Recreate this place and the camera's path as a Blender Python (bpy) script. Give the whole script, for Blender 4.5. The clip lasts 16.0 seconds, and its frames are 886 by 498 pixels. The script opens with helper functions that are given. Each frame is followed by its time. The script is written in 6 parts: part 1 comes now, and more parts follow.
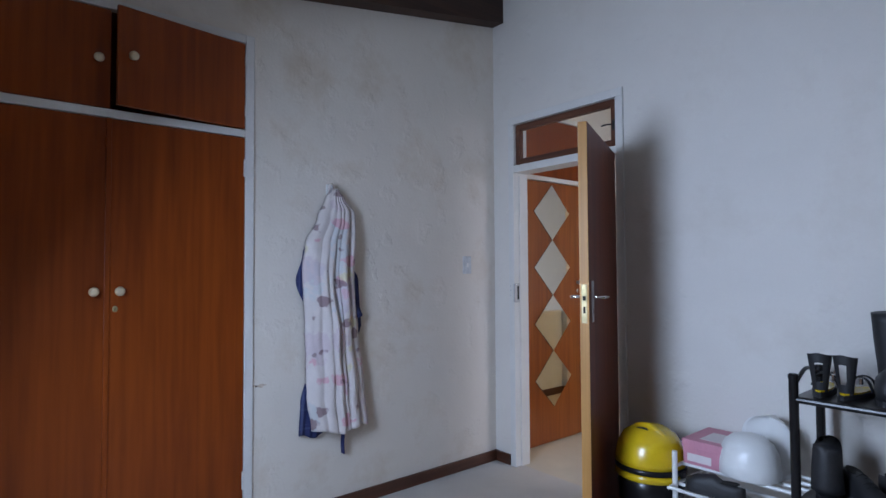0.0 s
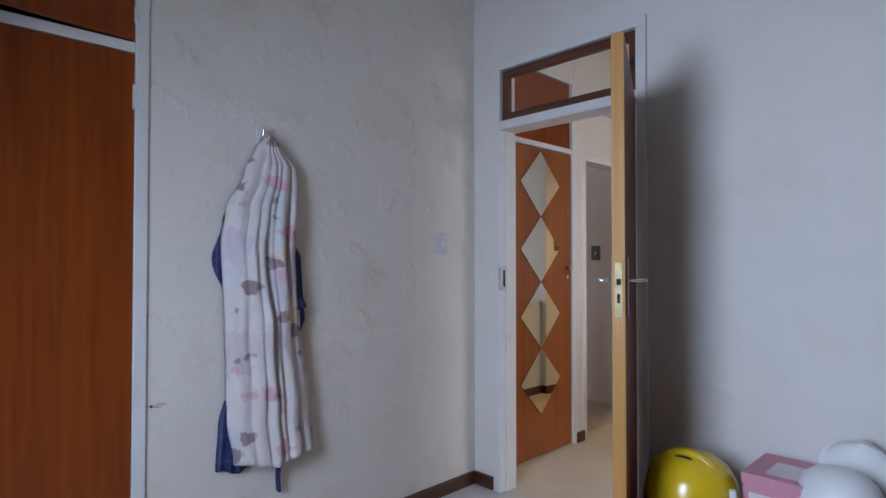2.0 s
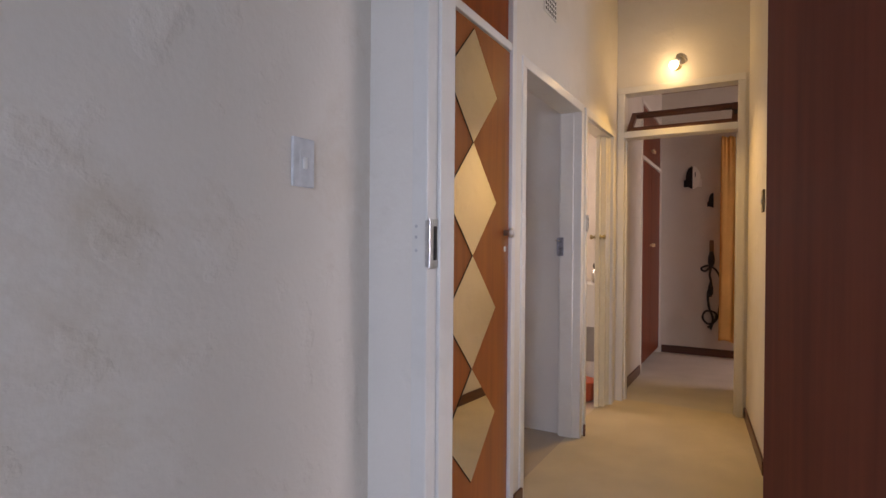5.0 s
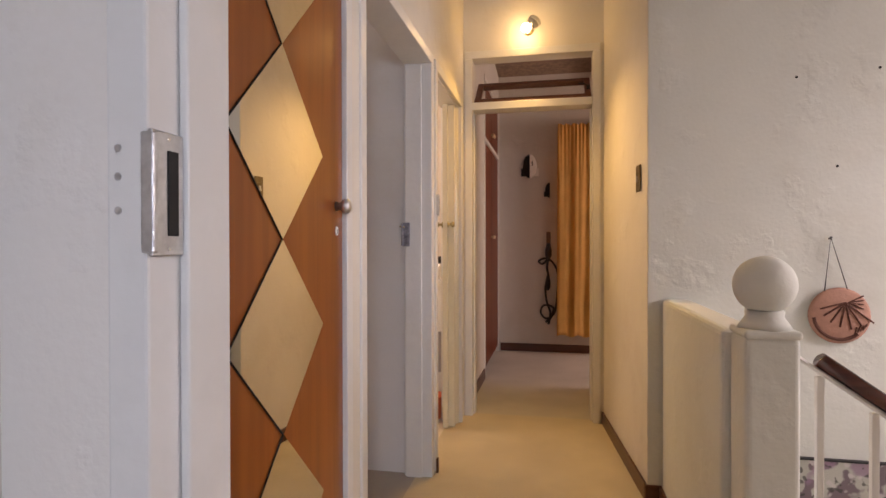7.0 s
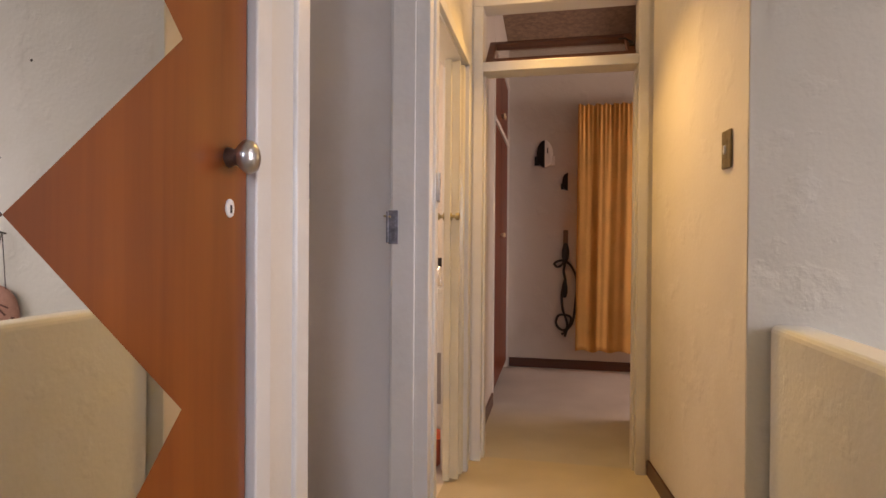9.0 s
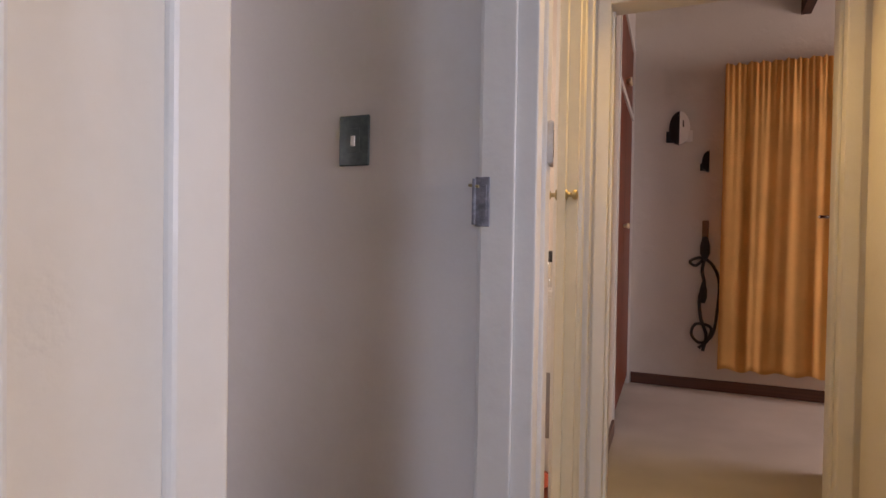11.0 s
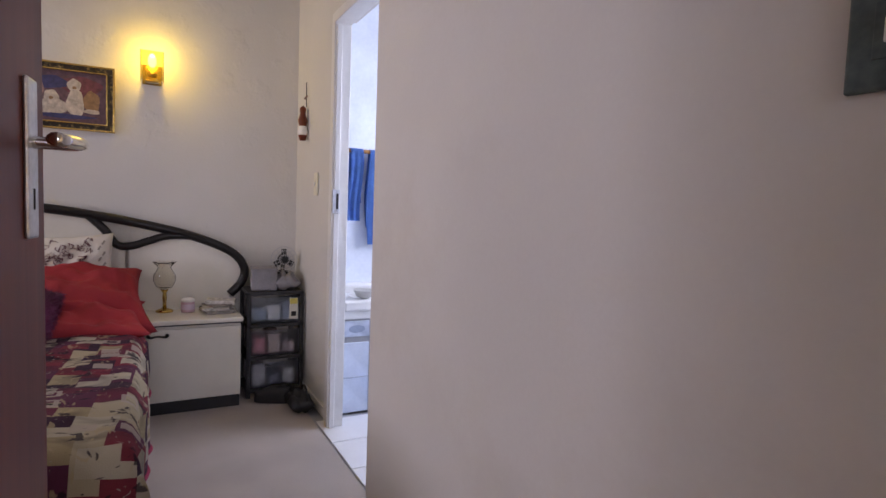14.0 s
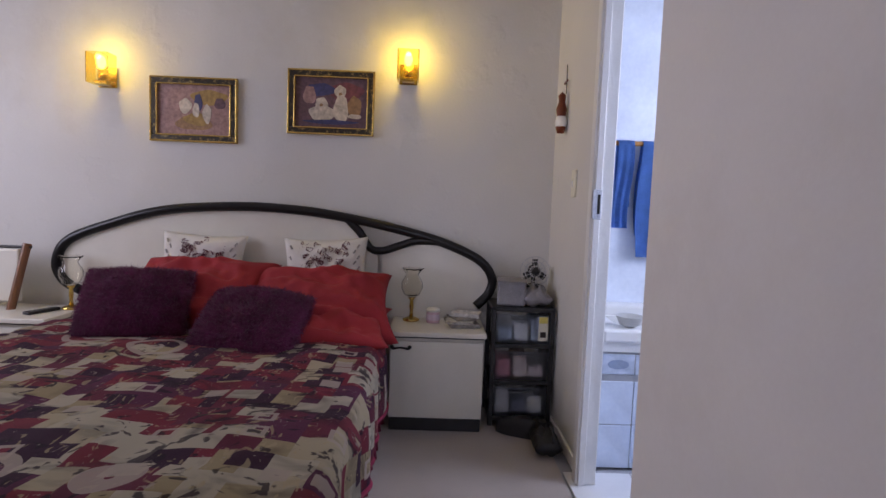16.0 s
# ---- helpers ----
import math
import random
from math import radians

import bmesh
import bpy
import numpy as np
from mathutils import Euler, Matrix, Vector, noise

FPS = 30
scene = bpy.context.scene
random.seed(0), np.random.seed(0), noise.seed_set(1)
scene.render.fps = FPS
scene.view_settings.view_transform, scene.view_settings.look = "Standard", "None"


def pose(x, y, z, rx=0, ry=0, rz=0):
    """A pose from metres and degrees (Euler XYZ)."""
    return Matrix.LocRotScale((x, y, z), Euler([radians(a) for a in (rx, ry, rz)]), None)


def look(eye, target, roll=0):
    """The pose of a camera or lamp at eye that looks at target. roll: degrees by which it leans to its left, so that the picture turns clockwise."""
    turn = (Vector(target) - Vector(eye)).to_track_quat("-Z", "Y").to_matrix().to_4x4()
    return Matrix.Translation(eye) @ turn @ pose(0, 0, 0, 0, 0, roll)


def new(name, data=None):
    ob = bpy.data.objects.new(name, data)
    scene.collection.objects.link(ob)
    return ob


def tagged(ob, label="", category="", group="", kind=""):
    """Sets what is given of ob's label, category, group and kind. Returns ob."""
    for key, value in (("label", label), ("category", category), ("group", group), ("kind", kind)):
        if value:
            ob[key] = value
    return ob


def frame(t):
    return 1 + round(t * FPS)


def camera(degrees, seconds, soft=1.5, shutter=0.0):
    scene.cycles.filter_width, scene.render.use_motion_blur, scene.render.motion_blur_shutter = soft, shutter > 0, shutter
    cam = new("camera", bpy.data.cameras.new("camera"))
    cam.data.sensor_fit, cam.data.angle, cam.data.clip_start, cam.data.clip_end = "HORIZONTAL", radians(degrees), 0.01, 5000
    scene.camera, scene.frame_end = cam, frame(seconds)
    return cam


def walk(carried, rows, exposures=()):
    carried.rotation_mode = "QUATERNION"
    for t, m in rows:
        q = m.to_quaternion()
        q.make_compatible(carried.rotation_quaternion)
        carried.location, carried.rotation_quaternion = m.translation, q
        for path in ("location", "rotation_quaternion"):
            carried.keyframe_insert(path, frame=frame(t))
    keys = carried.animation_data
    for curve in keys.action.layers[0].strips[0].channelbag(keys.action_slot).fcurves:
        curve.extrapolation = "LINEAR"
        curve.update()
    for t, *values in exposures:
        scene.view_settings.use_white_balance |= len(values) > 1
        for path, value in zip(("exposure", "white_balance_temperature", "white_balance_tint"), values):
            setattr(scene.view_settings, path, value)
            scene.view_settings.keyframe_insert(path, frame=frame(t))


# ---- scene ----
cam = camera(77.5, 16.0)
PATH = [
    (0, (2.859, -2.842, 1.379), (1.316, -1.571, 1.446), -0.3),
    (0.5, (2.797, -2.83, 1.369), (1.286, -1.523, 1.441), -0.4),
    (1, (2.654, -2.76, 1.349), (1.17, -1.42, 1.416), -0.2),
    (1.5, (2.462, -2.613, 1.328), (1.003, -1.246, 1.376), -0.2),
    (2, (2.227, -2.395, 1.311), (0.784, -1.011, 1.347), -0.0),
    (2.5, (1.977, -2.179, 1.308), (0.565, -0.764, 1.333), -0.0),
    (3, (1.738, -1.984, 1.282), (0.38, -0.516, 1.297), 0.2),
    (3.2, (1.656, -1.907, 1.28), (0.315, -0.423, 1.289), 0.0),
    (5.3, (0.884, -1.165, 1.175), (-0.008, 0.625, 1.162), 0.4),
    (5.5, (0.83, -1.079, 1.165), (0.007, 0.743, 1.149), 0.3),
    (6, (0.712, -0.881, 1.147), (0.089, 1.019, 1.128), 0.2),
    (6.5, (0.64, -0.714, 1.131), (0.183, 1.233, 1.113), 0.0),
    (7, (0.622, -0.517, 1.144), (0.223, 1.443, 1.129), -0.1),
    (7.5, (0.597, -0.338, 1.14), (0.219, 1.626, 1.126), -0.1),
    (8, (0.545, -0.123, 1.153), (0.181, 1.843, 1.138), -0.1),
    (8.2, (0.529, -0.04, 1.151), (0.172, 1.928, 1.137), -0.0),
    (10.3, (0.365, 0.661, 1.116), (-0.218, 2.574, 1.092), 1.0),
    (10.5, (0.359, 0.717, 1.115), (-0.261, 2.618, 1.09), 0.9),
    (11, (0.318, 0.869, 1.105), (-0.447, 2.717, 1.071), 0.9),
    (11.5, (0.255, 1.003, 1.109), (-0.672, 2.774, 1.052), 1.4),
    (12, (0.183, 1.114, 1.129), (-0.944, 2.764, 1.051), 2.0),
    (12.5, (0.122, 1.211, 1.14), (-1.173, 2.732, 1.045), 1.9),
    (13, (0.063, 1.287, 1.148), (-1.418, 2.626, 1.04), 2.0),
    (13.5, (-0.011, 1.358, 1.154), (-1.658, 2.486, 1.024), 1.9),
    (14, (-0.153, 1.425, 1.147), (-1.915, 2.364, 1.010), 2.1),
    (14.5, (-0.285, 1.494, 1.160), (-2.131, 2.256, 1.014), 2.0),
    (15, (-0.426, 1.546, 1.172), (-2.348, 2.09, 1.017), 2.1),
    (15.5, (-0.536, 1.584, 1.172), (-2.513, 1.868, 1.008), 2.1),
    (16, (-0.667, 1.598, 1.147), (-2.664, 1.64, 0.990), 2.2),
]
walk(cam, [(t, look(eye, target, roll)) for t, eye, target, roll in PATH],
     exposures=[(0.0, -0.22, 6350, 23), (3.2, -0.22, 6850, 27), (5.3, -0.1, 7450, 31), (6.5, 0.02, 7850, 32), (8.2, 0.15, 8150, 33), (10.5, -0.02, 7050, 30), (11.5, 0.18, 6800, 31), (12.5, 0.32, 6650, 30), (13.5, 0.08, 6750, 31), (14.5, -0.25, 6600, 31), (15.0, -0.43, 6500, 31), (15.5, -0.57, 6400, 31), (16.0, -0.38, 6300, 31)])

# ---- light: daylight through windows, lamps that burn, added lamps for toilet and far bedroom ----
world = bpy.data.worlds.new("world")
scene.world = world
world.use_nodes = True
sky = world.node_tree.nodes.new("ShaderNodeTexSky")
sky.sky_type, sky.sun_disc = "NISHITA", False
sky.sun_elevation, sky.sun_rotation = radians(48), radians(200)
world.node_tree.links.new(sky.outputs[0], world.node_tree.nodes["Background"].inputs[0])
world.node_tree.nodes["Background"].inputs[1].default_value = 0.1


def window_light(name, eye, target, width, height, watts, color, spread=180):
    data = bpy.data.lights.new(name, "AREA")
    data.shape, data.size, data.size_y, data.energy, data.color = "RECTANGLE", width, height, watts, color
    data.spread = radians(spread)
    ob = new(name, data)
    ob.matrix_world = look(eye, target)
    return ob


def bulb_light(name, place, watts, color, radius=0.03):
    data = bpy.data.lights.new(name, "POINT")
    data.energy, data.color, data.shadow_soft_size = watts, color, radius
    ob = new(name, data)
    ob.location = place
    return ob


window_light("window_light_1", (1.49, -3.3, 1.5), (2.3, 0, -0.4), 0.66, 1.2, 69, (0.55, 0.765, 1.0), 162)
window_light("window_light_2", (3.62, 1.3, 1.6), (1.2, 1.5, 0.3), 1.3, 1.6, 28, (0.84, 0.91, 1.0), 135)
window_light("window_light_3", (-2.35, -1.55, 1.55), (-2.35, 2, 1.1), 1.6, 1.3, 40, (0.84, 0.91, 1.0))
window_light("window_light_4", (-2.45, 3.85, 1.7), (-3.1, 2.3, 1.0), 1.0, 0.9, 38, (0.70, 0.84, 1.0))
# No window is built in the toilet; this added lamp gives its daylight.
window_light("window_light_5", (-1.2, 2.85, 1.8), (0, 2.8, 1.2), 0.6, 0.9, 11, (1.0, 0.88, 0.70))
# Added warm lamp; the far bedroom's side window is assumed, out of view.
window_light("window_light_6", (3.1, 4.35, 1.6), (0.3, 4.4, 1.0), 1.2, 1.2, 34, (1.0, 0.86, 0.76))
bulb_light("corridor_bulb", (0.43, 2.93, 2.49), 1.5, (1.0, 0.70, 0.24), 0.035)
beam_data = bpy.data.lights.new("corridor_spot", "SPOT")
beam_data.energy, beam_data.color, beam_data.shadow_soft_size = 70, (1.0, 0.68, 0.20), 0.05
beam_data.spot_size, beam_data.spot_blend = radians(108), 1.0
new("corridor_spot", beam_data).matrix_world = look((0.44, 2.90, 2.49), (0.42, 2.15, 0.0))
bulb_light("bedside_bulb_1", (-3.7, 1.437, 1.95), 3.3, (1.0, 0.74, 0.08), 0.03)
bulb_light("bedside_bulb_2", (-3.7, -0.21, 1.865), 3.3, (1.0, 0.74, 0.08), 0.03)


# ---- materials ----
def material(name, base, rough=0.6, metal=0.0, variation=0.08, scale=6.0, bump=0.0, bump_scale=60.0, coat=0.0, stain=None, stain_scale=1.3, stain_amount=0.0):
    """A surface with grain at a small and a large scale, fine relief and, if told, stains."""
    m = bpy.data.materials.new(name)
    m.use_nodes = True
    nodes, links = m.node_tree.nodes, m.node_tree.links
    bsdf = nodes["Principled BSDF"]
    place = nodes.new("ShaderNodeTexCoord")
    large = nodes.new("ShaderNodeTexNoise")
    large.inputs["Scale"].default_value, large.inputs["Detail"].default_value = scale, 4
    small = nodes.new("ShaderNodeTexNoise")
    small.inputs["Scale"].default_value, small.inputs["Detail"].default_value = bump_scale, 3
    for node in (large, small):
        links.new(place.outputs["Object"], node.inputs["Vector"])
    ramp = nodes.new("ShaderNodeValToRGB")
    low = tuple(c * (1 - variation) for c in base)
    high = tuple(min(1, c * (1 + variation)) for c in base)
    ramp.color_ramp.elements[0].position, ramp.color_ramp.elements[1].position = 0.3, 0.7
    ramp.color_ramp.elements[0].color, ramp.color_ramp.elements[1].color = (*low, 1), (*high, 1)
    links.new(large.outputs["Fac"], ramp.inputs["Fac"])
    color = ramp.outputs["Color"]
    grain = nodes.new("ShaderNodeMix")
    grain.data_type, grain.blend_type = "RGBA", "OVERLAY"
    grain.inputs["Factor"].default_value = min(0.5, variation * 1.5)
    links.new(color, grain.inputs["A"])
    links.new(small.outputs["Fac"], grain.inputs["B"])
    color = grain.outputs["Result"]
    if stain:
        spots = nodes.new("ShaderNodeTexNoise")
        spots.inputs["Scale"].default_value, spots.inputs["Detail"].default_value, spots.inputs["Roughness"].default_value = stain_scale, 6, 0.65
        links.new(place.outputs["Object"], spots.inputs["Vector"])
        cut = nodes.new("ShaderNodeValToRGB")
        cut.color_ramp.elements[0].position, cut.color_ramp.elements[1].position = 0.52, 0.75
        cut.color_ramp.elements[1].color = (stain_amount, stain_amount, stain_amount, 1)
        links.new(spots.outputs["Fac"], cut.inputs["Fac"])
        over = nodes.new("ShaderNodeMix")
        over.data_type = "RGBA"
        links.new(cut.outputs["Color"], over.inputs["Factor"])
        links.new(color, over.inputs["A"])
        over.inputs["B"].default_value = (*stain, 1)
        color = over.outputs["Result"]
    links.new(color, bsdf.inputs["Base Color"])
    bsdf.inputs["Roughness"].default_value, bsdf.inputs["Metallic"].default_value = rough, metal
    bsdf.inputs["Coat Weight"].default_value, bsdf.inputs["Coat Roughness"].default_value = coat, 0.15
    if bump:
        relief = nodes.new("ShaderNodeBump")
        relief.inputs["Strength"].default_value, relief.inputs["Distance"].default_value = bump, 0.01
        links.new(small.outputs["Fac"], relief.inputs["Height"])
        links.new(relief.outputs["Normal"], bsdf.inputs["Normal"])
    return m


def plaster(name, base, bump=0.35, dents=0.5, grime=0.55, tint=(0.80, 0.76, 0.70)):
    """Hand-trowelled, painted plaster: broad waves, small dents and faint grime."""
    m = material(name, base, 0.75, 0, 0.035, 1.7, 0, 90, 0, tuple(c * k for c, k in zip(base, tint)), 1.1 if grime < 0.6 else 1.7, grime)
    nodes, links = m.node_tree.nodes, m.node_tree.links
    bsdf = nodes["Principled BSDF"]
    place = next(n for n in nodes if n.type == "TEX_COORD")
    heights = []
    for scale, detail, kind in ((7, 6, "FBM"), (55, 4, "FBM"), (2.2, 2, "FBM")):
        node = nodes.new("ShaderNodeTexNoise")
        node.inputs["Scale"].default_value, node.inputs["Detail"].default_value = scale, detail
        links.new(place.outputs["Object"], node.inputs["Vector"])
        heights.append(node)
    cut = nodes.new("ShaderNodeValToRGB")
    cut.color_ramp.elements[0].position, cut.color_ramp.elements[1].position = 0.56, 0.70
    links.new(heights[0].outputs["Fac"], cut.inputs["Fac"])
    first = nodes.new("ShaderNodeBump")
    first.inputs["Strength"].default_value, first.inputs["Distance"].default_value = dents, 0.009
    links.new(cut.outputs["Color"], first.inputs["Height"])
    second = nodes.new("ShaderNodeBump")
    second.inputs["Strength"].default_value, second.inputs["Distance"].default_value = bump, 0.004
    links.new(heights[1].outputs["Fac"], second.inputs["Height"])
    links.new(first.outputs["Normal"], second.inputs["Normal"])
    third = nodes.new("ShaderNodeBump")
    third.inputs["Strength"].default_value, third.inputs["Distance"].default_value = 0.6, 0.03
    links.new(heights[2].outputs["Fac"], third.inputs["Height"])
    links.new(second.outputs["Normal"], third.inputs["Normal"])
    links.new(third.outputs["Normal"], bsdf.inputs["Normal"])
    return m


def veneer(name, dark, light, axis=2, rough=0.35, coat=0.25, fine=22.0):
    """Varnished wood whose grain runs along one axis, with broad and fine figure."""
    m = bpy.data.materials.new(name)
    m.use_nodes = True
    nodes, links = m.node_tree.nodes, m.node_tree.links
    bsdf = nodes["Principled BSDF"]
    place = nodes.new("ShaderNodeTexCoord")
    fields = []
    for across, along, detail in ((4.0, 0.35, 3), (fine * 4, 1.6, 4), (fine, 0.7, 5)):
        stretch = nodes.new("ShaderNodeMapping")
        size = [across] * 3
        size[axis] = along
        stretch.inputs["Scale"].default_value = size
        links.new(place.outputs["Object"], stretch.inputs["Vector"])
        node = nodes.new("ShaderNodeTexNoise")
        node.inputs["Scale"].default_value, node.inputs["Detail"].default_value = 1.0, detail
        node.inputs["Distortion"].default_value = 0.4
        links.new(stretch.outputs["Vector"], node.inputs["Vector"])
        fields.append(node)
    total = nodes.new("ShaderNodeMath")
    total.operation = "MULTIPLY_ADD"
    total.inputs[1].default_value = 0.45
    links.new(fields[1].outputs["Fac"], total.inputs[0])
    half = nodes.new("ShaderNodeMath")
    half.operation = "MULTIPLY_ADD"
    half.inputs[1].default_value = 0.55
    links.new(fields[2].outputs["Fac"], half.inputs[0])
    third = nodes.new("ShaderNodeMath")
    third.operation = "MULTIPLY"
    third.inputs[1].default_value = 0.45
    links.new(fields[0].outputs["Fac"], third.inputs[0])
    links.new(third.outputs[0], half.inputs[2])
    links.new(half.outputs[0], total.inputs[2])
    ramp = nodes.new("ShaderNodeValToRGB")
    ramp.color_ramp.elements[0].position, ramp.color_ramp.elements[1].position = 0.52, 0.92
    ramp.color_ramp.elements[0].color, ramp.color_ramp.elements[1].color = (*dark, 1), (*light, 1)
    links.new(total.outputs[0], ramp.inputs["Fac"])
    links.new(ramp.outputs["Color"], bsdf.inputs["Base Color"])
    bsdf.inputs["Roughness"].default_value = rough
    bsdf.inputs["Coat Weight"].default_value, bsdf.inputs["Coat Roughness"].default_value = coat, 0.22
    relief = nodes.new("ShaderNodeBump")
    relief.inputs["Strength"].default_value, relief.inputs["Distance"].default_value = 0.08, 0.002
    links.new(fields[1].outputs["Fac"], relief.inputs["Height"])
    links.new(relief.outputs["Normal"], bsdf.inputs["Normal"])
    return m


def glowing(name, color, strength):
    m = bpy.data.materials.new(name)
    m.use_nodes = True
    bsdf = m.node_tree.nodes["Principled BSDF"]
    bsdf.inputs["Base Color"].default_value = (*color, 1)
    bsdf.inputs["Emission Color"].default_value = (*color, 1)
    bsdf.inputs["Emission Strength"].default_value = strength
    return m


def clear(name, color, rough=0.03, ior=1.45):
    m = bpy.data.materials.new(name)
    m.use_nodes = True
    bsdf = m.node_tree.nodes["Principled BSDF"]
    bsdf.inputs["Base Color"].default_value = (*color, 1)
    bsdf.inputs["Roughness"].default_value, bsdf.inputs["IOR"].default_value = rough, ior
    bsdf.inputs["Transmission Weight"].default_value = 1.0
    return m


def carpet(name, base):
    m = material(name, base, 0.95, 0, 0.10, 3.0, 0.45, 300, 0, tuple(c * 0.75 for c in base), 1.6, 0.35)
    m.node_tree.nodes["Principled BSDF"].inputs["Sheen Weight"].default_value = 0.2
    return m


M = dict(
    wall_a=plaster("plaster_bedroom", (0.76, 0.725, 0.675), 0.35, 0.42, 0.7, (0.84, 0.81, 0.77)),
    # Real stains; the base is warmer than wall_a to carry warmer light here.
    wall_worn_warm_light=plaster("plaster_worn_warm_light", (0.76, 0.70, 0.625), 0.35, 0.45, 0.95, (0.78, 0.70, 0.60)),
    wall_c=plaster("plaster_corridor", (0.74, 0.70, 0.63), 0.25, 0.25),
    wall_s=plaster("plaster_stairs", (0.73, 0.745, 0.69), 0.3, 0.26),
    wall_b=plaster("plaster_main_bedroom", (0.65, 0.632, 0.595), 0.2, 0.3),
    smooth=plaster("plaster_smooth", (0.70, 0.672, 0.645), 0.1, 0.06),
    ceiling=material("ceiling_paint", (0.78, 0.77, 0.74), 0.85, 0, 0.03, 2, 0.1, 40),
    frame=material("frame_paint", (0.74, 0.73, 0.70), 0.38, 0, 0.03, 5, 0.12, 35, 0.15, (0.5, 0.47, 0.42), 4, 0.25),
    carpet=carpet("carpet_beige", (0.53, 0.46, 0.345)),
    carpet_main=carpet("carpet_rose_beige", (0.39, 0.335, 0.29)),
    carpet_grey=carpet("carpet_grey", (0.47, 0.44, 0.40)),
    skirting=veneer("skirting_wood", (0.045, 0.014, 0.007), (0.13, 0.045, 0.022), 1, 0.4),
    skirting_x=veneer("skirting_wood_across", (0.045, 0.014, 0.007), (0.13, 0.045, 0.022), 0, 0.4),
    robe=veneer("wardrobe_veneer", (0.155, 0.025, 0.002), (0.31, 0.060, 0.005), 2, 0.38, 0.03, 8),
    robe_dark=veneer("wardrobe_veneer_dark", (0.09, 0.017, 0.006), (0.20, 0.045, 0.016), 2, 0.4, 0.05, 12),
    closet=veneer("closet_veneer", (0.195, 0.042, 0.006), (0.35, 0.092, 0.014), 2, 0.28, 0.35, 9),
    door_face=veneer("door_veneer", (0.095, 0.017, 0.008), (0.185, 0.042, 0.019), 2, 0.42, 0.03, 12),
    door_edge=veneer("door_edge_pine", (0.36, 0.15, 0.032), (0.54, 0.27, 0.07), 2, 0.5, 0.05, 30),
    beam=veneer("beam_wood", (0.022, 0.009, 0.006), (0.06, 0.025, 0.014), 1, 0.6, 0.0, 20),
    transom=veneer("transom_wood", (0.06, 0.018, 0.009), (0.16, 0.055, 0.026), 0, 0.4, 0.15, 24),
    steel=material("worn_steel", (0.55, 0.55, 0.56), 0.28, 0.95, 0.12, 30, 0.1, 120),
    chrome=material("chrome", (0.75, 0.75, 0.76), 0.12, 1.0, 0.04, 20),
    brass=material("brass", (0.62, 0.43, 0.13), 0.22, 1.0, 0.1, 25),
    brass_pale=material("pale_brass", (0.42, 0.34, 0.18), 0.42, 0.8, 0.15, 25),
    # Near-black; on slots, keyholes and openings it stands for their shade.
    dark=material("shadow_gap", (0.012, 0.011, 0.010), 0.8, 0, 0.1, 20),
    black=material("black_gloss", (0.010, 0.009, 0.010), 0.3, 0, 0.1, 15, 0, 60, 0.2),
    black_matt=material("black_matt", (0.02, 0.02, 0.022), 0.55, 0, 0.15, 15, 0.1, 90),
    white_plastic=material("white_plastic", (0.80, 0.80, 0.78), 0.3, 0, 0.03, 9),
    ivory=material("ivory_knob", (0.72, 0.58, 0.38), 0.35, 0, 0.1, 30, 0, 60, 0.3),
    bed_white=material("cream_laminate", (0.72, 0.69, 0.60), 0.32, 0, 0.03, 7, 0.03, 50, 0.1),
)
for name in ("robe", "robe_dark", "door_face", "black"):
    M[name].node_tree.nodes["Principled BSDF"].inputs["Specular IOR Level"].default_value = 0.25
# Tan for walls out of view, to dim and brown the light they bounce.
M["tan"] = material("tan_bounce", (0.36, 0.24, 0.16), 0.7, 0, 0.05, 3, 0.1, 60)
mirror = material("mirror", (0.86, 0.86, 0.84), 0.015, 1.0, 0.01, 5)
glass = clear("window_glass", (0.95, 0.97, 0.96))



# ---- kit ----
def finish(name, bm, mat, parent=None, label="", smooth=False):
    mesh = bpy.data.meshes.new(name)
    if smooth:
        for face in bm.faces:
            face.smooth = True
    bm.to_mesh(mesh)
    bm.free()
    for one in mat if isinstance(mat, (list, tuple)) else [mat]:
        mesh.materials.append(one)
    ob = new(name, mesh)
    if parent:
        ob.parent = parent
    if label:
        ob["label"] = label
    return ob


def part(name, bm, mat, parent, label="", smooth=False):
    return finish(name, bm, mat, parent, label, smooth)


def thing(name, label, category, group="", kind="", at=(0, 0, 0), turn=0):
    ob = new(name)
    ob.empty_display_size = 0.05
    ob.location = at
    ob.rotation_euler = (0, 0, radians(turn))
    return tagged(ob, label, category, group, kind)


def add_box(bm, x0, x1, y0, y1, z0, z1, bevel=0.0, segments=2, m=None):
    made = bmesh.ops.create_cube(bm, size=1.0)["verts"]
    move = Matrix.Translation(((x0 + x1) / 2, (y0 + y1) / 2, (z0 + z1) / 2)) @ Matrix.Diagonal((x1 - x0, y1 - y0, z1 - z0, 1))
    bmesh.ops.transform(bm, matrix=(m @ move) if m else move, verts=made)
    if bevel:
        edges = list({e for v in made for e in v.link_edges})
        bmesh.ops.bevel(bm, geom=edges, offset=bevel, segments=segments, profile=0.5, affect="EDGES")
    return bm


def box(x0, x1, y0, y1, z0, z1, bevel=0.0, segments=2):
    return add_box(bmesh.new(), x0, x1, y0, y1, z0, z1, bevel, segments)


def boxes(*all_bounds, bevel=0.0):
    bm = bmesh.new()
    for bounds in all_bounds:
        add_box(bm, *bounds, bevel=bevel)
    return bm


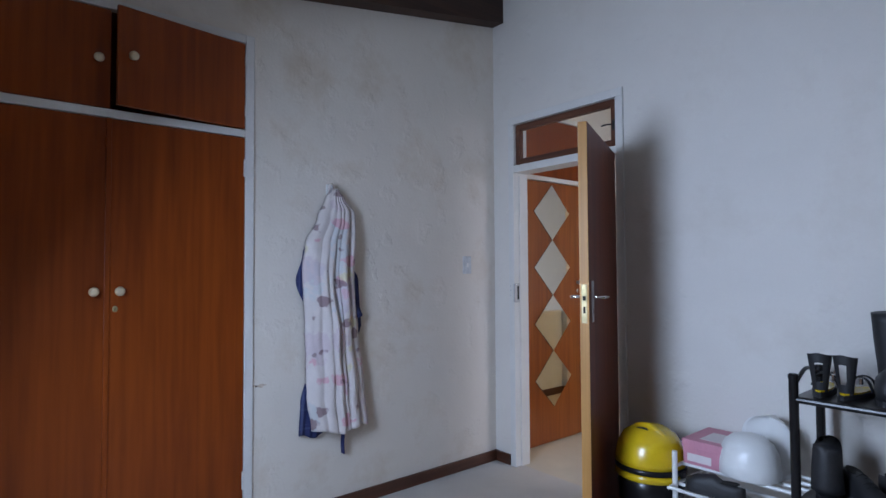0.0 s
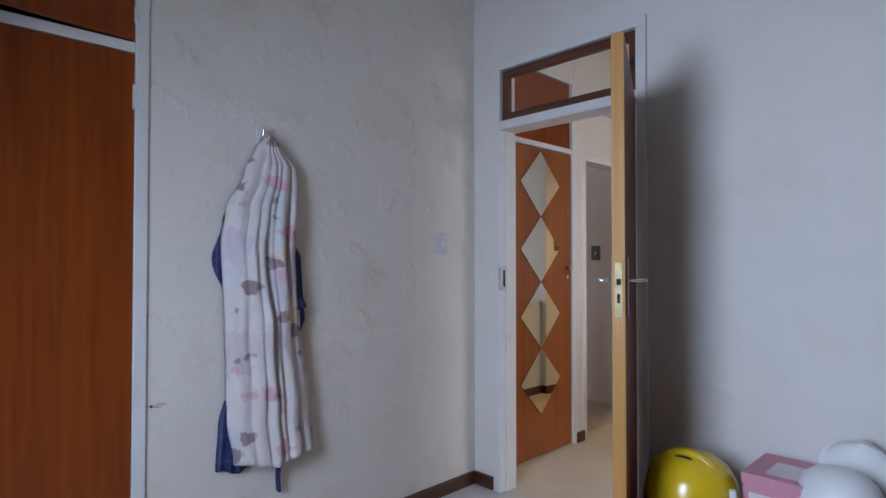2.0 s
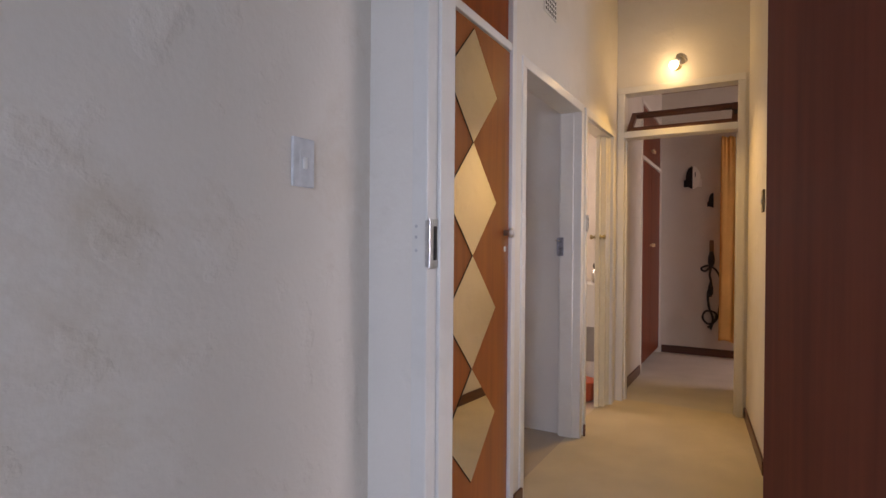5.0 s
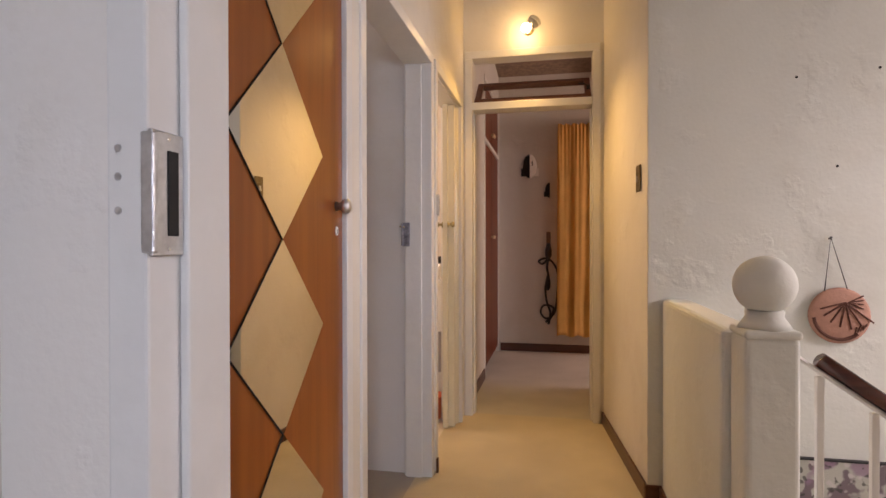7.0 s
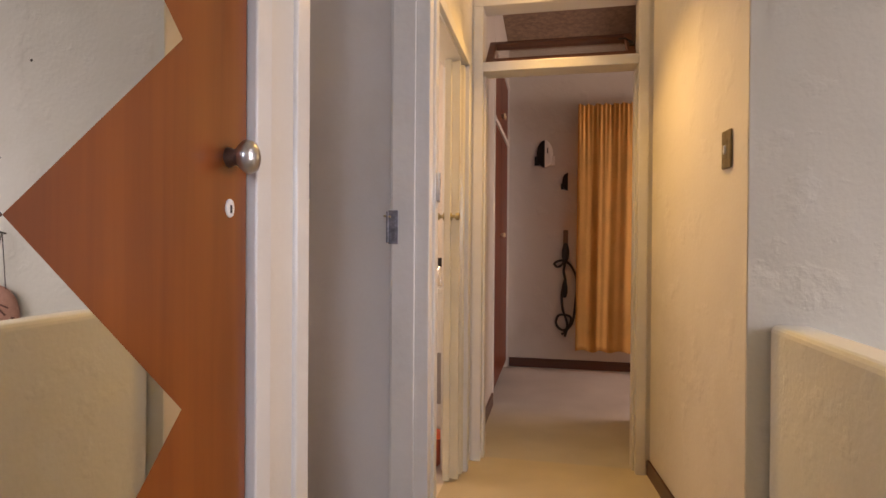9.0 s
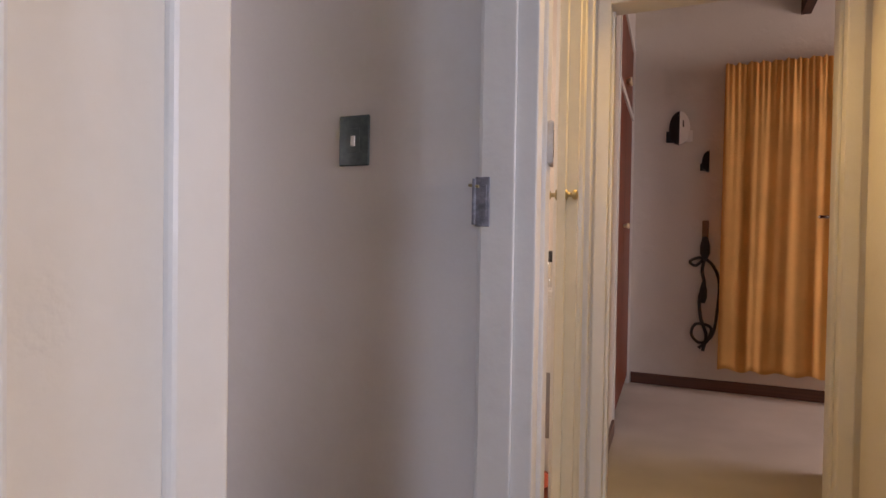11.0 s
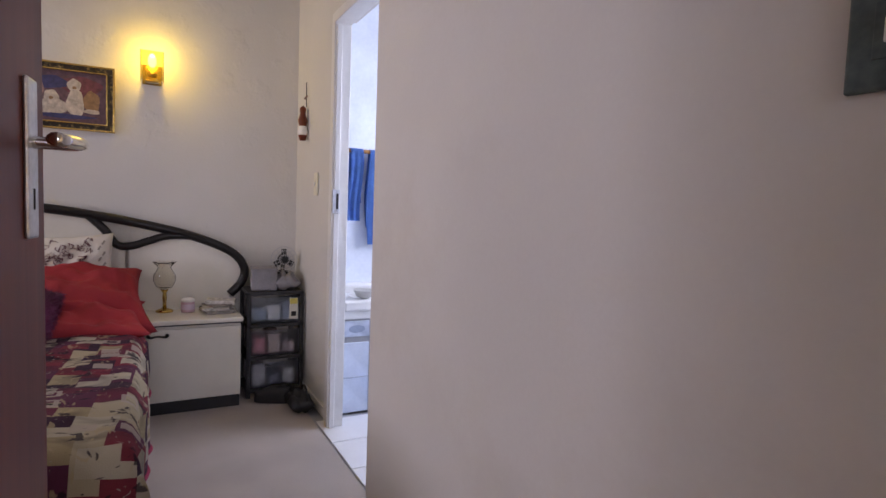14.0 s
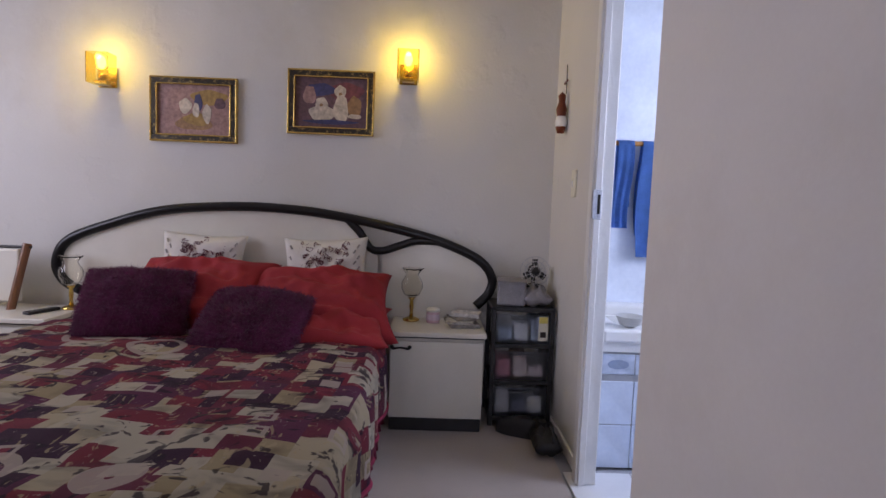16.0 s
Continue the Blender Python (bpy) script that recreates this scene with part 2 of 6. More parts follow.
def prism(outline, z0, z1):
    """An upright solid over an outline of (x, y), counter-clockwise."""
    bm = bmesh.new()
    low = [bm.verts.new((x, y, z0)) for x, y in outline]
    high = [bm.verts.new((x, y, z1)) for x, y in outline]
    bm.faces.new(low[::-1])
    bm.faces.new(high)
    for n in range(len(outline)):
        k = (n + 1) % len(outline)
        bm.faces.new((low[n], low[k], high[k], high[n]))
    return bm


def turned(profile, steps=24, bm=None, m=None):
    """A turned solid about z from (radius, height) pairs, bottom to top."""
    bm = bm or bmesh.new()
    rings = []
    for r, z in profile:
        if r < 1e-5:
            rings.append([bm.verts.new((0, 0, z))])
        else:
            rings.append([bm.verts.new((r * math.cos(2 * math.pi * n / steps), r * math.sin(2 * math.pi * n / steps), z)) for n in range(steps)])
    for a, b in zip(rings, rings[1:]):
        for n in range(steps):
            k = (n + 1) % steps
            if len(a) == 1 and len(b) == 1:
                continue
            if len(a) == 1:
                bm.faces.new((a[0], b[k], b[n]))
            elif len(b) == 1:
                bm.faces.new((a[n], a[k], b[0]))
            else:
                bm.faces.new((a[n], a[k], b[k], b[n]))
    if len(rings[0]) > 1:
        bm.faces.new(rings[0][::-1])
    if len(rings[-1]) > 1:
        bm.faces.new(rings[-1])
    if m:
        bmesh.ops.transform(bm, matrix=m, verts=[v for ring in rings for v in ring])
    return bm


def tube(points, radius, steps=10, bm=None, closed=False, flat=1.0):
    """A round bar along a line of points; flat squeezes its section along the second normal."""
    bm = bm or bmesh.new()
    pts = [Vector(p) for p in points]
    rings, side = [], None
    for n, p in enumerate(pts):
        a, b = pts[n - 1 if n or closed else 0], pts[(n + 1) % len(pts) if closed else min(n + 1, len(pts) - 1)]
        ahead = (b - a).normalized()
        if side is None:
            side = ahead.cross(Vector((0, 0, 1)))
            side = ahead.cross(Vector((1, 0, 0))) if side.length < 0.1 else side
        side = (side - ahead * side.dot(ahead)).normalized()
        up = ahead.cross(side)
        r = radius(n / (len(pts) - 1)) if callable(radius) else radius
        rings.append([bm.verts.new(p + side * r * math.cos(2 * math.pi * k / steps) + up * r * flat * math.sin(2 * math.pi * k / steps)) for k in range(steps)])
    pairs = list(zip(rings, rings[1:])) + ([(rings[-1], rings[0])] if closed else [])
    for a, b in pairs:
        for k in range(steps):
            j = (k + 1) % steps
            bm.faces.new((a[k], a[j], b[j], b[k]))
    if not closed:
        bm.faces.new(rings[0][::-1])
        bm.faces.new(rings[-1])
    return bm


def curve_through(points, count):
    """Evenly many points on a smooth line through the given ones."""
    pts = [Vector(p) for p in points]
    pts = [2 * pts[0] - pts[1], *pts, 2 * pts[-1] - pts[-2]]
    out = []
    spans = len(pts) - 3
    for n in range(count):
        u = n / (count - 1) * spans
        k = min(int(u), spans - 1)
        f = u - k
        a, b, c, d = pts[k:k + 4]
        out.append(0.5 * (2 * b + (c - a) * f + (2 * a - 5 * b + 4 * c - d) * f * f + (3 * b - a - 3 * c + d) * f ** 3))
    return out


def panel(outline, depth, m=None):
    """A flat plate with an outline of (u, v) in the plane y, z of its own and a depth along x."""
    bm = bmesh.new()
    back = [bm.verts.new((0, u, v)) for u, v in outline]
    front = [bm.verts.new((depth, u, v)) for u, v in outline]
    bm.faces.new(front)
    bm.faces.new(back[::-1])
    for n in range(len(outline)):
        k = (n + 1) % len(outline)
        bm.faces.new((back[n], back[k], front[k], front[n]))
    bmesh.ops.recalc_face_normals(bm, faces=bm.faces)
    if m:
        bmesh.ops.transform(bm, matrix=m, verts=bm.verts)
    return bm


def structure(name, bm, mat, label, category):
    return tagged(finish(name, bm, mat), label, category, "", "structure")



# ---- structure: bedroom A (x > 0, y < 0), corridor (y > 0.12), stairs, main bedroom (x < -0.1), far bedroom (y > 3.25) ----
H = 3.25
structure("floor_bedroom", box(-0.1, 4.3, -4.3, 0.06, -0.12, 0.0), M["carpet_grey"], "pale grey carpet of the first bedroom", "floor")
structure("floor_corridor", boxes((-0.055, 1.24, 0.06, 3.2, -0.12, 0.0), (1.24, 3.7, 0.06, 1.02, -0.12, 0.0)), M["carpet"], "worn beige carpet of the corridor and landing", "floor")
structure("floor_main_bedroom", box(-3.9, -0.055, -1.7, 2.2, -0.12, 0.0), M["carpet_main"], "beige carpet of the main bedroom", "floor")
structure("floor_far_bedroom", box(-0.7, 3.3, 3.2, 5.6, -0.12, 0.0), M["carpet_grey"], "pale beige carpet of the far bedroom", "floor")

# First bedroom.
structure("wall_robe", boxes((-0.12, 0.0, -1.775, 0.0, 0, H), (-0.12, 0.0, -3.08, -1.775, 2.60, H), (-0.12, 0.0, -4.3, -3.08, 0, H)), M["wall_worn_warm_light"], "dented off-white plaster wall beside the wardrobe", "wall")
structure("wall_door_a", boxes((-0.12, 0.15, 0.0, 0.12, 0, H + 0.3), (1.07, 4.3, 0.0, 0.12, 0, H + 0.3), (0.15, 1.07, 0.0, 0.12, 2.42, H + 0.3)), M["wall_a"], "off-white plaster wall around the bedroom door", "wall")
# These two walls stay out of view; their tan darkens the door's shadow.
structure("wall_window_a", boxes((0.0, 1.1, -3.47, -3.35, 0, H), (1.9, 4.3, -3.47, -3.35, 0, H), (1.1, 1.9, -3.47, -3.35, 0, 1.0), (1.1, 1.9, -3.47, -3.35, 2.3, H)), M["tan"], "unseen wall with the bedroom window, tan to cut bounced light", "wall")
structure("wall_east_a", box(4.3, 4.42, -4.3, 0.0, 0, H + 0.3), M["tan"], "unseen side wall of the bedroom, tan to cut bounced light", "wall")


def sloped(x0, x1, y0, y1, z_at, rise, thick):
    bm = box(x0, x1, y0, y1, 0, thick)
    for v in bm.verts:
        v.co.z += z_at + rise * v.co.y
    return bm


structure("ceiling_bedroom", sloped(-0.12, 4.42, -4.42, 0.12, 3.38, 0.17, 0.1), M["ceiling"], "sloping white ceiling of the bedroom", "ceiling")
structure("ceiling_beam", sloped(0.004, 0.11, -4.29, -0.004, 3.14, 0.17, 0.22), M["beam"], "dark stained timber beam along the sloping ceiling", "beam")
structure("baseboard_robe", box(0.001, 0.017, -1.77, -0.002, 0.001, 0.075, 0.004), M["skirting"], "reddish brown wooden skirting board", "baseboard")
structure("baseboard_corner", box(0.018, 0.148, -0.017, -0.001, 0.001, 0.075, 0.004), M["skirting_x"], "short reddish brown wooden skirting board", "baseboard")
structure("baseboard_door_wall", box(1.078, 4.29, -0.017, -0.001, 0.001, 0.075, 0.004), M["skirting_x"], "reddish brown skirting along the door wall", "baseboard")

# Corridor, left side: closet, door to the main bedroom, door to the toilet.
structure("wall_corridor_left", boxes((-0.1, 0.02, 0.12, 0.2, 0, H), (-0.1, 0.02, 0.2, 1.03, 2.6, H), (-0.1, 0.022, 1.03, 1.13, 0, H), (-0.1, 0.02, 1.13, 2.17, 2.07, H), (-0.1, 0.02, 2.17, 2.2, 0, H),
          (-0.1, 0.02, 2.2, 3.03, 2.06, H), (-0.1, 0.02, 3.03, 3.14, 0, H)), M["wall_c"], "cream plaster wall of the corridor with doorways", "wall")
structure("closet_back", boxes((-0.7, -0.6, 0.12, 1.1, 0, 2.6), (-0.6, -0.1, 0.12, 0.2, 0, 2.6), (-0.6, -0.1, 1.03, 1.1, 0, 2.6), (-0.7, -0.1, 0.12, 1.1, 2.6, 2.68)), M["wall_c"], "plain inside of the corridor closet", "wall")
structure("wall_corridor_end", boxes((-0.1, 0.03, 3.14, 3.25, 0, H), (0.905, 3.3, 3.14, 3.25, 0, H), (0.03, 0.905, 3.14, 3.25, 2.42, H)), M["wall_c"], "cream plaster wall at the end of the corridor", "wall")
structure("wall_corridor_right", prism([(0.925, 3.14), (1.025, 2.075), (1.15, 2.19), (1.05, 3.14)], 0, H), M["wall_c"], "cream plaster wall of the corridor", "wall")
structure("wall_stairs", box(1.027, 3.8, 2.07, 2.185, -2.6, H), M["wall_s"], "rough white plaster wall of the stairs", "wall")
structure("wall_stairs_east", boxes((3.7, 3.82, 0.12, 0.6, -2.6, H), (3.7, 3.82, 2.0, 2.07, -2.6, H), (3.7, 3.82, 0.6, 2.0, -2.6, 0.7), (3.7, 3.82, 0.6, 2.0, 2.5, H)), M["wall_s"], "white plaster wall with the landing window", "wall")
structure("wall_stairs_low", box(1.24, 3.7, 0.9, 1.02, -2.6, -0.12), M["wall_s"], "white plaster wall under the landing", "wall")
structure("wall_stairs_side", box(1.12, 1.24, 1.02, 2.07, -2.6, -0.12), M["wall_s"], "white plaster wall under the corridor floor", "wall")
structure("floor_stairs", box(1.24, 3.7, 1.02, 2.07, -2.7, -2.6), M["carpet"], "beige carpet at the foot of the stairs", "floor")
structure("ceiling_corridor", box(-0.12, 3.82, 0.12, 3.25, H, H + 0.1), M["ceiling"], "white ceiling of the corridor", "ceiling")
structure("low_wall", box(1.085, 1.2, 1.175, 2.068, 0.0, 0.905, 0.02, 3), M["wall_s"], "low white plastered wall beside the stairs", "wall")
structure("baseboard_corridor", prism([(0.911, 3.138), (1.011, 2.075), (1.022, 2.075), (0.922, 3.138)], 0.001, 0.075), M["skirting"], "reddish brown skirting of the corridor", "baseboard")
structure("baseboard_corner_stairs", box(1.012, 1.084, 2.055, 2.0695, 0.001, 0.075, 0.003), M["skirting_x"], "short reddish brown skirting at the corner", "baseboard")
structure("baseboard_low_wall", box(1.07, 1.084, 1.175, 2.052, 0.001, 0.075, 0.003), M["skirting"], "reddish brown skirting of the low wall", "baseboard")

# Main bedroom: the wall beside the door, the headboard wall, the doorway to the bathroom.
structure("wall_main_north", boxes((-2.075, -0.1, 2.153, 2.34, 0, H)), M["smooth"], "smooth off-white wall beside the bedroom door", "wall")
structure("wall_main_bathroom_door", boxes((-2.89, -2.075, 2.27, 2.36, 2.09, H), (-3.8, -3.01, 2.27, 2.36, 0, H), (-3.01, -2.94, 2.27, 2.318, 0, H), (-2.94, -2.89, 2.27, 2.36, 2.09, H)), M["wall_b"], "cream plaster wall around the bathroom door", "wall")
structure("wall_headboard", box(-3.92, -3.8, -1.7, 2.36, 0, H), M["wall_b"], "patched cream plaster wall behind the bed", "wall")
structure("wall_main_south", boxes((-3.8, -3.2, -1.7, -1.6, 0, H), (-1.5, -0.12, -1.7, -1.6, 0, H), (-3.2, -1.5, -1.7, -1.6, 0, 0.9), (-3.2, -1.5, -1.7, -1.6, 2.2, H)), M["wall_b"], "cream plaster wall with the bedroom window", "wall")
structure("ceiling_main", box(-3.92, -0.1, -1.7, 2.36, 3.0, 3.1), M["ceiling"], "white ceiling of the main bedroom", "ceiling")
structure("baseboard_main_north", box(-3.795, -2.95, 2.256, 2.269, 0.001, 0.06, 0.003), M["frame"], "white painted skirting beside the bathroom door", "baseboard")

# Bathroom behind the main bedroom, and the toilet beside the corridor.
bath_wall = material("bath_wall", (0.70, 0.76, 0.85), 0.25, 0, 0.10, 5, 0.02, 40)
toilet_tile = material("toilet_tile", (0.78, 0.72, 0.66), 0.25, 0, 0.05, 9)
structure("wall_bathroom_far", boxes((-3.8, -3.0, 3.9, 4.0, 0, 2.6), (-1.9, -1.5, 3.9, 4.0, 0, 2.6), (-3.0, -1.9, 3.9, 4.0, 0, 1.2), (-3.0, -1.9, 3.9, 4.0, 2.2, 2.6)), bath_wall, "pale blue tiled bathroom wall with a window", "wall")
structure("wall_bathroom_west", box(-3.92, -3.8, 2.36, 4.0, 0, 2.6), bath_wall, "pale blue tiled wall behind the bath", "wall")
structure("wall_bathroom_east", box(-1.5, -1.4, 2.34, 4.0, 0, 2.6), bath_wall, "pale blue tiled bathroom side wall", "wall")
structure("ceiling_bathroom", box(-3.92, -1.4, 2.36, 4.0, 2.6, 2.7), M["ceiling"], "white bathroom ceiling", "ceiling")
structure("floor_bathroom", box(-3.92, -1.4, 2.2, 4.0, -0.12, -0.012), material("grout", (0.35, 0.36, 0.38), 0.9), "grey mortar bed under the bathroom tiles", "floor")
structure("wall_toilet", boxes((-1.395, -1.3, 2.34, 3.6, 0, H), (-1.3, -0.1, 3.5, 3.6, 0, H)), toilet_tile, "white tiled wall of the toilet", "wall")
structure("floor_toilet", boxes((-1.3, -0.055, 2.2, 3.14, -0.12, -0.002), (-1.3, -0.1, 3.14, 3.5, -0.12, -0.002)), toilet_tile, "white tiled floor of the toilet", "floor")
structure("ceiling_toilet", box(-1.3, -0.1, 2.26, 3.5, 2.6, 2.7), M["ceiling"], "white toilet ceiling", "ceiling")

# Far bedroom.
structure("wall_far_left", boxes((-0.1, 0.02, 3.25, 4.22, 0, H), (-0.1, 0.02, 4.22, 5.47, 2.62, H)), M["wall_b"], "off-white plaster wall of the far bedroom", "wall")
structure("wall_far_north", box(-0.75, 3.3, 5.47, 5.59, 0, H), M["wall_b"], "off-white wall with the curtained window", "wall")
structure("wall_far_east", boxes((3.2, 3.3, 3.25, 3.7, 0, H), (3.2, 3.3, 5.0, 5.47, 0, H), (3.2, 3.3, 3.7, 5.0, 0, 0.9), (3.2, 3.3, 3.7, 5.0, 2.3, H)), M["wall_b"], "off-white side wall of the far bedroom with an assumed window", "wall")
structure("ceiling_far", sloped(-0.1, 3.3, 3.25, 5.59, 3.5, -0.1, 0.1), material("strawboard", (0.27, 0.19, 0.14), 0.85, 0, 0.22, 22, 0.3, 70, 0, (0.16, 0.11, 0.08), 9, 0.6), "sloping mottled brown board ceiling of the far bedroom", "ceiling")
structure("ceiling_beam_far", sloped(1.13, 1.19, 3.26, 5.46, 3.28, -0.1, 0.22), M["beam"], "dark timber ceiling beam of the far bedroom", "beam")
structure("baseboard_far", box(0.04, 3.19, 5.455, 5.469, 0.001, 0.085, 0.003), M["skirting_x"], "dark brown skirting of the far bedroom", "baseboard")
structure("baseboard_far_left", box(0.021, 0.036, 3.26, 4.17, 0.001, 0.085, 0.003), M["skirting"], "dark brown skirting beside the far wardrobe", "baseboard")
structure("ground", box(-60, 60, -60, 60, -3.0, -2.75), material("ground_earth", (0.20, 0.16, 0.10), 0.9, 0, 0.2, 0.4), "dry earth around the house", "ground")


# ---- door frames and doors ----
def door_frame(name, width, top, along, at, depth=0.13, transom=0.0, label="white painted steel door frame"):
    """A pressed steel frame: two rebated jambs, a head and, over it, a transom light. u runs across the opening."""
    frame_thing = thing(name, label, "door frame", "door frames", "structure")
    frame_thing.matrix_world = Matrix.Translation(at) @ Matrix.Rotation(radians(along), 4, "Z")
    high = top + (0.29 + 0.05 if transom else 0.0) + 0.05
    d0, d1 = -0.012, depth
    for n, (u0, u1, s) in enumerate(((-0.05, 0.0, 1), (width, width + 0.05, -1))):
        bm = box(u0, u1, d0, d1, 0, high - 0.05, 0.004)
        add_box(bm, *sorted((u0 if s < 0 else u1, (u0 if s < 0 else u1) + 0.012 * s)), d0 + 0.05, d1 - 0.01, 0, top - 0.012, 0.003)
        part("jamb", bm, M["frame"], frame_thing)
    bm = box(-0.05, width + 0.05, d0, d1, high - 0.05, high, 0.004)
    part("head", bm, M["frame"], frame_thing)
    if transom:
        part("mullion", box(0.0, width, d0, d1, top, top + 0.05, 0.004), M["frame"], frame_thing)
    return frame_thing



def strike_plate(at, turn, label="worn steel strike plate on the door frame", size=(0.035, 0.13)):
    """A lock keep: a lipped plate with a slot. It faces along its own -y."""
    w, h = size
    keep = thing("strike_plate", label, "strike plate", "strike plates", "", at, turn)
    part("plate", boxes((-w / 2, w / 2, -0.006, 0, 0, h), (-w / 2 - 0.006, -w / 2 + 0.002, -0.012, 0.004, 0.004, h - 0.004), bevel=0.002), M["steel"], keep)
    part("slot", box(-w * 0.04, w * 0.30, -0.0075, -0.004, 0.022, h - 0.02, 0.001), M["dark"], keep)
    for z in (0.008, h - 0.008):
        part("screw", turned([(0.0022, 0), (0.0022, 0.0006), (0, 0.001)], 10, m=Matrix.Translation((0, -0.006, z)) @ Matrix.Rotation(radians(90), 4, "X")), M["chrome"], keep)
    return keep


frame_a = door_frame("door_frame", 0.815, 2.04, 0, (0.203, 0, 0), 0.13, 1, "white painted steel door frame with a transom")
frame_b = door_frame("door_frame", 0.947, 2.035, 90, (0.018, 1.173, 0), 0.13, 0, "white painted steel frame of the main bedroom door")
frame_c = door_frame("door_frame", 0.73, 2.03, 90, (0.022, 2.25, 0), 0.125, 0, "white painted steel frame of the toilet door")
frame_end = door_frame("door_frame", 0.775, 2.04, 0, (0.08, 3.14, 0), 0.12, 1, "cream painted steel door frame with a transom")
frame_e = door_frame("door_frame", 0.79, 2.06, 180, (-2.1, 2.31, 0), 0.076, 0, "white painted steel frame of the bathroom door")

strike_plate((0.2035, 0.013, 1.132), 90, "chromed strike plate worn on the door frame", (0.05, 0.135))
keep_b = strike_plate((-0.095, 2.1075, 1.137), 0, "dark worn strike plate on the bedroom door frame", (0.036, 0.117))
part("latch_pin", tube([(-0.034, -0.004, 0.098), (-0.008, -0.008, 0.094)], 0.0035, 8), M["brass_pale"], keep_b, "small brass latch pin")
for ob in [c for c in keep_b.children if not c.name.startswith("latch_pin")]:
    ob.data.materials[0] = material("old_steel", (0.25, 0.25, 0.28), 0.5, 0.7, 0.4, 30, 0.2, 90)
strike_plate((0.0365, 2.228, 1.29), 90, "grey steel strike plate on the toilet door frame", (0.035, 0.11))
strike_plate((-2.8775, 2.256, 1.115), 90, "steel strike plate on the bathroom door frame", (0.034, 0.12))
for z in (1.191, 1.227, 1.257):
    ob = finish("screw_hole", turned([(0.0045, 0), (0.0045, 0.0006), (0.002, 0.001)], 10, m=Matrix.Translation((0.168, -0.0121, z - 0.01)) @ Matrix.Rotation(radians(90), 4, "X")), M["steel"])
    tagged(ob, "small grey screw hole in the frame paint", "hole", "old screw holes")


def transom_window(at, width, height, tilt, label):
    """A bottom-hung wooden hopper with its glass and stay."""
    light = thing("transom_window", label, "window", "transom windows")
    light.matrix_world = Matrix.Translation(at) @ Matrix.Rotation(radians(tilt), 4, "X")
    b = 0.042
    for name, bounds in (("stile", (0.004, b, -0.02, 0.02, 0.002, height)), ("stile", (width - b, width - 0.004, -0.02, 0.02, 0.002, height)),
                         ("rail", (b, width - b, -0.02, 0.02, 0.002, b)), ("rail", (b, width - b, -0.02, 0.02, height - b, height))):
        part(name, box(*bounds, 0.003), M["transom"], light)
    pane = part("pane", box(b - 0.004, width - b + 0.004, -0.002, 0.002, b - 0.004, height - b + 0.004), glass, light)
    pane.visible_shadow = False
    stay = part("stay", tube([(width - 0.012, -0.024, height * 0.45), (width - 0.05, -0.05, height * 0.46), (width - 0.085, -0.05, height * 0.45)], 0.005, 8), M["black_matt"], light, "black iron window stay")
    part("stay_plate", box(width - 0.03, width - 0.006, -0.027, -0.0205, height * 0.34, height * 0.56, 0.002), M["black_matt"], light)
    return light


transom_window((0.203, 0.03, 2.092), 0.815, 0.285, 0, "dark brown wooden transom window with a clear pane")
transom_window((0.08, 3.2, 2.094), 0.775, 0.285, -50, "brown wooden transom window tipped open over a door")


def lever_handle(parent, at, side, reach):
    """A chrome lever on a long plate; side is the way it stands off, reach the way the lever points."""
    x, y, z = at
    plate = part("lock_plate", box(x - 0.02, x + 0.02, *sorted((y, y + 0.006 * side)), z - 0.115, z + 0.075, 0.003), M["steel"], parent, "worn steel lock plate")
    part("handle", tube(curve_through([(x, y, z), (x, y + 0.045 * side, z), (x + 0.02 * reach, y + 0.055 * side, z), (x + 0.11 * reach, y + 0.052 * side, z - 0.004)], 14), 0.0095, 12, flat=0.8), M["chrome"], parent, "chrome lever handle", True)
    part("keyhole", box(x - 0.003, x + 0.003, *sorted((y + 0.0055 * side, y + 0.0068 * side)), z - 0.08, z - 0.055, 0.001), M["dark"], plate)


def flush_door(name, label, hinge, end, length, height=2.025, thick=0.042, face=None, latch_z=1.232, levers=True, edge=None):
    """A flush door leaf from its hinge towards a point; u runs along the leaf."""
    leaf = thing(name, label, "door", "inner doors")
    angle = math.atan2(end[1] - hinge[1], end[0] - hinge[0])
    leaf.matrix_world = Matrix.Translation((hinge[0], hinge[1], 0.008)) @ Matrix.Rotation(angle, 4, "Z")
    face = face or M["door_face"]
    part("leaf", box(0.002, length - 0.009, -thick / 2, thick / 2, 0, height, 0.0015), face, leaf)
    part("edge_lipping", box(length - 0.009, length, -thick / 2 + 0.0005, thick / 2 - 0.0005, 0, height, 0.0015), edge or M["door_edge"], leaf, "" if edge else "pale pine lipping of the door edge")
    if levers:
        for side in (-1, 1):
            lever_handle(leaf, (length - 0.07, side * thick / 2, latch_z), side, -1)
        lock = part("lock_case", box(length - 0.001, length + 0.002, -0.012, 0.012, latch_z - 0.115, latch_z + 0.06, 0.001), M["brass_pale"], leaf, "pale brass lock front")
        part("latch", box(length, length + 0.009, -0.006, 0.006, latch_z - 0.012, latch_z + 0.008, 0.001), M["dark"], lock)
        part("bolt", box(length + 0.0005, length + 0.003, -0.005, 0.005, latch_z - 0.07, latch_z - 0.04, 0.001), M["dark"], lock)
    for z in (0.25, height - 0.25):
        part("hinge", turned([(0.008, -0.045), (0.008, 0.045)], 10, m=Matrix.Translation((0.0, -thick / 2 - 0.004, z))), M["steel"], leaf)
    return leaf


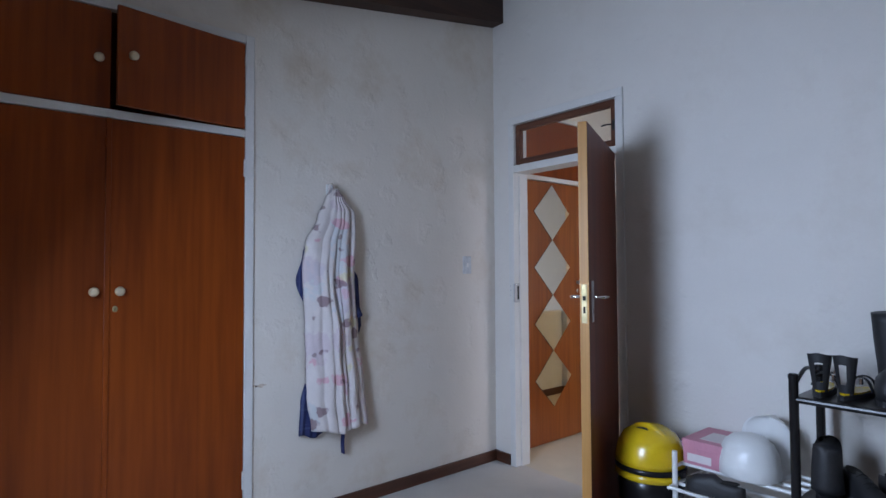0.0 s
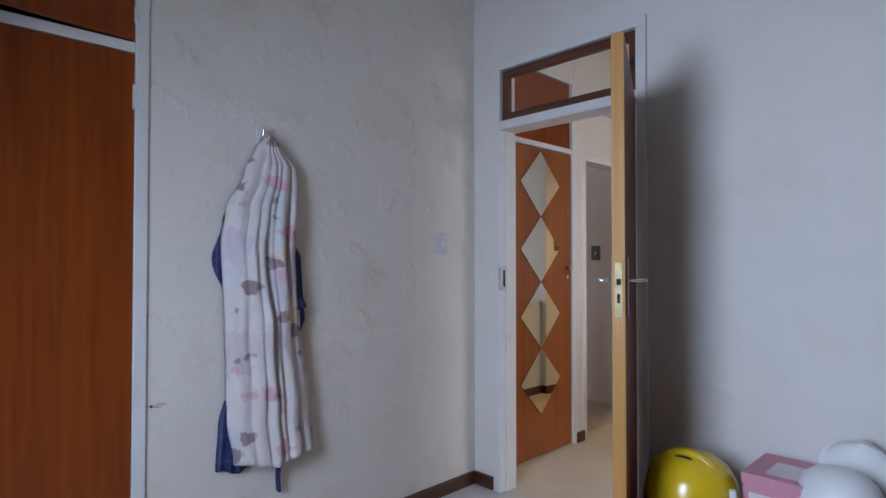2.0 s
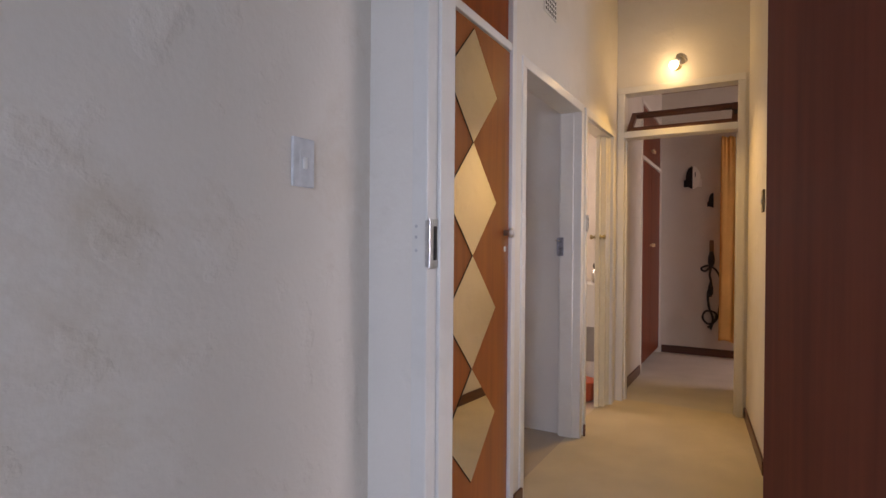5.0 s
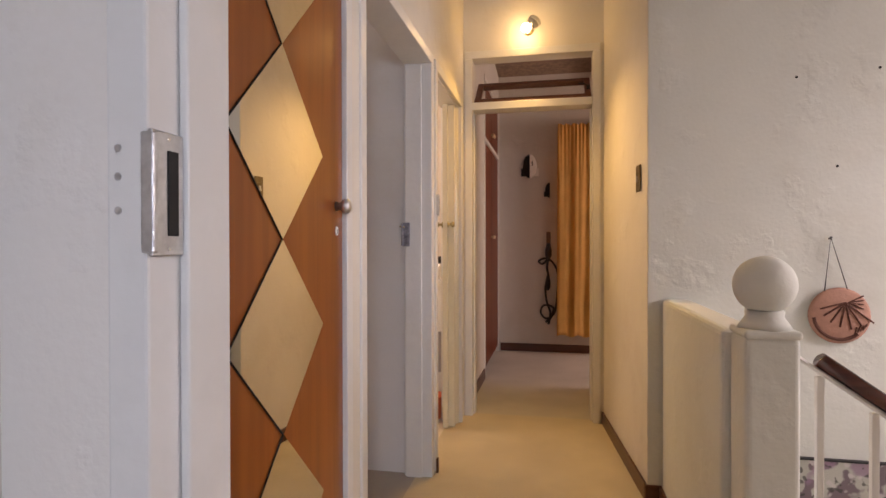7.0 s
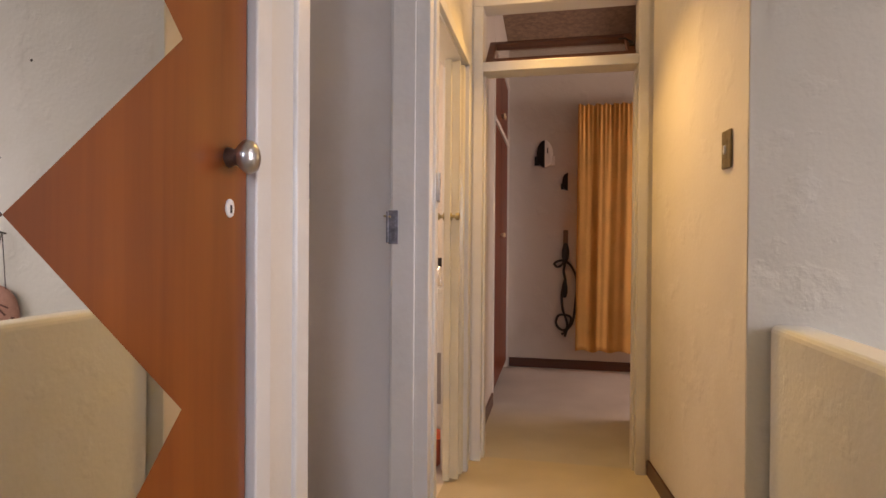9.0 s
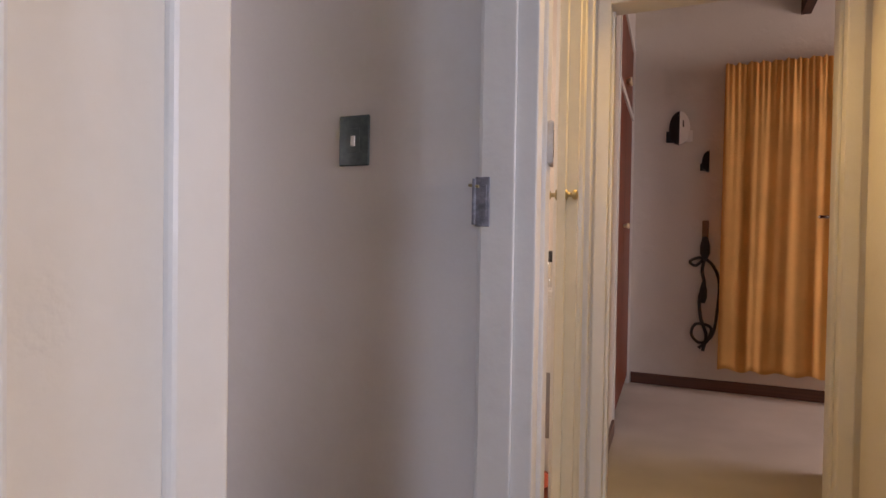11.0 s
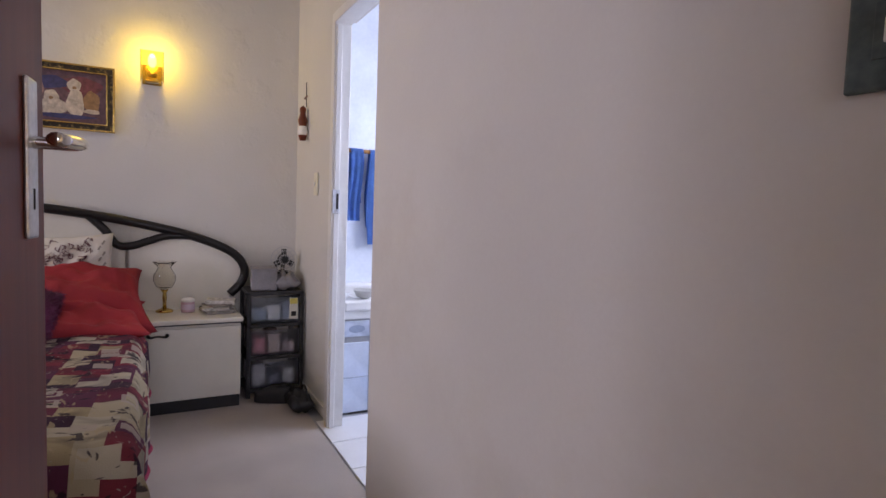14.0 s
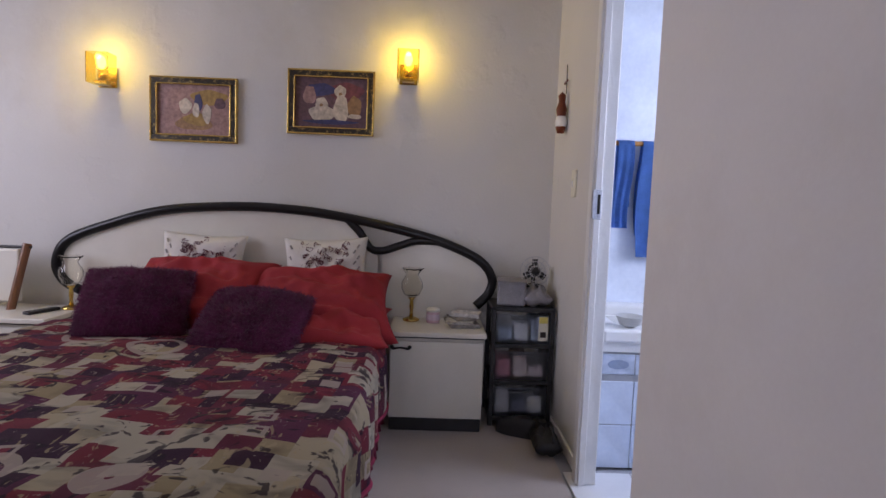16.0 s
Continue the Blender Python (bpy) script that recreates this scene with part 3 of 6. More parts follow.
flush_door("door_leaf", "dark brown flush door standing open with a pine edge", (1.008, -0.038), (1.345, -0.775), 0.81, 2.03)
flush_door("door_leaf", "dark red-brown flush door standing open beside the bed", (-0.115, 1.20), (-1.05, 1.283), 0.93, 2.02, latch_z=1.203, edge=M["door_face"])
flush_door("door_leaf", "brown flush door standing open in the far bedroom", (0.885, 3.275), (1.06, 4.05), 0.76, 2.03, 0.04, M["robe_dark"])
cream_gloss = material("cream_gloss_paint", (0.74, 0.68, 0.52), 0.35, 0, 0.05, 6, 0.1, 40, 0.15)
folding = thing("folding_door", "cream folding door pushed open against the toilet door frame", "door")
zig = [(-0.030 + (0.042 if n % 2 else -0.030) + 0.006 * math.sin(2.3 * n), 2.972 - 0.0165 * n) for n in range(8)]
for n, (p, q) in enumerate(zip(zig, zig[1:])):
    along = math.atan2(q[1] - p[1], q[0] - p[0])
    leaf = box(0, math.dist(p, q), -0.004, 0.004, 0.012, 2.012, 0.0025)
    for v in leaf.verts:
        v.co.y += 0.004 * math.sin(3.1 * v.co.z + n)
    bmesh.ops.transform(leaf, matrix=Matrix.Translation((p[0], p[1], 0)) @ Matrix.Rotation(along, 4, "Z"), verts=leaf.verts)
    part("pleat", leaf, cream_gloss, folding)
post = part("lead_post", box(-0.062, -0.030, 2.828, 2.852, 0.010, 2.015, 0.004), cream_gloss, folding, "cream closing post")
for side in (-1, 1):
    part("knob", turned([(0.02, 0), (0.02, 0.003), (0.008, 0.008), (0.008, 0.02), (0.016, 0.024), (0.019, 0.033), (0.014, 0.040), (0, 0.042)], 16,
         m=Matrix.Translation((-0.046 + side * 0.016, 2.838, 1.27)) @ Matrix.Rotation(radians(90 * side), 4, "Y")), M["brass_pale"], post, "pale brass door knob", True)
part("track", box(-0.07, 0.016, 2.252, 2.978, 2.016, 2.028, 0.002), M["frame"], folding, "white ceiling track")


# ---- first bedroom: the built-in wardrobe ----
def round_knob(parent, at, axis, mat, r=0.02):
    turn = Matrix.Rotation(radians(90), 4, "Y") if axis == "x" else Matrix.Rotation(radians(90), 4, "X")
    return part("knob", turned([(r * 0.6, 0), (r * 0.45, r * 0.5), (r * 0.7, r * 0.8), (r, r * 1.2), (r * 0.92, r * 1.55), (r * 0.5, r * 1.8), (0, r * 1.85)], 18, m=Matrix.Translation(at) @ turn), mat, parent, "", True)


def key_plate(parent, at, r=0.011, mat=None):
    ring = part("key_plate", turned([(r, 0), (r, 0.002), (r * 0.8, 0.003)], 18, m=Matrix.Translation(at) @ Matrix.Rotation(radians(90), 4, "Y") @ Matrix.Diagonal((1.35, 1, 1, 1))), mat or M["brass_pale"], parent)
    part("keyhole", boxes((at[0] + 0.0025, at[0] + 0.0036, at[1] - 0.0018, at[1] + 0.0018, at[2] - 0.007, at[2] + 0.004)), M["dark"], ring)


wardrobe = thing("wardrobe", "built-in wardrobe with reddish-brown veneer doors and white frame", "wardrobe")
wy0, wy1 = -3.08, -1.775
for name, bounds in (("stile", (-0.03, 0.012, wy1 - 0.045, wy1, 0, 2.60)), ("stile", (-0.03, 0.012, wy0, wy0 + 0.045, 0, 2.60)), ("head", (-0.03, 0.012, wy0 + 0.045, wy1 - 0.045, 2.557, 2.60)),
                     ("middle_rail", (-0.03, 0.010, wy0 + 0.045, wy1 - 0.045, 2.062, 2.10)), ("plinth", (-0.03, 0.008, wy0 + 0.045, wy1 - 0.045, 0, 0.06))):
    part(name, box(*bounds, 0.003), M["frame"], wardrobe, "white painted wardrobe frame")
part("carcass", boxes((-0.62, -0.6, wy0, wy1, 0, 2.6), (-0.6, -0.03, wy0, wy0 + 0.02, 0, 2.6), (-0.6, -0.03, wy1 - 0.02, wy1, 0, 2.6), (-0.6, -0.03, wy0 + 0.02, wy1 - 0.02, 2.58, 2.6), (-0.6, -0.03, wy0 + 0.02, wy1 - 0.02, 2.05, 2.062)), M["robe_dark"], wardrobe)
split = -2.428
for y0, y1, ky, key in ((wy0 + 0.047, split - 0.002, -2.485, 0), (split + 0.002, wy1 - 0.047, -2.385, 1)):
    door = part("lower_door", box(-0.018, 0.004, y0, y1, 0.064, 2.058, 0.002), M["robe"], wardrobe)
    round_knob(door, (0.004, ky, 1.28), "x", M["ivory"], 0.021)
    if key:
        key_plate(door, (0.004, -2.40, 1.20))
    for z in (0.3, 1.9):
        edge = y1 if key else y0
        part("hinge", box(0.0, 0.014, edge - 0.006, edge + 0.006, z - 0.045, z + 0.045, 0.002), M["frame"], door)
part("cover_strip", box(0.004, 0.011, split - 0.016, split + 0.006, 0.064, 2.058, 0.002), M["robe"], wardrobe, "reddish veneer cover strip")
door = part("upper_door", box(-0.018, 0.004, wy0 + 0.047, split - 0.002, 2.104, 2.553, 0.002), M["robe"], wardrobe)
round_knob(door, (0.004, -2.478, 2.32), "x", M["ivory"], 0.021)
ajar = bmesh.new()
add_box(ajar, -0.011, 0.011, -0.602, -0.002, 2.106, 2.552, 0.002)
swing = Matrix.Translation((-0.006, wy1 - 0.047, 0)) @ Matrix.Rotation(radians(8.5), 4, "Z")
bmesh.ops.transform(ajar, matrix=swing, verts=ajar.verts)
door = part("upper_door", ajar, M["robe"], wardrobe, "reddish veneer door hanging slightly ajar")
knob = round_knob(door, (0, 0, 0), "x", M["ivory"], 0.021)
knob.matrix_local = swing @ Matrix.Translation((0.011, -0.545, 2.33))
for z in (2.2, 2.47):
    part("hinge", box(0.0, 0.016, wy1 - 0.05, wy1 - 0.038, z - 0.03, z + 0.03, 0.002), M["frame"], door)


# ---- corridor closet with mirrored lozenges ----
closet = thing("closet", "corridor closet with an orange-brown veneer door and mirror lozenges", "closet")
for name, bounds in (("stile", (-0.03, 0.028, 0.202, 0.25, 0, 2.598)), ("stile", (-0.03, 0.036, 0.985, 1.028, 0, 2.598)), ("head", (-0.03, 0.026, 0.25, 0.985, 2.56, 2.598)), ("middle_rail", (-0.03, 0.03, 0.25, 0.985, 2.056, 2.092))):
    part(name, box(*bounds, 0.003), M["frame"], closet, "white painted closet frame")
door = part("door", box(-0.012, 0.022, 0.254, 0.981, 0.012, 2.05, 0.002), M["closet"], closet)
part("upper_door", box(-0.012, 0.014, 0.254, 0.981, 2.096, 2.556, 0.002), M["robe"], closet)
for n in range(4):
    z = 1.375 - (n - 1) * 0.4365
    half_w, half_h = 0.216, 0.218
    backing = part("lozenge", panel([(0.620 - half_w, z), (0.620, z - half_h), (0.620 + half_w, z), (0.620, z + half_h)], 0.004, Matrix.Translation((0.022, 0, 0))), [mirror], door, "lozenge of silvered mirror")
    rim = bmesh.new()
    for a, b in (((-half_w, 0), (0, half_h)), ((-half_w, 0), (0, -half_h))):
        tube([(0.024, 0.620 + a[0] - 0.0018, z + a[1]), (0.024, 0.620 + b[0] - 0.0018, z + b[1])], 0.0018, 6, rim)
    part("lozenge_edge", rim, M["dark"], backing)
knob = round_knob(door, (0.022, 0.937, 1.252), "x", M["steel"], 0.023)
key_plate(door, (0.022, 0.938, 1.183), 0.0095, M["white_plastic"])
closet_sill = structure("baseboard_closet", box(0.03, 0.044, 1.032, 1.126, 0.001, 0.075, 0.003), M["skirting"], "short brown skirting between the closet and the door", "baseboard")
structure("baseboard_jamb", box(0.0365, 0.048, 2.175, 2.195, 0.001, 0.075, 0.003), M["skirting"], "short brown skirting between two doors", "baseboard")



# ---- cloth, pillows and patterns ----
def patches(name, colors, scale, dark, light):
    """A printed quilt: patches of several colours in rows, crossed by brush-like motifs."""
    m = material(name, (0.3, 0.1, 0.12), 0.85, 0, 0.1, 8, 0.25, 300)
    nodes, links = m.node_tree.nodes, m.node_tree.links
    bsdf = nodes["Principled BSDF"]
    place = next(n for n in nodes if n.type == "TEX_COORD")
    skew = nodes.new("ShaderNodeMapping")
    skew.inputs["Scale"].default_value = scale
    skew.inputs["Rotation"].default_value = (0, 0, radians(4))
    links.new(place.outputs["UV"], skew.inputs["Vector"])
    bricks = nodes.new("ShaderNodeTexBrick")
    bricks.offset, bricks.squash = 0.37, 1.0
    bricks.inputs["Scale"].default_value = 1.0
    bricks.inputs["Mortar Size"].default_value = 0.0
    bricks.inputs["Brick Width"].default_value, bricks.inputs["Row Height"].default_value = 1.0, 0.8
    bricks.inputs["Color1"].default_value, bricks.inputs["Color2"].default_value = (0, 0, 0, 1), (1, 1, 1, 1)
    links.new(skew.outputs["Vector"], bricks.inputs["Vector"])
    ramp = nodes.new("ShaderNodeValToRGB")
    ramp.color_ramp.interpolation = "CONSTANT"
    while len(ramp.color_ramp.elements) < len(colors):
        ramp.color_ramp.elements.new(0.5)
    for n, c in enumerate(colors):
        ramp.color_ramp.elements[n].position = n / len(colors)
        ramp.color_ramp.elements[n].color = (*c, 1)
    links.new(bricks.outputs["Color"], ramp.inputs["Fac"])
    color = ramp.outputs["Color"]
    # Smaller patches, set crosswise, lie over some of the large ones.
    cross = nodes.new("ShaderNodeMapping")
    cross.inputs["Scale"].default_value = (scale[0] * 0.95, scale[1] * 0.85, 1)
    cross.inputs["Location"].default_value, cross.inputs["Rotation"].default_value = (0.37, 0.61, 0), (0, 0, radians(94))
    links.new(place.outputs["UV"], cross.inputs["Vector"])
    fine = nodes.new("ShaderNodeTexBrick")
    fine.offset, fine.inputs["Scale"].default_value, fine.inputs["Mortar Size"].default_value = 0.43, 1.0, 0.0
    fine.inputs["Brick Width"].default_value, fine.inputs["Row Height"].default_value = 0.8, 0.62
    fine.inputs["Color1"].default_value, fine.inputs["Color2"].default_value = (0, 0, 0, 1), (1, 1, 1, 1)
    links.new(cross.outputs["Vector"], fine.inputs["Vector"])
    tones = nodes.new("ShaderNodeValToRGB")
    tones.color_ramp.interpolation = "CONSTANT"
    for n, c in enumerate((colors[0], colors[4], colors[3], colors[2])):
        if n > 1:
            tones.color_ramp.elements.new(0.5)
    for n, c in enumerate((colors[0], colors[4], colors[3], colors[2])):
        tones.color_ramp.elements[n].position, tones.color_ramp.elements[n].color = (0.0, 0.70, 0.80, 0.90)[n], (*c, 1)
    links.new(fine.outputs["Color"], tones.inputs["Fac"])
    few = nodes.new("ShaderNodeMath")
    few.operation = "GREATER_THAN"
    few.inputs[1].default_value = 0.66
    links.new(fine.outputs["Color"], few.inputs[0])
    laid = nodes.new("ShaderNodeMix")
    laid.data_type = "RGBA"
    links.new(few.outputs[0], laid.inputs["Factor"])
    links.new(color, laid.inputs["A"])
    links.new(tones.outputs["Color"], laid.inputs["B"])
    color = laid.outputs["Result"]
    for tone, size, lo, hi, power in ((dark, (3.4, 2.2, 1), 0.60, 0.64, 0.85), (light, (7, 7, 1), 0.66, 0.70, 0.6), (dark, (1.6, 1.1, 1), 0.50, 0.75, 0.6), (tuple(c * 1.25 for c in colors[6]), (2.4, 3.8, 1), 0.63, 0.67, 0.6)):
        spread = nodes.new("ShaderNodeMapping")
        spread.inputs["Scale"].default_value = tuple(s * k * 0.5 for s, k in zip(size, scale))
        spread.inputs["Rotation"].default_value = (0, 0, radians(25))
        links.new(place.outputs["UV"], spread.inputs["Vector"])
        motif = nodes.new("ShaderNodeTexNoise")
        motif.inputs["Scale"].default_value, motif.inputs["Detail"].default_value, motif.inputs["Distortion"].default_value = 1.0, 2.5, 1.6
        links.new(spread.outputs["Vector"], motif.inputs["Vector"])
        cut = nodes.new("ShaderNodeValToRGB")
        cut.color_ramp.elements[0].position, cut.color_ramp.elements[1].position = lo, hi
        cut.color_ramp.elements[1].color = (power, power, power, 1)
        links.new(motif.outputs["Fac"], cut.inputs["Fac"])
        over = nodes.new("ShaderNodeMix")
        over.data_type = "RGBA"
        links.new(cut.outputs["Color"], over.inputs["Factor"])
        links.new(color, over.inputs["A"])
        over.inputs["B"].default_value = (*tone, 1)
        color = over.outputs["Result"]
    # Cream emblems: rings and little squares, each on some of the cells only.
    for metric, size, lo, hi, rare in (("EUCLIDEAN", 2.6, 0.23, 0.30, 0.55), ("CHEBYCHEV", 9.0, 0.16, 0.28, 0.6), ("MANHATTAN", 2.6, 0.12, 0.17, 0.55)):
        cells = nodes.new("ShaderNodeTexVoronoi")
        cells.distance = metric
        cells.inputs["Scale"].default_value, cells.inputs["Randomness"].default_value = size, 0.6
        links.new(place.outputs["UV"], cells.inputs["Vector"])
        ring = nodes.new("ShaderNodeValToRGB")
        ring.color_ramp.interpolation = "CONSTANT"
        ring.color_ramp.elements[0].color, ring.color_ramp.elements[1].color = (0, 0, 0, 1), (0.8, 0.8, 0.8, 1)
        ring.color_ramp.elements[1].position = lo
        end = ring.color_ramp.elements.new(hi)
        end.color = (0, 0, 0, 1)
        links.new(cells.outputs["Distance"], ring.inputs["Fac"])
        some = nodes.new("ShaderNodeMath")
        some.operation = "GREATER_THAN"
        some.inputs[1].default_value = rare
        links.new(cells.outputs["Color"], some.inputs[0])
        both = nodes.new("ShaderNodeMath")
        both.operation = "MULTIPLY"
        links.new(ring.outputs["Color"], both.inputs[0])
        links.new(some.outputs[0], both.inputs[1])
        over = nodes.new("ShaderNodeMix")
        over.data_type = "RGBA"
        links.new(both.outputs[0], over.inputs["Factor"])
        links.new(color, over.inputs["A"])
        over.inputs["B"].default_value = (*light, 1)
        color = over.outputs["Result"]
    links.new(color, bsdf.inputs["Base Color"])
    return m


def printed(name, ground, prints, rough=0.9):
    """Cloth with several soft printed blots of (colour, scale, threshold, amount)."""
    m = material(name, ground, rough, 0, 0.05, 12, 0.2, 240)
    nodes, links = m.node_tree.nodes, m.node_tree.links
    bsdf = nodes["Principled BSDF"]
    place = next(n for n in nodes if n.type == "TEX_COORD")
    color = next(l.from_socket for l in links if l.to_socket == bsdf.inputs["Base Color"])
    for n, (tone, scale, cut_at, power) in enumerate(prints):
        spread = nodes.new("ShaderNodeMapping")
        spread.inputs["Scale"].default_value = scale
        spread.inputs["Location"].default_value = (n * 3.1, n * 1.7, n * 5.3)
        links.new(place.outputs["Object"], spread.inputs["Vector"])
        motif = nodes.new("ShaderNodeTexNoise")
        motif.inputs["Scale"].default_value, motif.inputs["Detail"].default_value = 1.0, 1.5
        links.new(spread.outputs["Vector"], motif.inputs["Vector"])
        cut = nodes.new("ShaderNodeValToRGB")
        cut.color_ramp.elements[0].position, cut.color_ramp.elements[1].position = cut_at, cut_at + 0.05
        cut.color_ramp.elements[1].color = (power, power, power, 1)
        links.new(motif.outputs["Fac"], cut.inputs["Fac"])
        over = nodes.new("ShaderNodeMix")
        over.data_type = "RGBA"
        links.new(cut.outputs["Color"], over.inputs["Factor"])
        links.new(color, over.inputs["A"])
        over.inputs["B"].default_value = (*tone, 1)
        color = over.outputs["Result"]
    links.new(color, bsdf.inputs["Base Color"])
    return m


def blots(name, ground, layers, rough=0.92):
    """Fleece with scattered soft-edged motifs of (colour, cell scale, radius, rarity, amount), laid out in y and z."""
    m = material(name, ground, rough, 0, 0.05, 12, 0.25, 240)
    nodes, links = m.node_tree.nodes, m.node_tree.links
    bsdf = nodes["Principled BSDF"]
    place = next(n for n in nodes if n.type == "TEX_COORD")
    color = next(l.from_socket for l in links if l.to_socket == bsdf.inputs["Base Color"])
    wobble = nodes.new("ShaderNodeTexNoise")
    wobble.inputs["Scale"].default_value, wobble.inputs["Detail"].default_value = 16, 2
    links.new(place.outputs["Object"], wobble.inputs["Vector"])
    for n, (tone, scale, radius, rare, power) in enumerate(layers):
        spread = nodes.new("ShaderNodeMapping")
        spread.inputs["Scale"].default_value = scale
        spread.inputs["Location"].default_value = (0, n * 1.7, n * 5.3)
        links.new(place.outputs["Object"], spread.inputs["Vector"])
        shaken = nodes.new("ShaderNodeVectorMath")
        shaken.operation = "MULTIPLY_ADD"
        shaken.inputs[1].default_value = (0.7, 0.7, 0.7)
        links.new(wobble.outputs["Color"], shaken.inputs[0])
        links.new(spread.outputs["Vector"], shaken.inputs[2])
        cells = nodes.new("ShaderNodeTexVoronoi")
        cells.inputs["Scale"].default_value, cells.inputs["Randomness"].default_value = 1.0, 0.8
        links.new(shaken.outputs["Vector"], cells.inputs["Vector"])
        cut = nodes.new("ShaderNodeValToRGB")
        cut.color_ramp.elements[0].position, cut.color_ramp.elements[1].position = radius, radius + 0.07
        cut.color_ramp.elements[0].color, cut.color_ramp.elements[1].color = (power, power, power, 1), (0, 0, 0, 1)
        links.new(cells.outputs["Distance"], cut.inputs["Fac"])
        some = nodes.new("ShaderNodeMath")
        some.operation = "GREATER_THAN"
        some.inputs[1].default_value = rare
        links.new(cells.outputs["Color"], some.inputs[0])
        both = nodes.new("ShaderNodeMath")
        both.operation = "MULTIPLY"
        links.new(cut.outputs["Color"], both.inputs[0])
        links.new(some.outputs[0], both.inputs[1])
        over = nodes.new("ShaderNodeMix")
        over.data_type = "RGBA"
        links.new(both.outputs[0], over.inputs["Factor"])
        links.new(color, over.inputs["A"])
        over.inputs["B"].default_value = (*tone, 1)
        color = over.outputs["Result"]
    links.new(color, bsdf.inputs["Base Color"])
    return m


def pillow_mesh(width, height, thick, seed, pinch=0.12, steps=26, crease=0.012):
    """A stuffed pillow lying in its own x, y with pinched corners and creases."""
    bm = bmesh.new()
    grids = []
    for s in (1, -1):
        rows = []
        for i in range(steps + 1):
            row = []
            for j in range(steps + 1):
                u, v = 2 * i / steps - 1, 2 * j / steps - 1
                edge = (1 - u ** 4) * (1 - v ** 4)
                dome = max(0.0, (1 - u * u) * (1 - v * v)) ** 0.42
                x = u * width / 2 * (1 - pinch * (1 - v * v) * u * u * 0.6)
                y = v * height / 2 * (1 - pinch * (1 - u * u) * v * v * 0.6)
                fold = noise.noise(Vector((u * 2.2 + seed, v * 2.2, s))) * crease * edge + noise.noise(Vector((u * 6 + seed, v * 5, s * 2))) * crease * 0.4 * edge
                row.append(bm.verts.new((x, y, s * dome * thick / 2 + fold * (2 if s > 0 else 1))))
            rows.append(row)
        grids.append(rows)
        for i in range(steps):
            for j in range(steps):
                quad = (rows[i][j], rows[i + 1][j], rows[i + 1][j + 1], rows[i][j + 1])
                bm.faces.new(quad if s > 0 else quad[::-1])
    bmesh.ops.remove_doubles(bm, verts=bm.verts, dist=0.0006)
    return bm


def drape(y_of, x_of, z0, z1, across=90, down=60):
    """A hanging garment: at each height an outline from y_of(v) with folds x_of(u, v), closed flat at the back."""
    bm = bmesh.new()
    front, back = [], []
    for j in range(down + 1):
        v = j / down
        z = z1 + (z0 - z1) * v
        a, b = y_of(v)
        front.append([])
        back.append([])
        for i in range(across + 1):
            u = i / across
            hem = 0.012 * math.sin(9 * u + 1) * v ** 6
            front[-1].append(bm.verts.new((x_of(u, v), a + (b - a) * u, z + hem)))
            back[-1].append(bm.verts.new((max(0.006, x_of(u, v) - 0.02 - 0.03 * math.sin(math.pi * u)), a + (b - a) * u, z + hem)))
    for grid, s in ((front, 1), (back, -1)):
        for j in range(down):
            for i in range(across):
                quad = (grid[j][i], grid[j + 1][i], grid[j + 1][i + 1], grid[j][i + 1])
                bm.faces.new(quad if s > 0 else quad[::-1])
    for j in range(down):
        bm.faces.new((back[j][0], back[j + 1][0], front[j + 1][0], front[j][0]))
        bm.faces.new((front[j][-1], front[j + 1][-1], back[j + 1][-1], back[j][-1]))
    for i in range(across):
        bm.faces.new((front[-1][i], back[-1][i], back[-1][i + 1], front[-1][i + 1]))
        bm.faces.new((back[0][i], front[0][i], front[0][i + 1], back[0][i + 1]))
    return bm


def blend(v, *pairs):
    """A smooth value between (v, value) pairs."""
    for (a, p), (b, q) in zip(pairs, pairs[1:]):
        if v <= b:
            f = (v - a) / (b - a)
            f = f * f * (3 - 2 * f)
            return p + (q - p) * f
    return pairs[-1][1]


# ---- first bedroom: robe on its hook, switch, vacuum cleaner, racks and shoes ----
hook = thing("wall_hook", "small white hook on the plaster wall", "hook", at=(0, -1.345, 1.80))
part("hook_plate", box(0.001, 0.008, -0.012, 0.012, 0, 0.06, 0.003), M["white_plastic"], hook)
part("hook_arm", tube(curve_through([(0.006, 0, 0.02), (0.03, 0, 0.012), (0.045, 0, 0.025), (0.05, 0, 0.05)], 12), 0.005, 10), M["steel"], hook, "steel hook arm")

robe_cloth = blots("robe_cloth", (0.66, 0.60, 0.58), [((0.48, 0.56, 0.60), (0, 8, 2.5), 0.36, 0.55, 0.45), ((0.64, 0.30, 0.38), (0, 6.5, 9), 0.30, 0.45, 0.7), ((0.62, 0.56, 0.24), (0, 8, 7), 0.26, 0.66, 0.45),
                    ((0.56, 0.44, 0.50), (0, 6, 4), 0.34, 0.5, 0.5), ((0.24, 0.15, 0.17), (0, 8, 10), 0.24, 0.5, 0.85), ((0.26, 0.18, 0.19), (0, 13, 12), 0.20, 0.72, 0.8)])
navy_cloth = printed("navy_cloth", (0.018, 0.026, 0.10), [((0.10, 0.12, 0.24), (60, 60, 2), 0.60, 0.5), ((0.08, 0.1, 0.2), (2, 2, 60), 0.6, 0.4)])


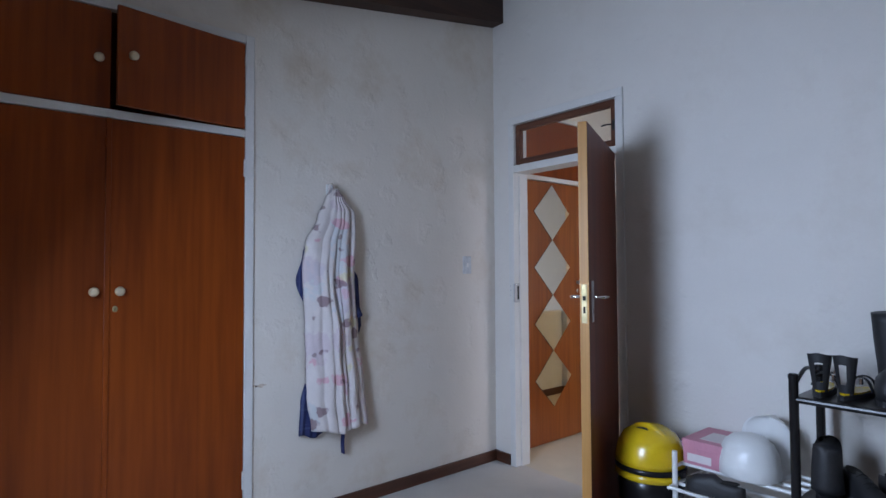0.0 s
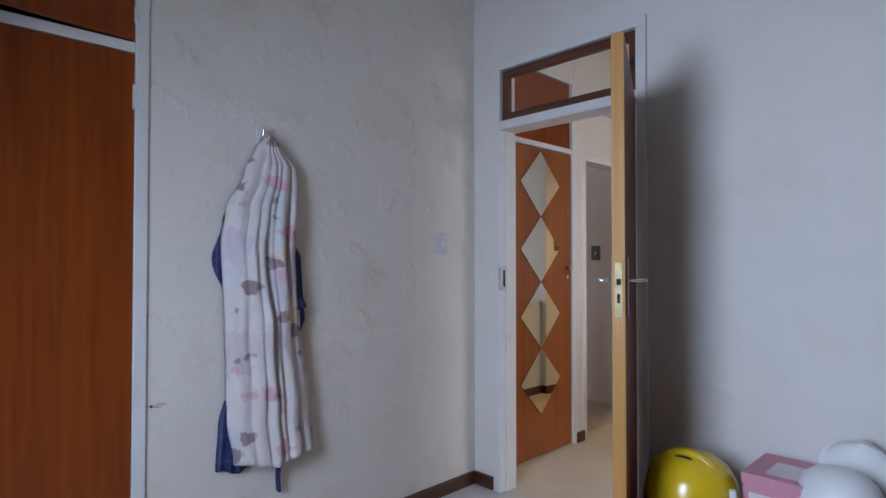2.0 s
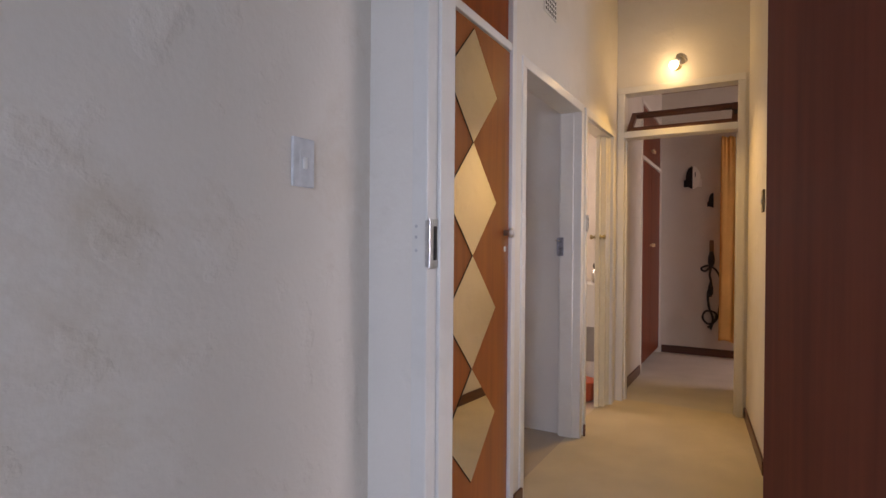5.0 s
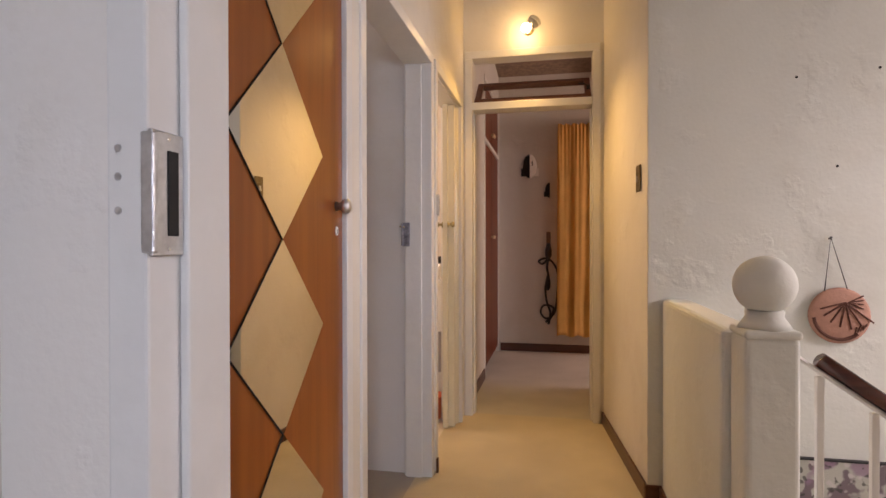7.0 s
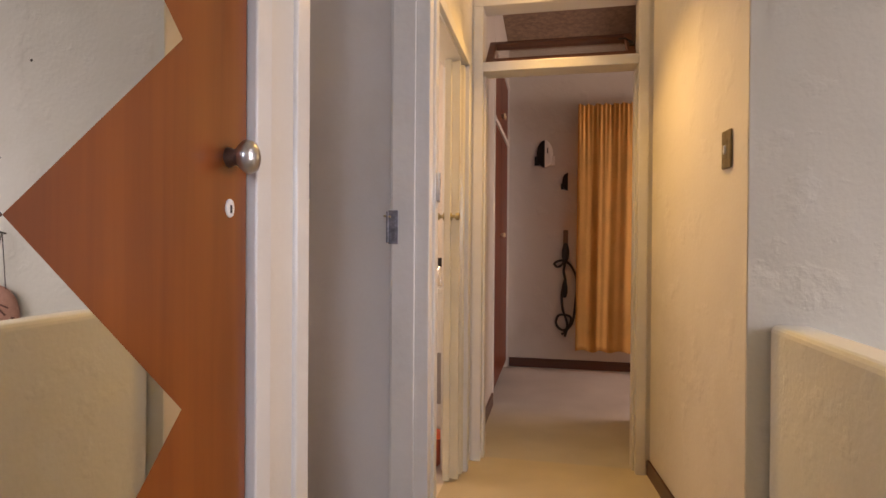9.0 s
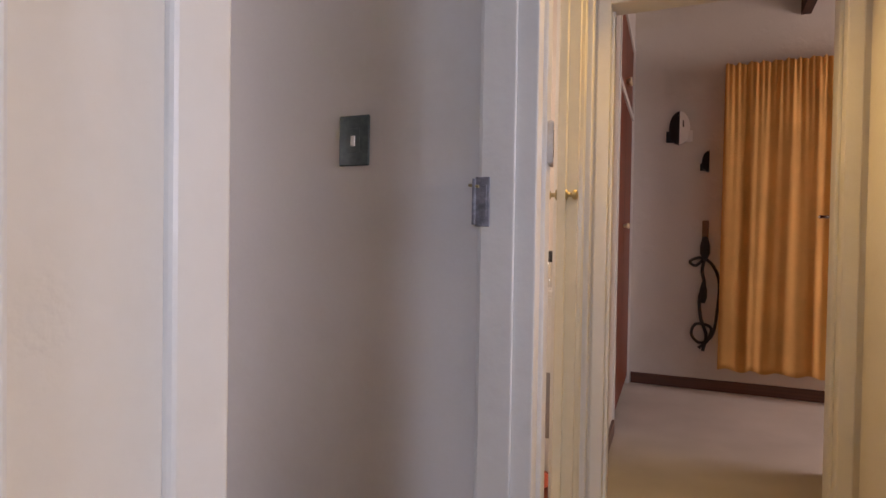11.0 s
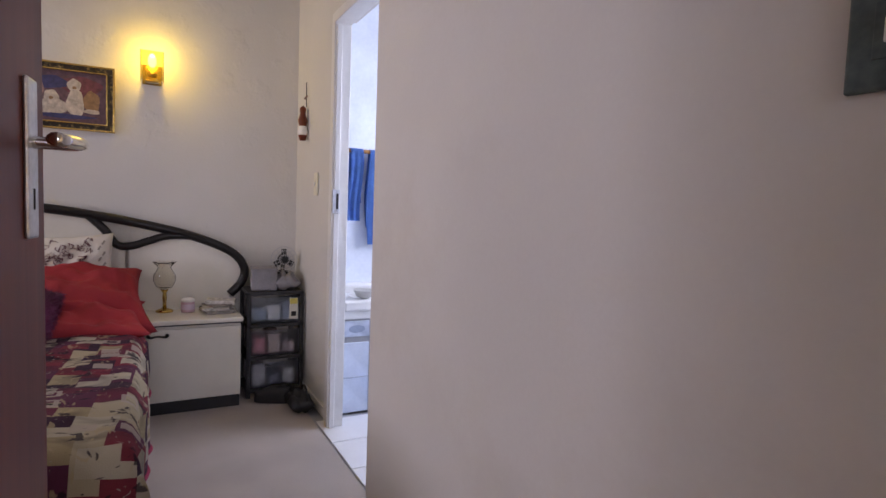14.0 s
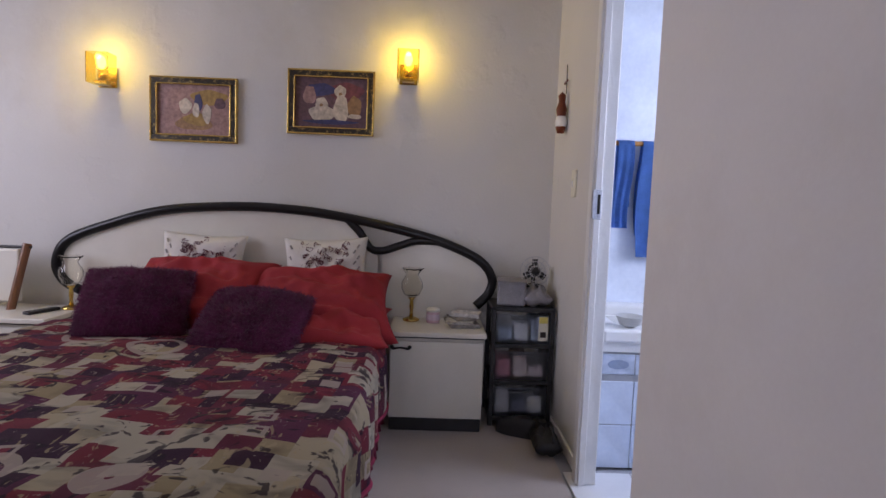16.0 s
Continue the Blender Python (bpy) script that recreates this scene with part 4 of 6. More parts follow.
def robe_sides(v):
    left = blend(v, (0, -0.012), (0.04, -0.05), (0.12, -0.10), (0.24, -0.175), (0.34, -0.195), (0.6, -0.175), (0.85, -0.165), (1, -0.14))
    right = blend(v, (0, 0.012), (0.04, 0.06), (0.10, 0.13), (0.2, 0.135), (0.34, 0.125), (0.6, 0.15), (0.85, 0.19), (1, 0.215))
    return -1.318 + left, -1.312 + right


def robe_depth(u, v):
    """Rounded pleats with sharp valleys run down from the hook; the near side hangs as a flat panel with a pocket seam."""
    body = 0.03 + 0.07 * math.sin(math.pi * min(1, max(0, u))) ** 0.6 * min(1, 0.35 + v * 1.6)
    sway = 0.05 * noise.noise(Vector((v * 2.3, 1.7, 0)))
    pleat = 0.0
    for n, (top, foot, wide, high) in enumerate(((0.12, 0.11, 0.17, 0.018), (0.33, 0.29, 0.085, 0.034), (0.45, 0.44, 0.065, 0.044), (0.56, 0.57, 0.05, 0.022), (0.69, 0.71, 0.10, 0.048), (0.88, 0.90, 0.085, 0.030))):
        centre = top + (foot - top) * v + sway + 0.07 * min(1, 0.25 + v) * noise.noise(Vector((v * 4.2, n * 5.3, 2.0)))
        swell = high * (0.75 + 0.5 * noise.noise(Vector((v * 2.0, n * 3.7, 6.0))))
        pleat = max(pleat, swell * (1 - min(1, abs(u - centre) / wide) ** 2) ** 0.8)
    crumple = 0.020 * noise.noise(Vector((u * 5, v * 5, 4.2))) + 0.004 * noise.noise(Vector((u * 15, v * 11, 2)))
    seam = -0.006 * math.exp(-((v - 0.60 - 0.02 * u) / 0.006) ** 2) if u < 0.3 else 0.0
    return max(0.014, body + (pleat + crumple) * min(1, 0.3 + v * 2.2) + seam)


robe = thing("bathrobe", "pale fleece bathrobe with pink and brown print hanging on a hook", "bathrobe")
part("robe_body", drape(robe_sides, robe_depth, 0.475, 1.83, 120, 80), robe_cloth, robe, "", True)
part("loop", tube(curve_through([(0.04, -1.36, 1.80), (0.045, -1.352, 1.85), (0.045, -1.338, 1.85), (0.04, -1.33, 1.80)], 12), 0.006, 8), robe_cloth, robe, "", True)
under = thing("navy_gown", "navy blue checked gown hanging behind the bathrobe", "gown")


def gown_sides(v):
    left = blend(v, (0, -0.01), (0.1, -0.07), (0.25, -0.155), (0.36, -0.195), (0.5, -0.13), (0.75, -0.13), (0.86, -0.165), (1, -0.175))
    right = blend(v, (0, 0.01), (0.1, 0.09), (0.28, 0.14), (0.36, 0.195), (0.5, 0.205), (0.56, 0.215), (0.6, 0.195), (0.72, 0.19), (0.8, 0.10), (1, 0.02))
    return -1.345 + left, -1.345 + right


part("gown_body", drape(gown_sides, lambda u, v: 0.02 + 0.012 * math.sin(math.pi * u) + 0.004 * math.sin(30 * u), 0.455, 1.79, 60, 50), navy_cloth, under, "", True)
part("belt", tube(curve_through([(0.05, -1.25, 0.62), (0.05, -1.262, 0.5), (0.04, -1.268, 0.40), (0.035, -1.262, 0.325)], 20), 0.018, 10, flat=0.35), navy_cloth, under, "navy cloth belt", True)
part("sleeve_end", tube(curve_through([(0.035, -1.21, 1.24), (0.045, -1.185, 1.16), (0.045, -1.165, 1.10)], 12), lambda f: 0.022 + 0.016 * f, 12, flat=0.6), navy_cloth, under, "", True)


def wall_switch(label, at, turn, size=(0.075, 0.12), mat=None, rocker=None):
    """A switch plate with its rocker, standing on a wall; it faces its own -y."""
    w, h = size
    one = thing("light_switch", label, "light switch", "light switches", "", at, turn)
    part("plate", box(-w / 2, w / 2, -0.009, 0, -h / 2, h / 2, 0.004, 3), mat or M["white_plastic"], one)
    part("inset", box(-w * 0.2, w * 0.2, -0.0105, -0.008, -h * 0.24, h * 0.24, 0.001), mat or M["white_plastic"], one)
    part("rocker", box(-0.006, 0.006, -0.016, -0.008, -0.016, 0.012, 0.002), rocker or M["white_plastic"], one, "small white rocker")
    return one


wall_switch("white plastic light switch on dirty plaster", (0.001, -0.277, 1.395), 90, (0.075, 0.12), material("grubby_plastic", (0.60, 0.62, 0.64), 0.4, 0, 0.12, 25))
green = material("green_plate", (0.07, 0.10, 0.10), 0.4, 0.2, 0.25, 20, 0.05, 80, 0.2)
wall_switch("dark green glass light switch plate on the wall", (-0.473, 2.152, 1.366), 0, (0.092, 0.135), green)
wall_switch("tarnished brass light switch plate in the corridor", (1.0105, 2.22, 1.455), -84.6, (0.07, 0.125), material("old_brass", (0.22, 0.17, 0.09), 0.45, 0.6, 0.2, 20))
wall_switch("cream light switch beside the bathroom door", (-3.30, 2.269, 1.275), 0, (0.075, 0.13), material("cream_plastic", (0.74, 0.70, 0.55), 0.4, 0, 0.04, 20))

nail = thing("nail", "rusty nail head in the plaster beside the wardrobe", "nail", at=(0.001, -1.755, 0.765))
part("head", turned([(0.005, 0), (0.005, 0.002), (0.002, 0.004), (0, 0.0042)], 12, m=pose(0, 0, 0, 0, 90, 0)), material("rust", (0.07, 0.028, 0.014), 0.8, 0.1, 0.3, 60), nail)
part("rust_stain", panel([((0.035 + 0.012 * math.sin(3 * w)) * math.cos(w) + 0.018, (0.008 + 0.003 * math.cos(5 * w)) * math.sin(w)) for w in [2 * math.pi * k / 24 for k in range(24)]], 0.0006), material("rust_bloom", (0.58, 0.46, 0.36), 0.8, 0, 0.2, 50), nail, "faint rust stain on plaster")

yellow = material("yellow_plastic", (0.72, 0.48, 0.01), 0.25, 0, 0.05, 10, 0, 60, 0.3)
vac = thing("vacuum_cleaner", "yellow and black drum vacuum cleaner on the floor", "vacuum cleaner", at=(1.375, -0.30, 0))
part("drum", turned([(0.13, 0.03), (0.142, 0.05), (0.15, 0.3), (0.155, 0.375), (0.148, 0.38)], 36), M["black"], vac, "glossy black drum", True)
part("rim", turned([(0.155, 0.372), (0.166, 0.378), (0.166, 0.40), (0.158, 0.41)], 36), yellow, vac, "yellow plastic rim", True)
part("band", turned([(0.157, 0.41), (0.168, 0.414), (0.168, 0.436), (0.16, 0.44)], 36), M["black"], vac, "", True)
part("dome", turned([(0.165, 0.44), (0.164, 0.47), (0.152, 0.53), (0.125, 0.58), (0.08, 0.612), (0.04, 0.62), (0, 0.622)], 40), yellow, vac, "glossy yellow motor dome", True)
part("carry_handle", tube(curve_through([(-0.09, -0.02, 0.568), (-0.05, -0.03, 0.612), (0.02, -0.03, 0.624), (0.08, -0.03, 0.598), (0.115, -0.02, 0.548)], 16), 0.02, 12, flat=0.7), yellow, vac, "", True)
# Dark disc laid on the dome where the grip's recess is shaded.
part("handle_hollow", turned([(0.03, 0), (0.024, 0.005), (0, 0.006)], 18, m=pose(0.0, -0.075, 0.604, 38, 0, 0) @ Matrix.Diagonal((1.4, 0.8, 1, 1))), M["dark"], vac)
for side in (-1, 1):
    part("clip", box(side * 0.168 - 0.008, side * 0.168 + 0.008, -0.02, 0.02, 0.35, 0.43, 0.004), M["black_matt"], vac)
for a in range(5):
    w = 2 * math.pi * a / 5
    part("castor", turned([(0.022, 0), (0.024, 0.012), (0.022, 0.025)], 14, m=Matrix.Translation((0.12 * math.cos(w), 0.12 * math.sin(w), 0.004))), M["black_matt"], vac)

vac.scale = (1, 1, 0.96)
low_rack = thing("shoe_rack", "low white plastic shoe rack against the wall", "shoe rack", at=(1.80, -0.24, 0))
for x in (-0.25, 0.25):
    for y in (-0.15, 0.15):
        part("post", tube([(x, y, 0.002), (x, y, 0.53)], 0.012, 12), M["white_plastic"], low_rack)
for z in (0.12, 0.378, 0.46):
    for n in range(4):
        y = (-0.20 if z == 0.378 else -0.08) + n * 0.075
        part("slat", tube([(-0.25, y, z), (0.25, y, z)], 0.008, 10), M["white_plastic"], low_rack)
    for x in (-0.25, 0.25):
        part("side_rail", tube([(x, -0.21 if z == 0.378 else -0.15, z), (x, 0.15, z)], 0.008, 10), M["white_plastic"], low_rack)
pink = material("pink_card", (0.62, 0.26, 0.33), 0.55, 0, 0.06, 14)
carton = thing("shoe_box", "pink cardboard box with a pale label on the rack", "box", at=(1.66, -0.20, 0.469))
part("carton_body", box(-0.10, 0.10, -0.13, 0.13, 0, 0.075, 0.002), pink, carton)
part("lid", box(-0.104, 0.104, -0.134, 0.134, 0.075, 0.112, 0.003), pink, carton, "pink cardboard lid")
part("sticker", box(-0.08, 0.03, -0.1325, -0.1305, 0.015, 0.05), material("pale_label", (0.75, 0.66, 0.66), 0.6), carton, "pale paper label")
part("ribbon", box(-0.04, 0.07, -0.09, 0.05, 0.112, 0.1135), bpy.data.materials["pale_label"], carton)


def shell_seat(at, turn):
    """A moulded child's seat: a low drum with a raised, curved back."""
    seat = thing("child_seat", "white moulded plastic child seat on the rack", "child seat", at=at, turn=turn)
    lobe = turned([(0.118, 0), (0.126, 0.006), (0.125, 0.05), (0.118, 0.10), (0.10, 0.14), (0.07, 0.165), (0.035, 0.176), (0, 0.178)], 44, m=Matrix.Translation((0, -0.03, 0)) @ Matrix.Diagonal((1.0, 0.92, 1, 1)))
    part("front_lobe", lobe, M["white_plastic"], seat, "smooth rounded front of the seat", True)
    bm = bmesh.new()
    grids = []
    for off in (0.0, 0.012):
        rows = []
        for j in range(17):
            v = j / 16
            half = 0.115 * math.sqrt(max(0.0, 1 - max(0.0, (v - 0.55) / 0.45) ** 2.4)) + 0.002
            rows.append([bm.verts.new((half * u, 0.125 + off + 0.03 * v - 0.05 * u * u, 0.235 * v)) for u in [k / 8 - 1 for k in range(17)]])
        grids.append(rows)
    for rows, s in zip(grids, (1, -1)):
        for a, b in zip(rows, rows[1:]):
            for k in range(16):
                quad = (a[k], a[k + 1], b[k + 1], b[k])
                bm.faces.new(quad if s > 0 else quad[::-1])
    front, back = grids
    for k in range(16):
        bm.faces.new((front[-1][k], front[-1][k + 1], back[-1][k + 1], back[-1][k]))
        for side in (0, -1):
            bm.faces.new((front[k][side], front[k + 1][side], back[k + 1][side], back[k][side]))
    bmesh.ops.recalc_face_normals(bm, faces=bm.faces)
    part("backrest", bm, M["white_plastic"], seat, "curved backrest shield", True)
    part("seat_floor", box(-0.115, 0.115, -0.05, 0.12, 0, 0.02, 0.006), M["white_plastic"], seat)
    return seat


shell_seat((1.83, -0.235, 0.469), -12)


def shoe(at, turn, label, length=0.27, width=0.095, mat=None, sole=None, kind="shoe", high=0.0, laces=True):
    """A shoe with sole, upper, opening and laces; heel at its own -y, toe at +y."""
    one = thing(kind, label, "shoe", "shoes on the racks", "", at, turn)
    mat, sole = mat or M["black_matt"], sole or M["black_matt"]
    outline = []
    for n in range(28):
        w = 2 * math.pi * n / 28
        v = math.sin(w)
        half = width / 2 * (0.78 + 0.22 * v) * (1 - 0.12 * math.exp(-((v + 0.1) / 0.3) ** 2))
        outline.append((half * math.cos(w) * (1 if abs(v) < 0.97 else 0.9), length / 2 * v))
    part("sole", prism(outline, 0, 0.022), sole, one)
    bm = bmesh.new()
    rows = 14
    rings = []
    for j in range(rows + 1):
        f = j / rows
        y = length / 2 * (2 * f - 1) * 0.97
        half = width / 2 * (0.78 + 0.22 * (2 * f - 1)) * math.sqrt(max(0.02, 1 - abs(2 * f - 1) ** 5))
        top = blend(f, (0, 0.075 + high), (0.35, 0.085 + high), (0.5, 0.085 + high * 0.4), (0.75, 0.06), (1, 0.035))
        rings.append([bm.verts.new((half * math.cos(a), y, 0.02 + top * max(0, math.sin(a)) ** 0.7)) for a in [math.pi * k / 12 for k in range(13)]])
    for a, b in zip(rings, rings[1:]):
        for k in range(12):
            bm.faces.new((a[k], b[k], b[k + 1], a[k + 1]))
    bm.faces.new(rings[0])
    bm.faces.new(rings[-1][::-1])
    part("upper", bm, mat, one, "", True)
    # The shade inside the shoe is a dark disc on the upper.
    part("opening", turned([(0.026, 0), (0.026, 0.004), (0.02, 0.006)], 18, m=pose(0, -length * 0.22, 0.10 + high, -6, 0, 0) @ Matrix.Diagonal((0.9, 1.7, 1, 1))), M["dark"], one, "dark disc for the shaded shoe opening")
    if laces:
        for n in range(4):
            y = -0.01 + n * 0.022
            part("lace", tube(curve_through([(-0.022, y, 0.094 - n * 0.006), (0, y + 0.004, 0.108 - n * 0.007), (0.022, y, 0.094 - n * 0.006)], 8), 0.0025, 6), M["dark"], one)
    return one


def sandal(at, turn, label):
    """A high-backed black sandal with a yellow insole."""
    one = thing("sandal", label, "sandal", "shoes on the racks", "", at, turn)
    outline = [(0.037 * math.cos(2 * math.pi * n / 24) * (1 + 0.15 * math.sin(2 * math.pi * n / 24)), 0.125 * math.sin(2 * math.pi * n / 24)) for n in range(24)]
    part("sole", prism(outline, 0, 0.02), M["black_matt"], one)
    part("insole", prism([(x * 0.88, y * 0.92) for x, y in outline], 0.02, 0.026), yellow, one, "yellow insole")
    back = bmesh.new()
    rings = []
    for j in range(9):
        f = j / 8
        r = 0.022 + 0.018 * f
        rings.append([(r * math.cos(a), -0.075 + r * math.sin(a) * 0.9, 0.02 + f * 0.15 * (1 - 0.06 * abs(math.cos(a)))) for a in [math.pi + math.pi * k / 16 for k in range(17)]])
    for s, off in ((1, 0.0), (-1, 0.004)):
        made = [[back.verts.new((x * (1 + off * 12), y - off, z)) for x, y, z in ring] for ring in rings]
        for a, b in zip(made, made[1:]):
            for k in range(16):
                if 5 < k < 10 and made.index(a) in (2, 3, 4, 5):
                    continue
                quad = (a[k], a[k + 1], b[k + 1], b[k])
                back.faces.new(quad if s < 0 else quad[::-1])
    part("heel_counter", back, M["black_matt"], one, "", True)
    for y in (0.03, 0.07):
        part("strap", tube(curve_through([(-0.045, y, 0.02), (-0.03, y, 0.06), (0, y + 0.01, 0.072), (0.03, y, 0.06), (0.045, y, 0.02)], 12), 0.012, 8, flat=0.3), M["black_matt"], one, "", True)
    part("buckle", box(0.035, 0.045, -0.065, -0.05, 0.06, 0.085, 0.002), M["chrome"], one)
    return one


rack = thing("shoe_rack", "black tubular shoe rack full of shoes", "shoe rack", at=(2.055, -0.42, 0))
for x in (0, 0.68):
    for y in (0, 0.30):
        part("post", tube([(x, y, 0.002), (x, y, 0.945)], 0.017, 14), M["black"], rack)
        part("cap", turned([(0.019, 0), (0.019, 0.014), (0.014, 0.02), (0, 0.021)], 14, m=Matrix.Translation((x, y, 0.94))), M["black"], rack)
    part("end_bar", tube(curve_through([(x, 0, 0.91), (x, 0.15, 0.965), (x, 0.30, 0.91)], 12), 0.008, 8), M["black"], rack)
for z in (0.15, 0.47, 0.865):
    part("shelf", box(0.0, 0.68, 0.0, 0.30, z, z + 0.008, 0.002), M["black"], rack)
    for y in (0, 0.30):
        part("rail", tube([(0, y, z - 0.004), (0.68, y, z - 0.004)], 0.013, 12), M["black"], rack)
sandal((2.11, -0.26, 0.873), 8, "black high-backed sandal with a yellow insole")
sandal((2.215, -0.255, 0.873), -8, "black open sandal with a buckle and yellow insole")


def boot(at, turn, label, shaft=0.325):
    one = thing("boot", label, "boot", "shoes on the racks", "", at, turn)
    outline = [(0.045 * math.cos(2 * math.pi * n / 24) * (1 + 0.15 * math.sin(2 * math.pi * n / 24)), 0.135 * math.sin(2 * math.pi * n / 24)) for n in range(24)]
    part("sole", prism(outline, 0, 0.02), M["black_matt"], one)
    part("foot", turned([(0.044, 0), (0.05, 0.03), (0.045, 0.07), (0.02, 0.10), (0, 0.105)], 22, m=Matrix.Translation((0, 0.02, 0.02)) @ Matrix.Diagonal((1, 2.2, 1, 1))), M["black_matt"], one, "", True)
    part("shaft", tube(curve_through([(0, -0.06, 0.03), (0, -0.065, 0.12), (0.003, -0.06, 0.2), (0.006, -0.05, shaft)], 14), lambda f: 0.047 + 0.012 * f if shaft > 0.25 else 0.056 - 0.014 * f, 20), M["black_matt"], one, "tall black boot shaft", True)
    return one


boot((2.325, -0.25, 0.873), 185, "tall black leather boot on the rack")
boot((2.46, -0.25, 0.873), 178, "tall black leather boot on the rack")
shoe((2.235, -0.27, 0.478), 222, "black sports shoe with worn laces", 0.28, 0.10, M["black_matt"], material("grey_sole", (0.12, 0.12, 0.13), 0.7))
shoe((2.37, -0.25, 0.478), 235, "black sports shoe lying on the shelf", 0.28, 0.10, M["black_matt"], bpy.data.materials["grey_sole"])
boot((2.115, -0.25, 0.478), 12, "dark ankle boot standing on the rack", 0.14)
shoe((1.735, -0.40, 0.387), 97, "flat black shoe on the low white rack", 0.25, 0.08, high=-0.035, laces=False)
shoe((2.30, -0.27, 0.158), 190, "black shoe on the bottom shelf", 0.27, 0.1)
shoe((2.45, -0.27, 0.158), 180, "black shoe on the bottom shelf", 0.27, 0.1)


# ---- corridor: lamp, vent, stairs ----
spot_lamp = thing("wall_lamp", "small round spotlight burning over the corridor door", "wall lamp", at=(0.45, 3.139, 2.545))
part("base", turned([(0.035, 0), (0.035, 0.012), (0.028, 0.018), (0, 0.019)], 24, m=pose(0, 0, 0, 90, 0, 0)), M["brass_pale"], spot_lamp, "", True)
part("arm", tube([(0, -0.015, 0), (0, -0.04, 0)], 0.008, 10), M["brass_pale"], spot_lamp)
part("shade", turned([(0.018, 0), (0.034, 0.012), (0.042, 0.035), (0.044, 0.06)], 26, m=pose(0.012, -0.035, 0.008, 70, 0, 35)), M["chrome"], spot_lamp, "chrome cup shade", True)
part("bulb", turned([(0, -0.03), (0.02, -0.024), (0.03, -0.006), (0.03, 0.008), (0.02, 0.024), (0, 0.03)], 20, m=Matrix.Translation((-0.012, -0.075, -0.012))), glowing("bulb_glow", (1.0, 0.78, 0.40), 30), spot_lamp, "glowing warm bulb", True)
spot_lamp.children[-1].visible_shadow = False

vent = thing("air_vent", "cream air brick with square holes high on the wall", "air vent", at=(0.0215, 1.515, 2.46))
part("vent_plate", box(-0.001, 0.006, -0.095, 0.095, -0.055, 0.055, 0.002), M["frame"], vent)
for i in range(6):
    for j in range(4):
        y, z = -0.075 + i * 0.03, -0.038 + j * 0.0253
        # Raised dark squares stand for the shaded vent holes.
        part("hole", box(0.0055, 0.0068, y - 0.008, y + 0.008, z - 0.008, z + 0.008), M["dark"], vent)

newel = thing("newel_post", "white plastered newel post with a ball on top", "newel post", at=(1.168, 1.095, 0))
part("shaft", box(-0.066, 0.066, -0.066, 0.066, 0, 0.905, 0.016, 4), M["wall_s"], newel)
part("cap", box(-0.069, 0.069, -0.069, 0.069, 0.900, 0.922, 0.009, 3), M["wall_s"], newel)
part("neck", turned([(0.066, 0.921), (0.056, 0.938), (0.046, 0.952), (0.048, 0.968)], 30), M["wall_s"], newel, "", True)
part("ball", turned([(0.077 * math.sin(a), 1.036 - 0.077 * math.cos(a)) for a in [math.pi * (0.17 + 0.83 * n / 20) for n in range(21)]], 36), M["wall_s"], newel, "white painted ball", True)

white_metal = material("white_metal", (0.72, 0.70, 0.66), 0.4, 0, 0.04, 12)
rail = thing("stair_railing", "white steel stair railing with a dark wooden handrail", "railing", at=(1.24, 1.13, 0))
slope = -0.70
part("handrail", tube([(0.075, 0, 0.835), (0.3, 0, 0.835 + slope * 0.225), (2.2, 0, 0.835 + slope * 2.125)], 0.026, 16, flat=0.8), veneer("handrail_wood", (0.05, 0.012, 0.008), (0.12, 0.03, 0.018), 0, 0.2, 0.5), rail, "polished mahogany handrail", True)
part("flat_bar", tube([(0.0, 0, 0.855), (2.2, 0, 0.855 - 0.04 + slope * 2.15)], 0.014, 8, flat=0.45), white_metal, rail)
for n in range(16):
    x = 0.075 + n * 0.13
    top = 0.79 + slope * (x - 0.075)
    part("baluster", box(x - 0.009, x + 0.009, -0.009, 0.009, top - 0.88, top, 0.002), white_metal, rail)
stairs = thing("staircase", "carpeted stairs going down beside the low wall", "stairs", kind="structure")
for n in range(13):
    x = 1.245 + n * 0.185
    part("step", box(x, min(3.69, x + 0.22), 1.03, 2.065, -0.18 * (n + 1) - 0.12, -0.18 * (n + 1), 0.01), M["carpet"], stairs)

clay = material("pink_clay", (0.50, 0.26, 0.19), 0.75, 0, 0.1, 12, 0.3, 90)
clay_dark = material("brown_clay", (0.13, 0.045, 0.028), 0.8, 0, 0.1, 20)
plaque = thing("wall_plaque", "round pink clay plaque with brown relief hanging on string", "wall plaque", at=(1.775, 2.062, 0.848))
part("disc", turned([(0.10, 0), (0.115, 0.004), (0.116, 0.012), (0.105, 0.018), (0, 0.018)], 40, m=pose(0, 0, 0, 90, 0, 0)), clay, plaque, "", True)
for n in range(7):
    a = radians(200 + n * 20)
    part("ray", tube([(0.02, -0.02, 0.055), (0.02 + 0.14 * math.cos(a) * (0.72 + 0.04 * n), -0.02, 0.055 + 0.13 * math.sin(a) * (0.62 + 0.06 * n))], 0.0035, 6), clay_dark, plaque)
part("rim_arc", tube([(0.098 * math.cos(radians(w)), -0.019, 0.098 * math.sin(radians(w))) for w in range(185, 320, 9)], 0.007, 8), clay_dark, plaque)
for n in range(4):
    part("sprig", tube([(0.03, -0.02, 0.055), (0.085, -0.02, 0.03 + n * 0.018)], 0.003, 6), clay_dark, plaque)
    part("twig", tube([(0.055 + n * 0.009, -0.02, -0.075 + n * 0.006), (0.06 + n * 0.013, -0.02, -0.045 + n * 0.004)], 0.003, 6), clay_dark, plaque)
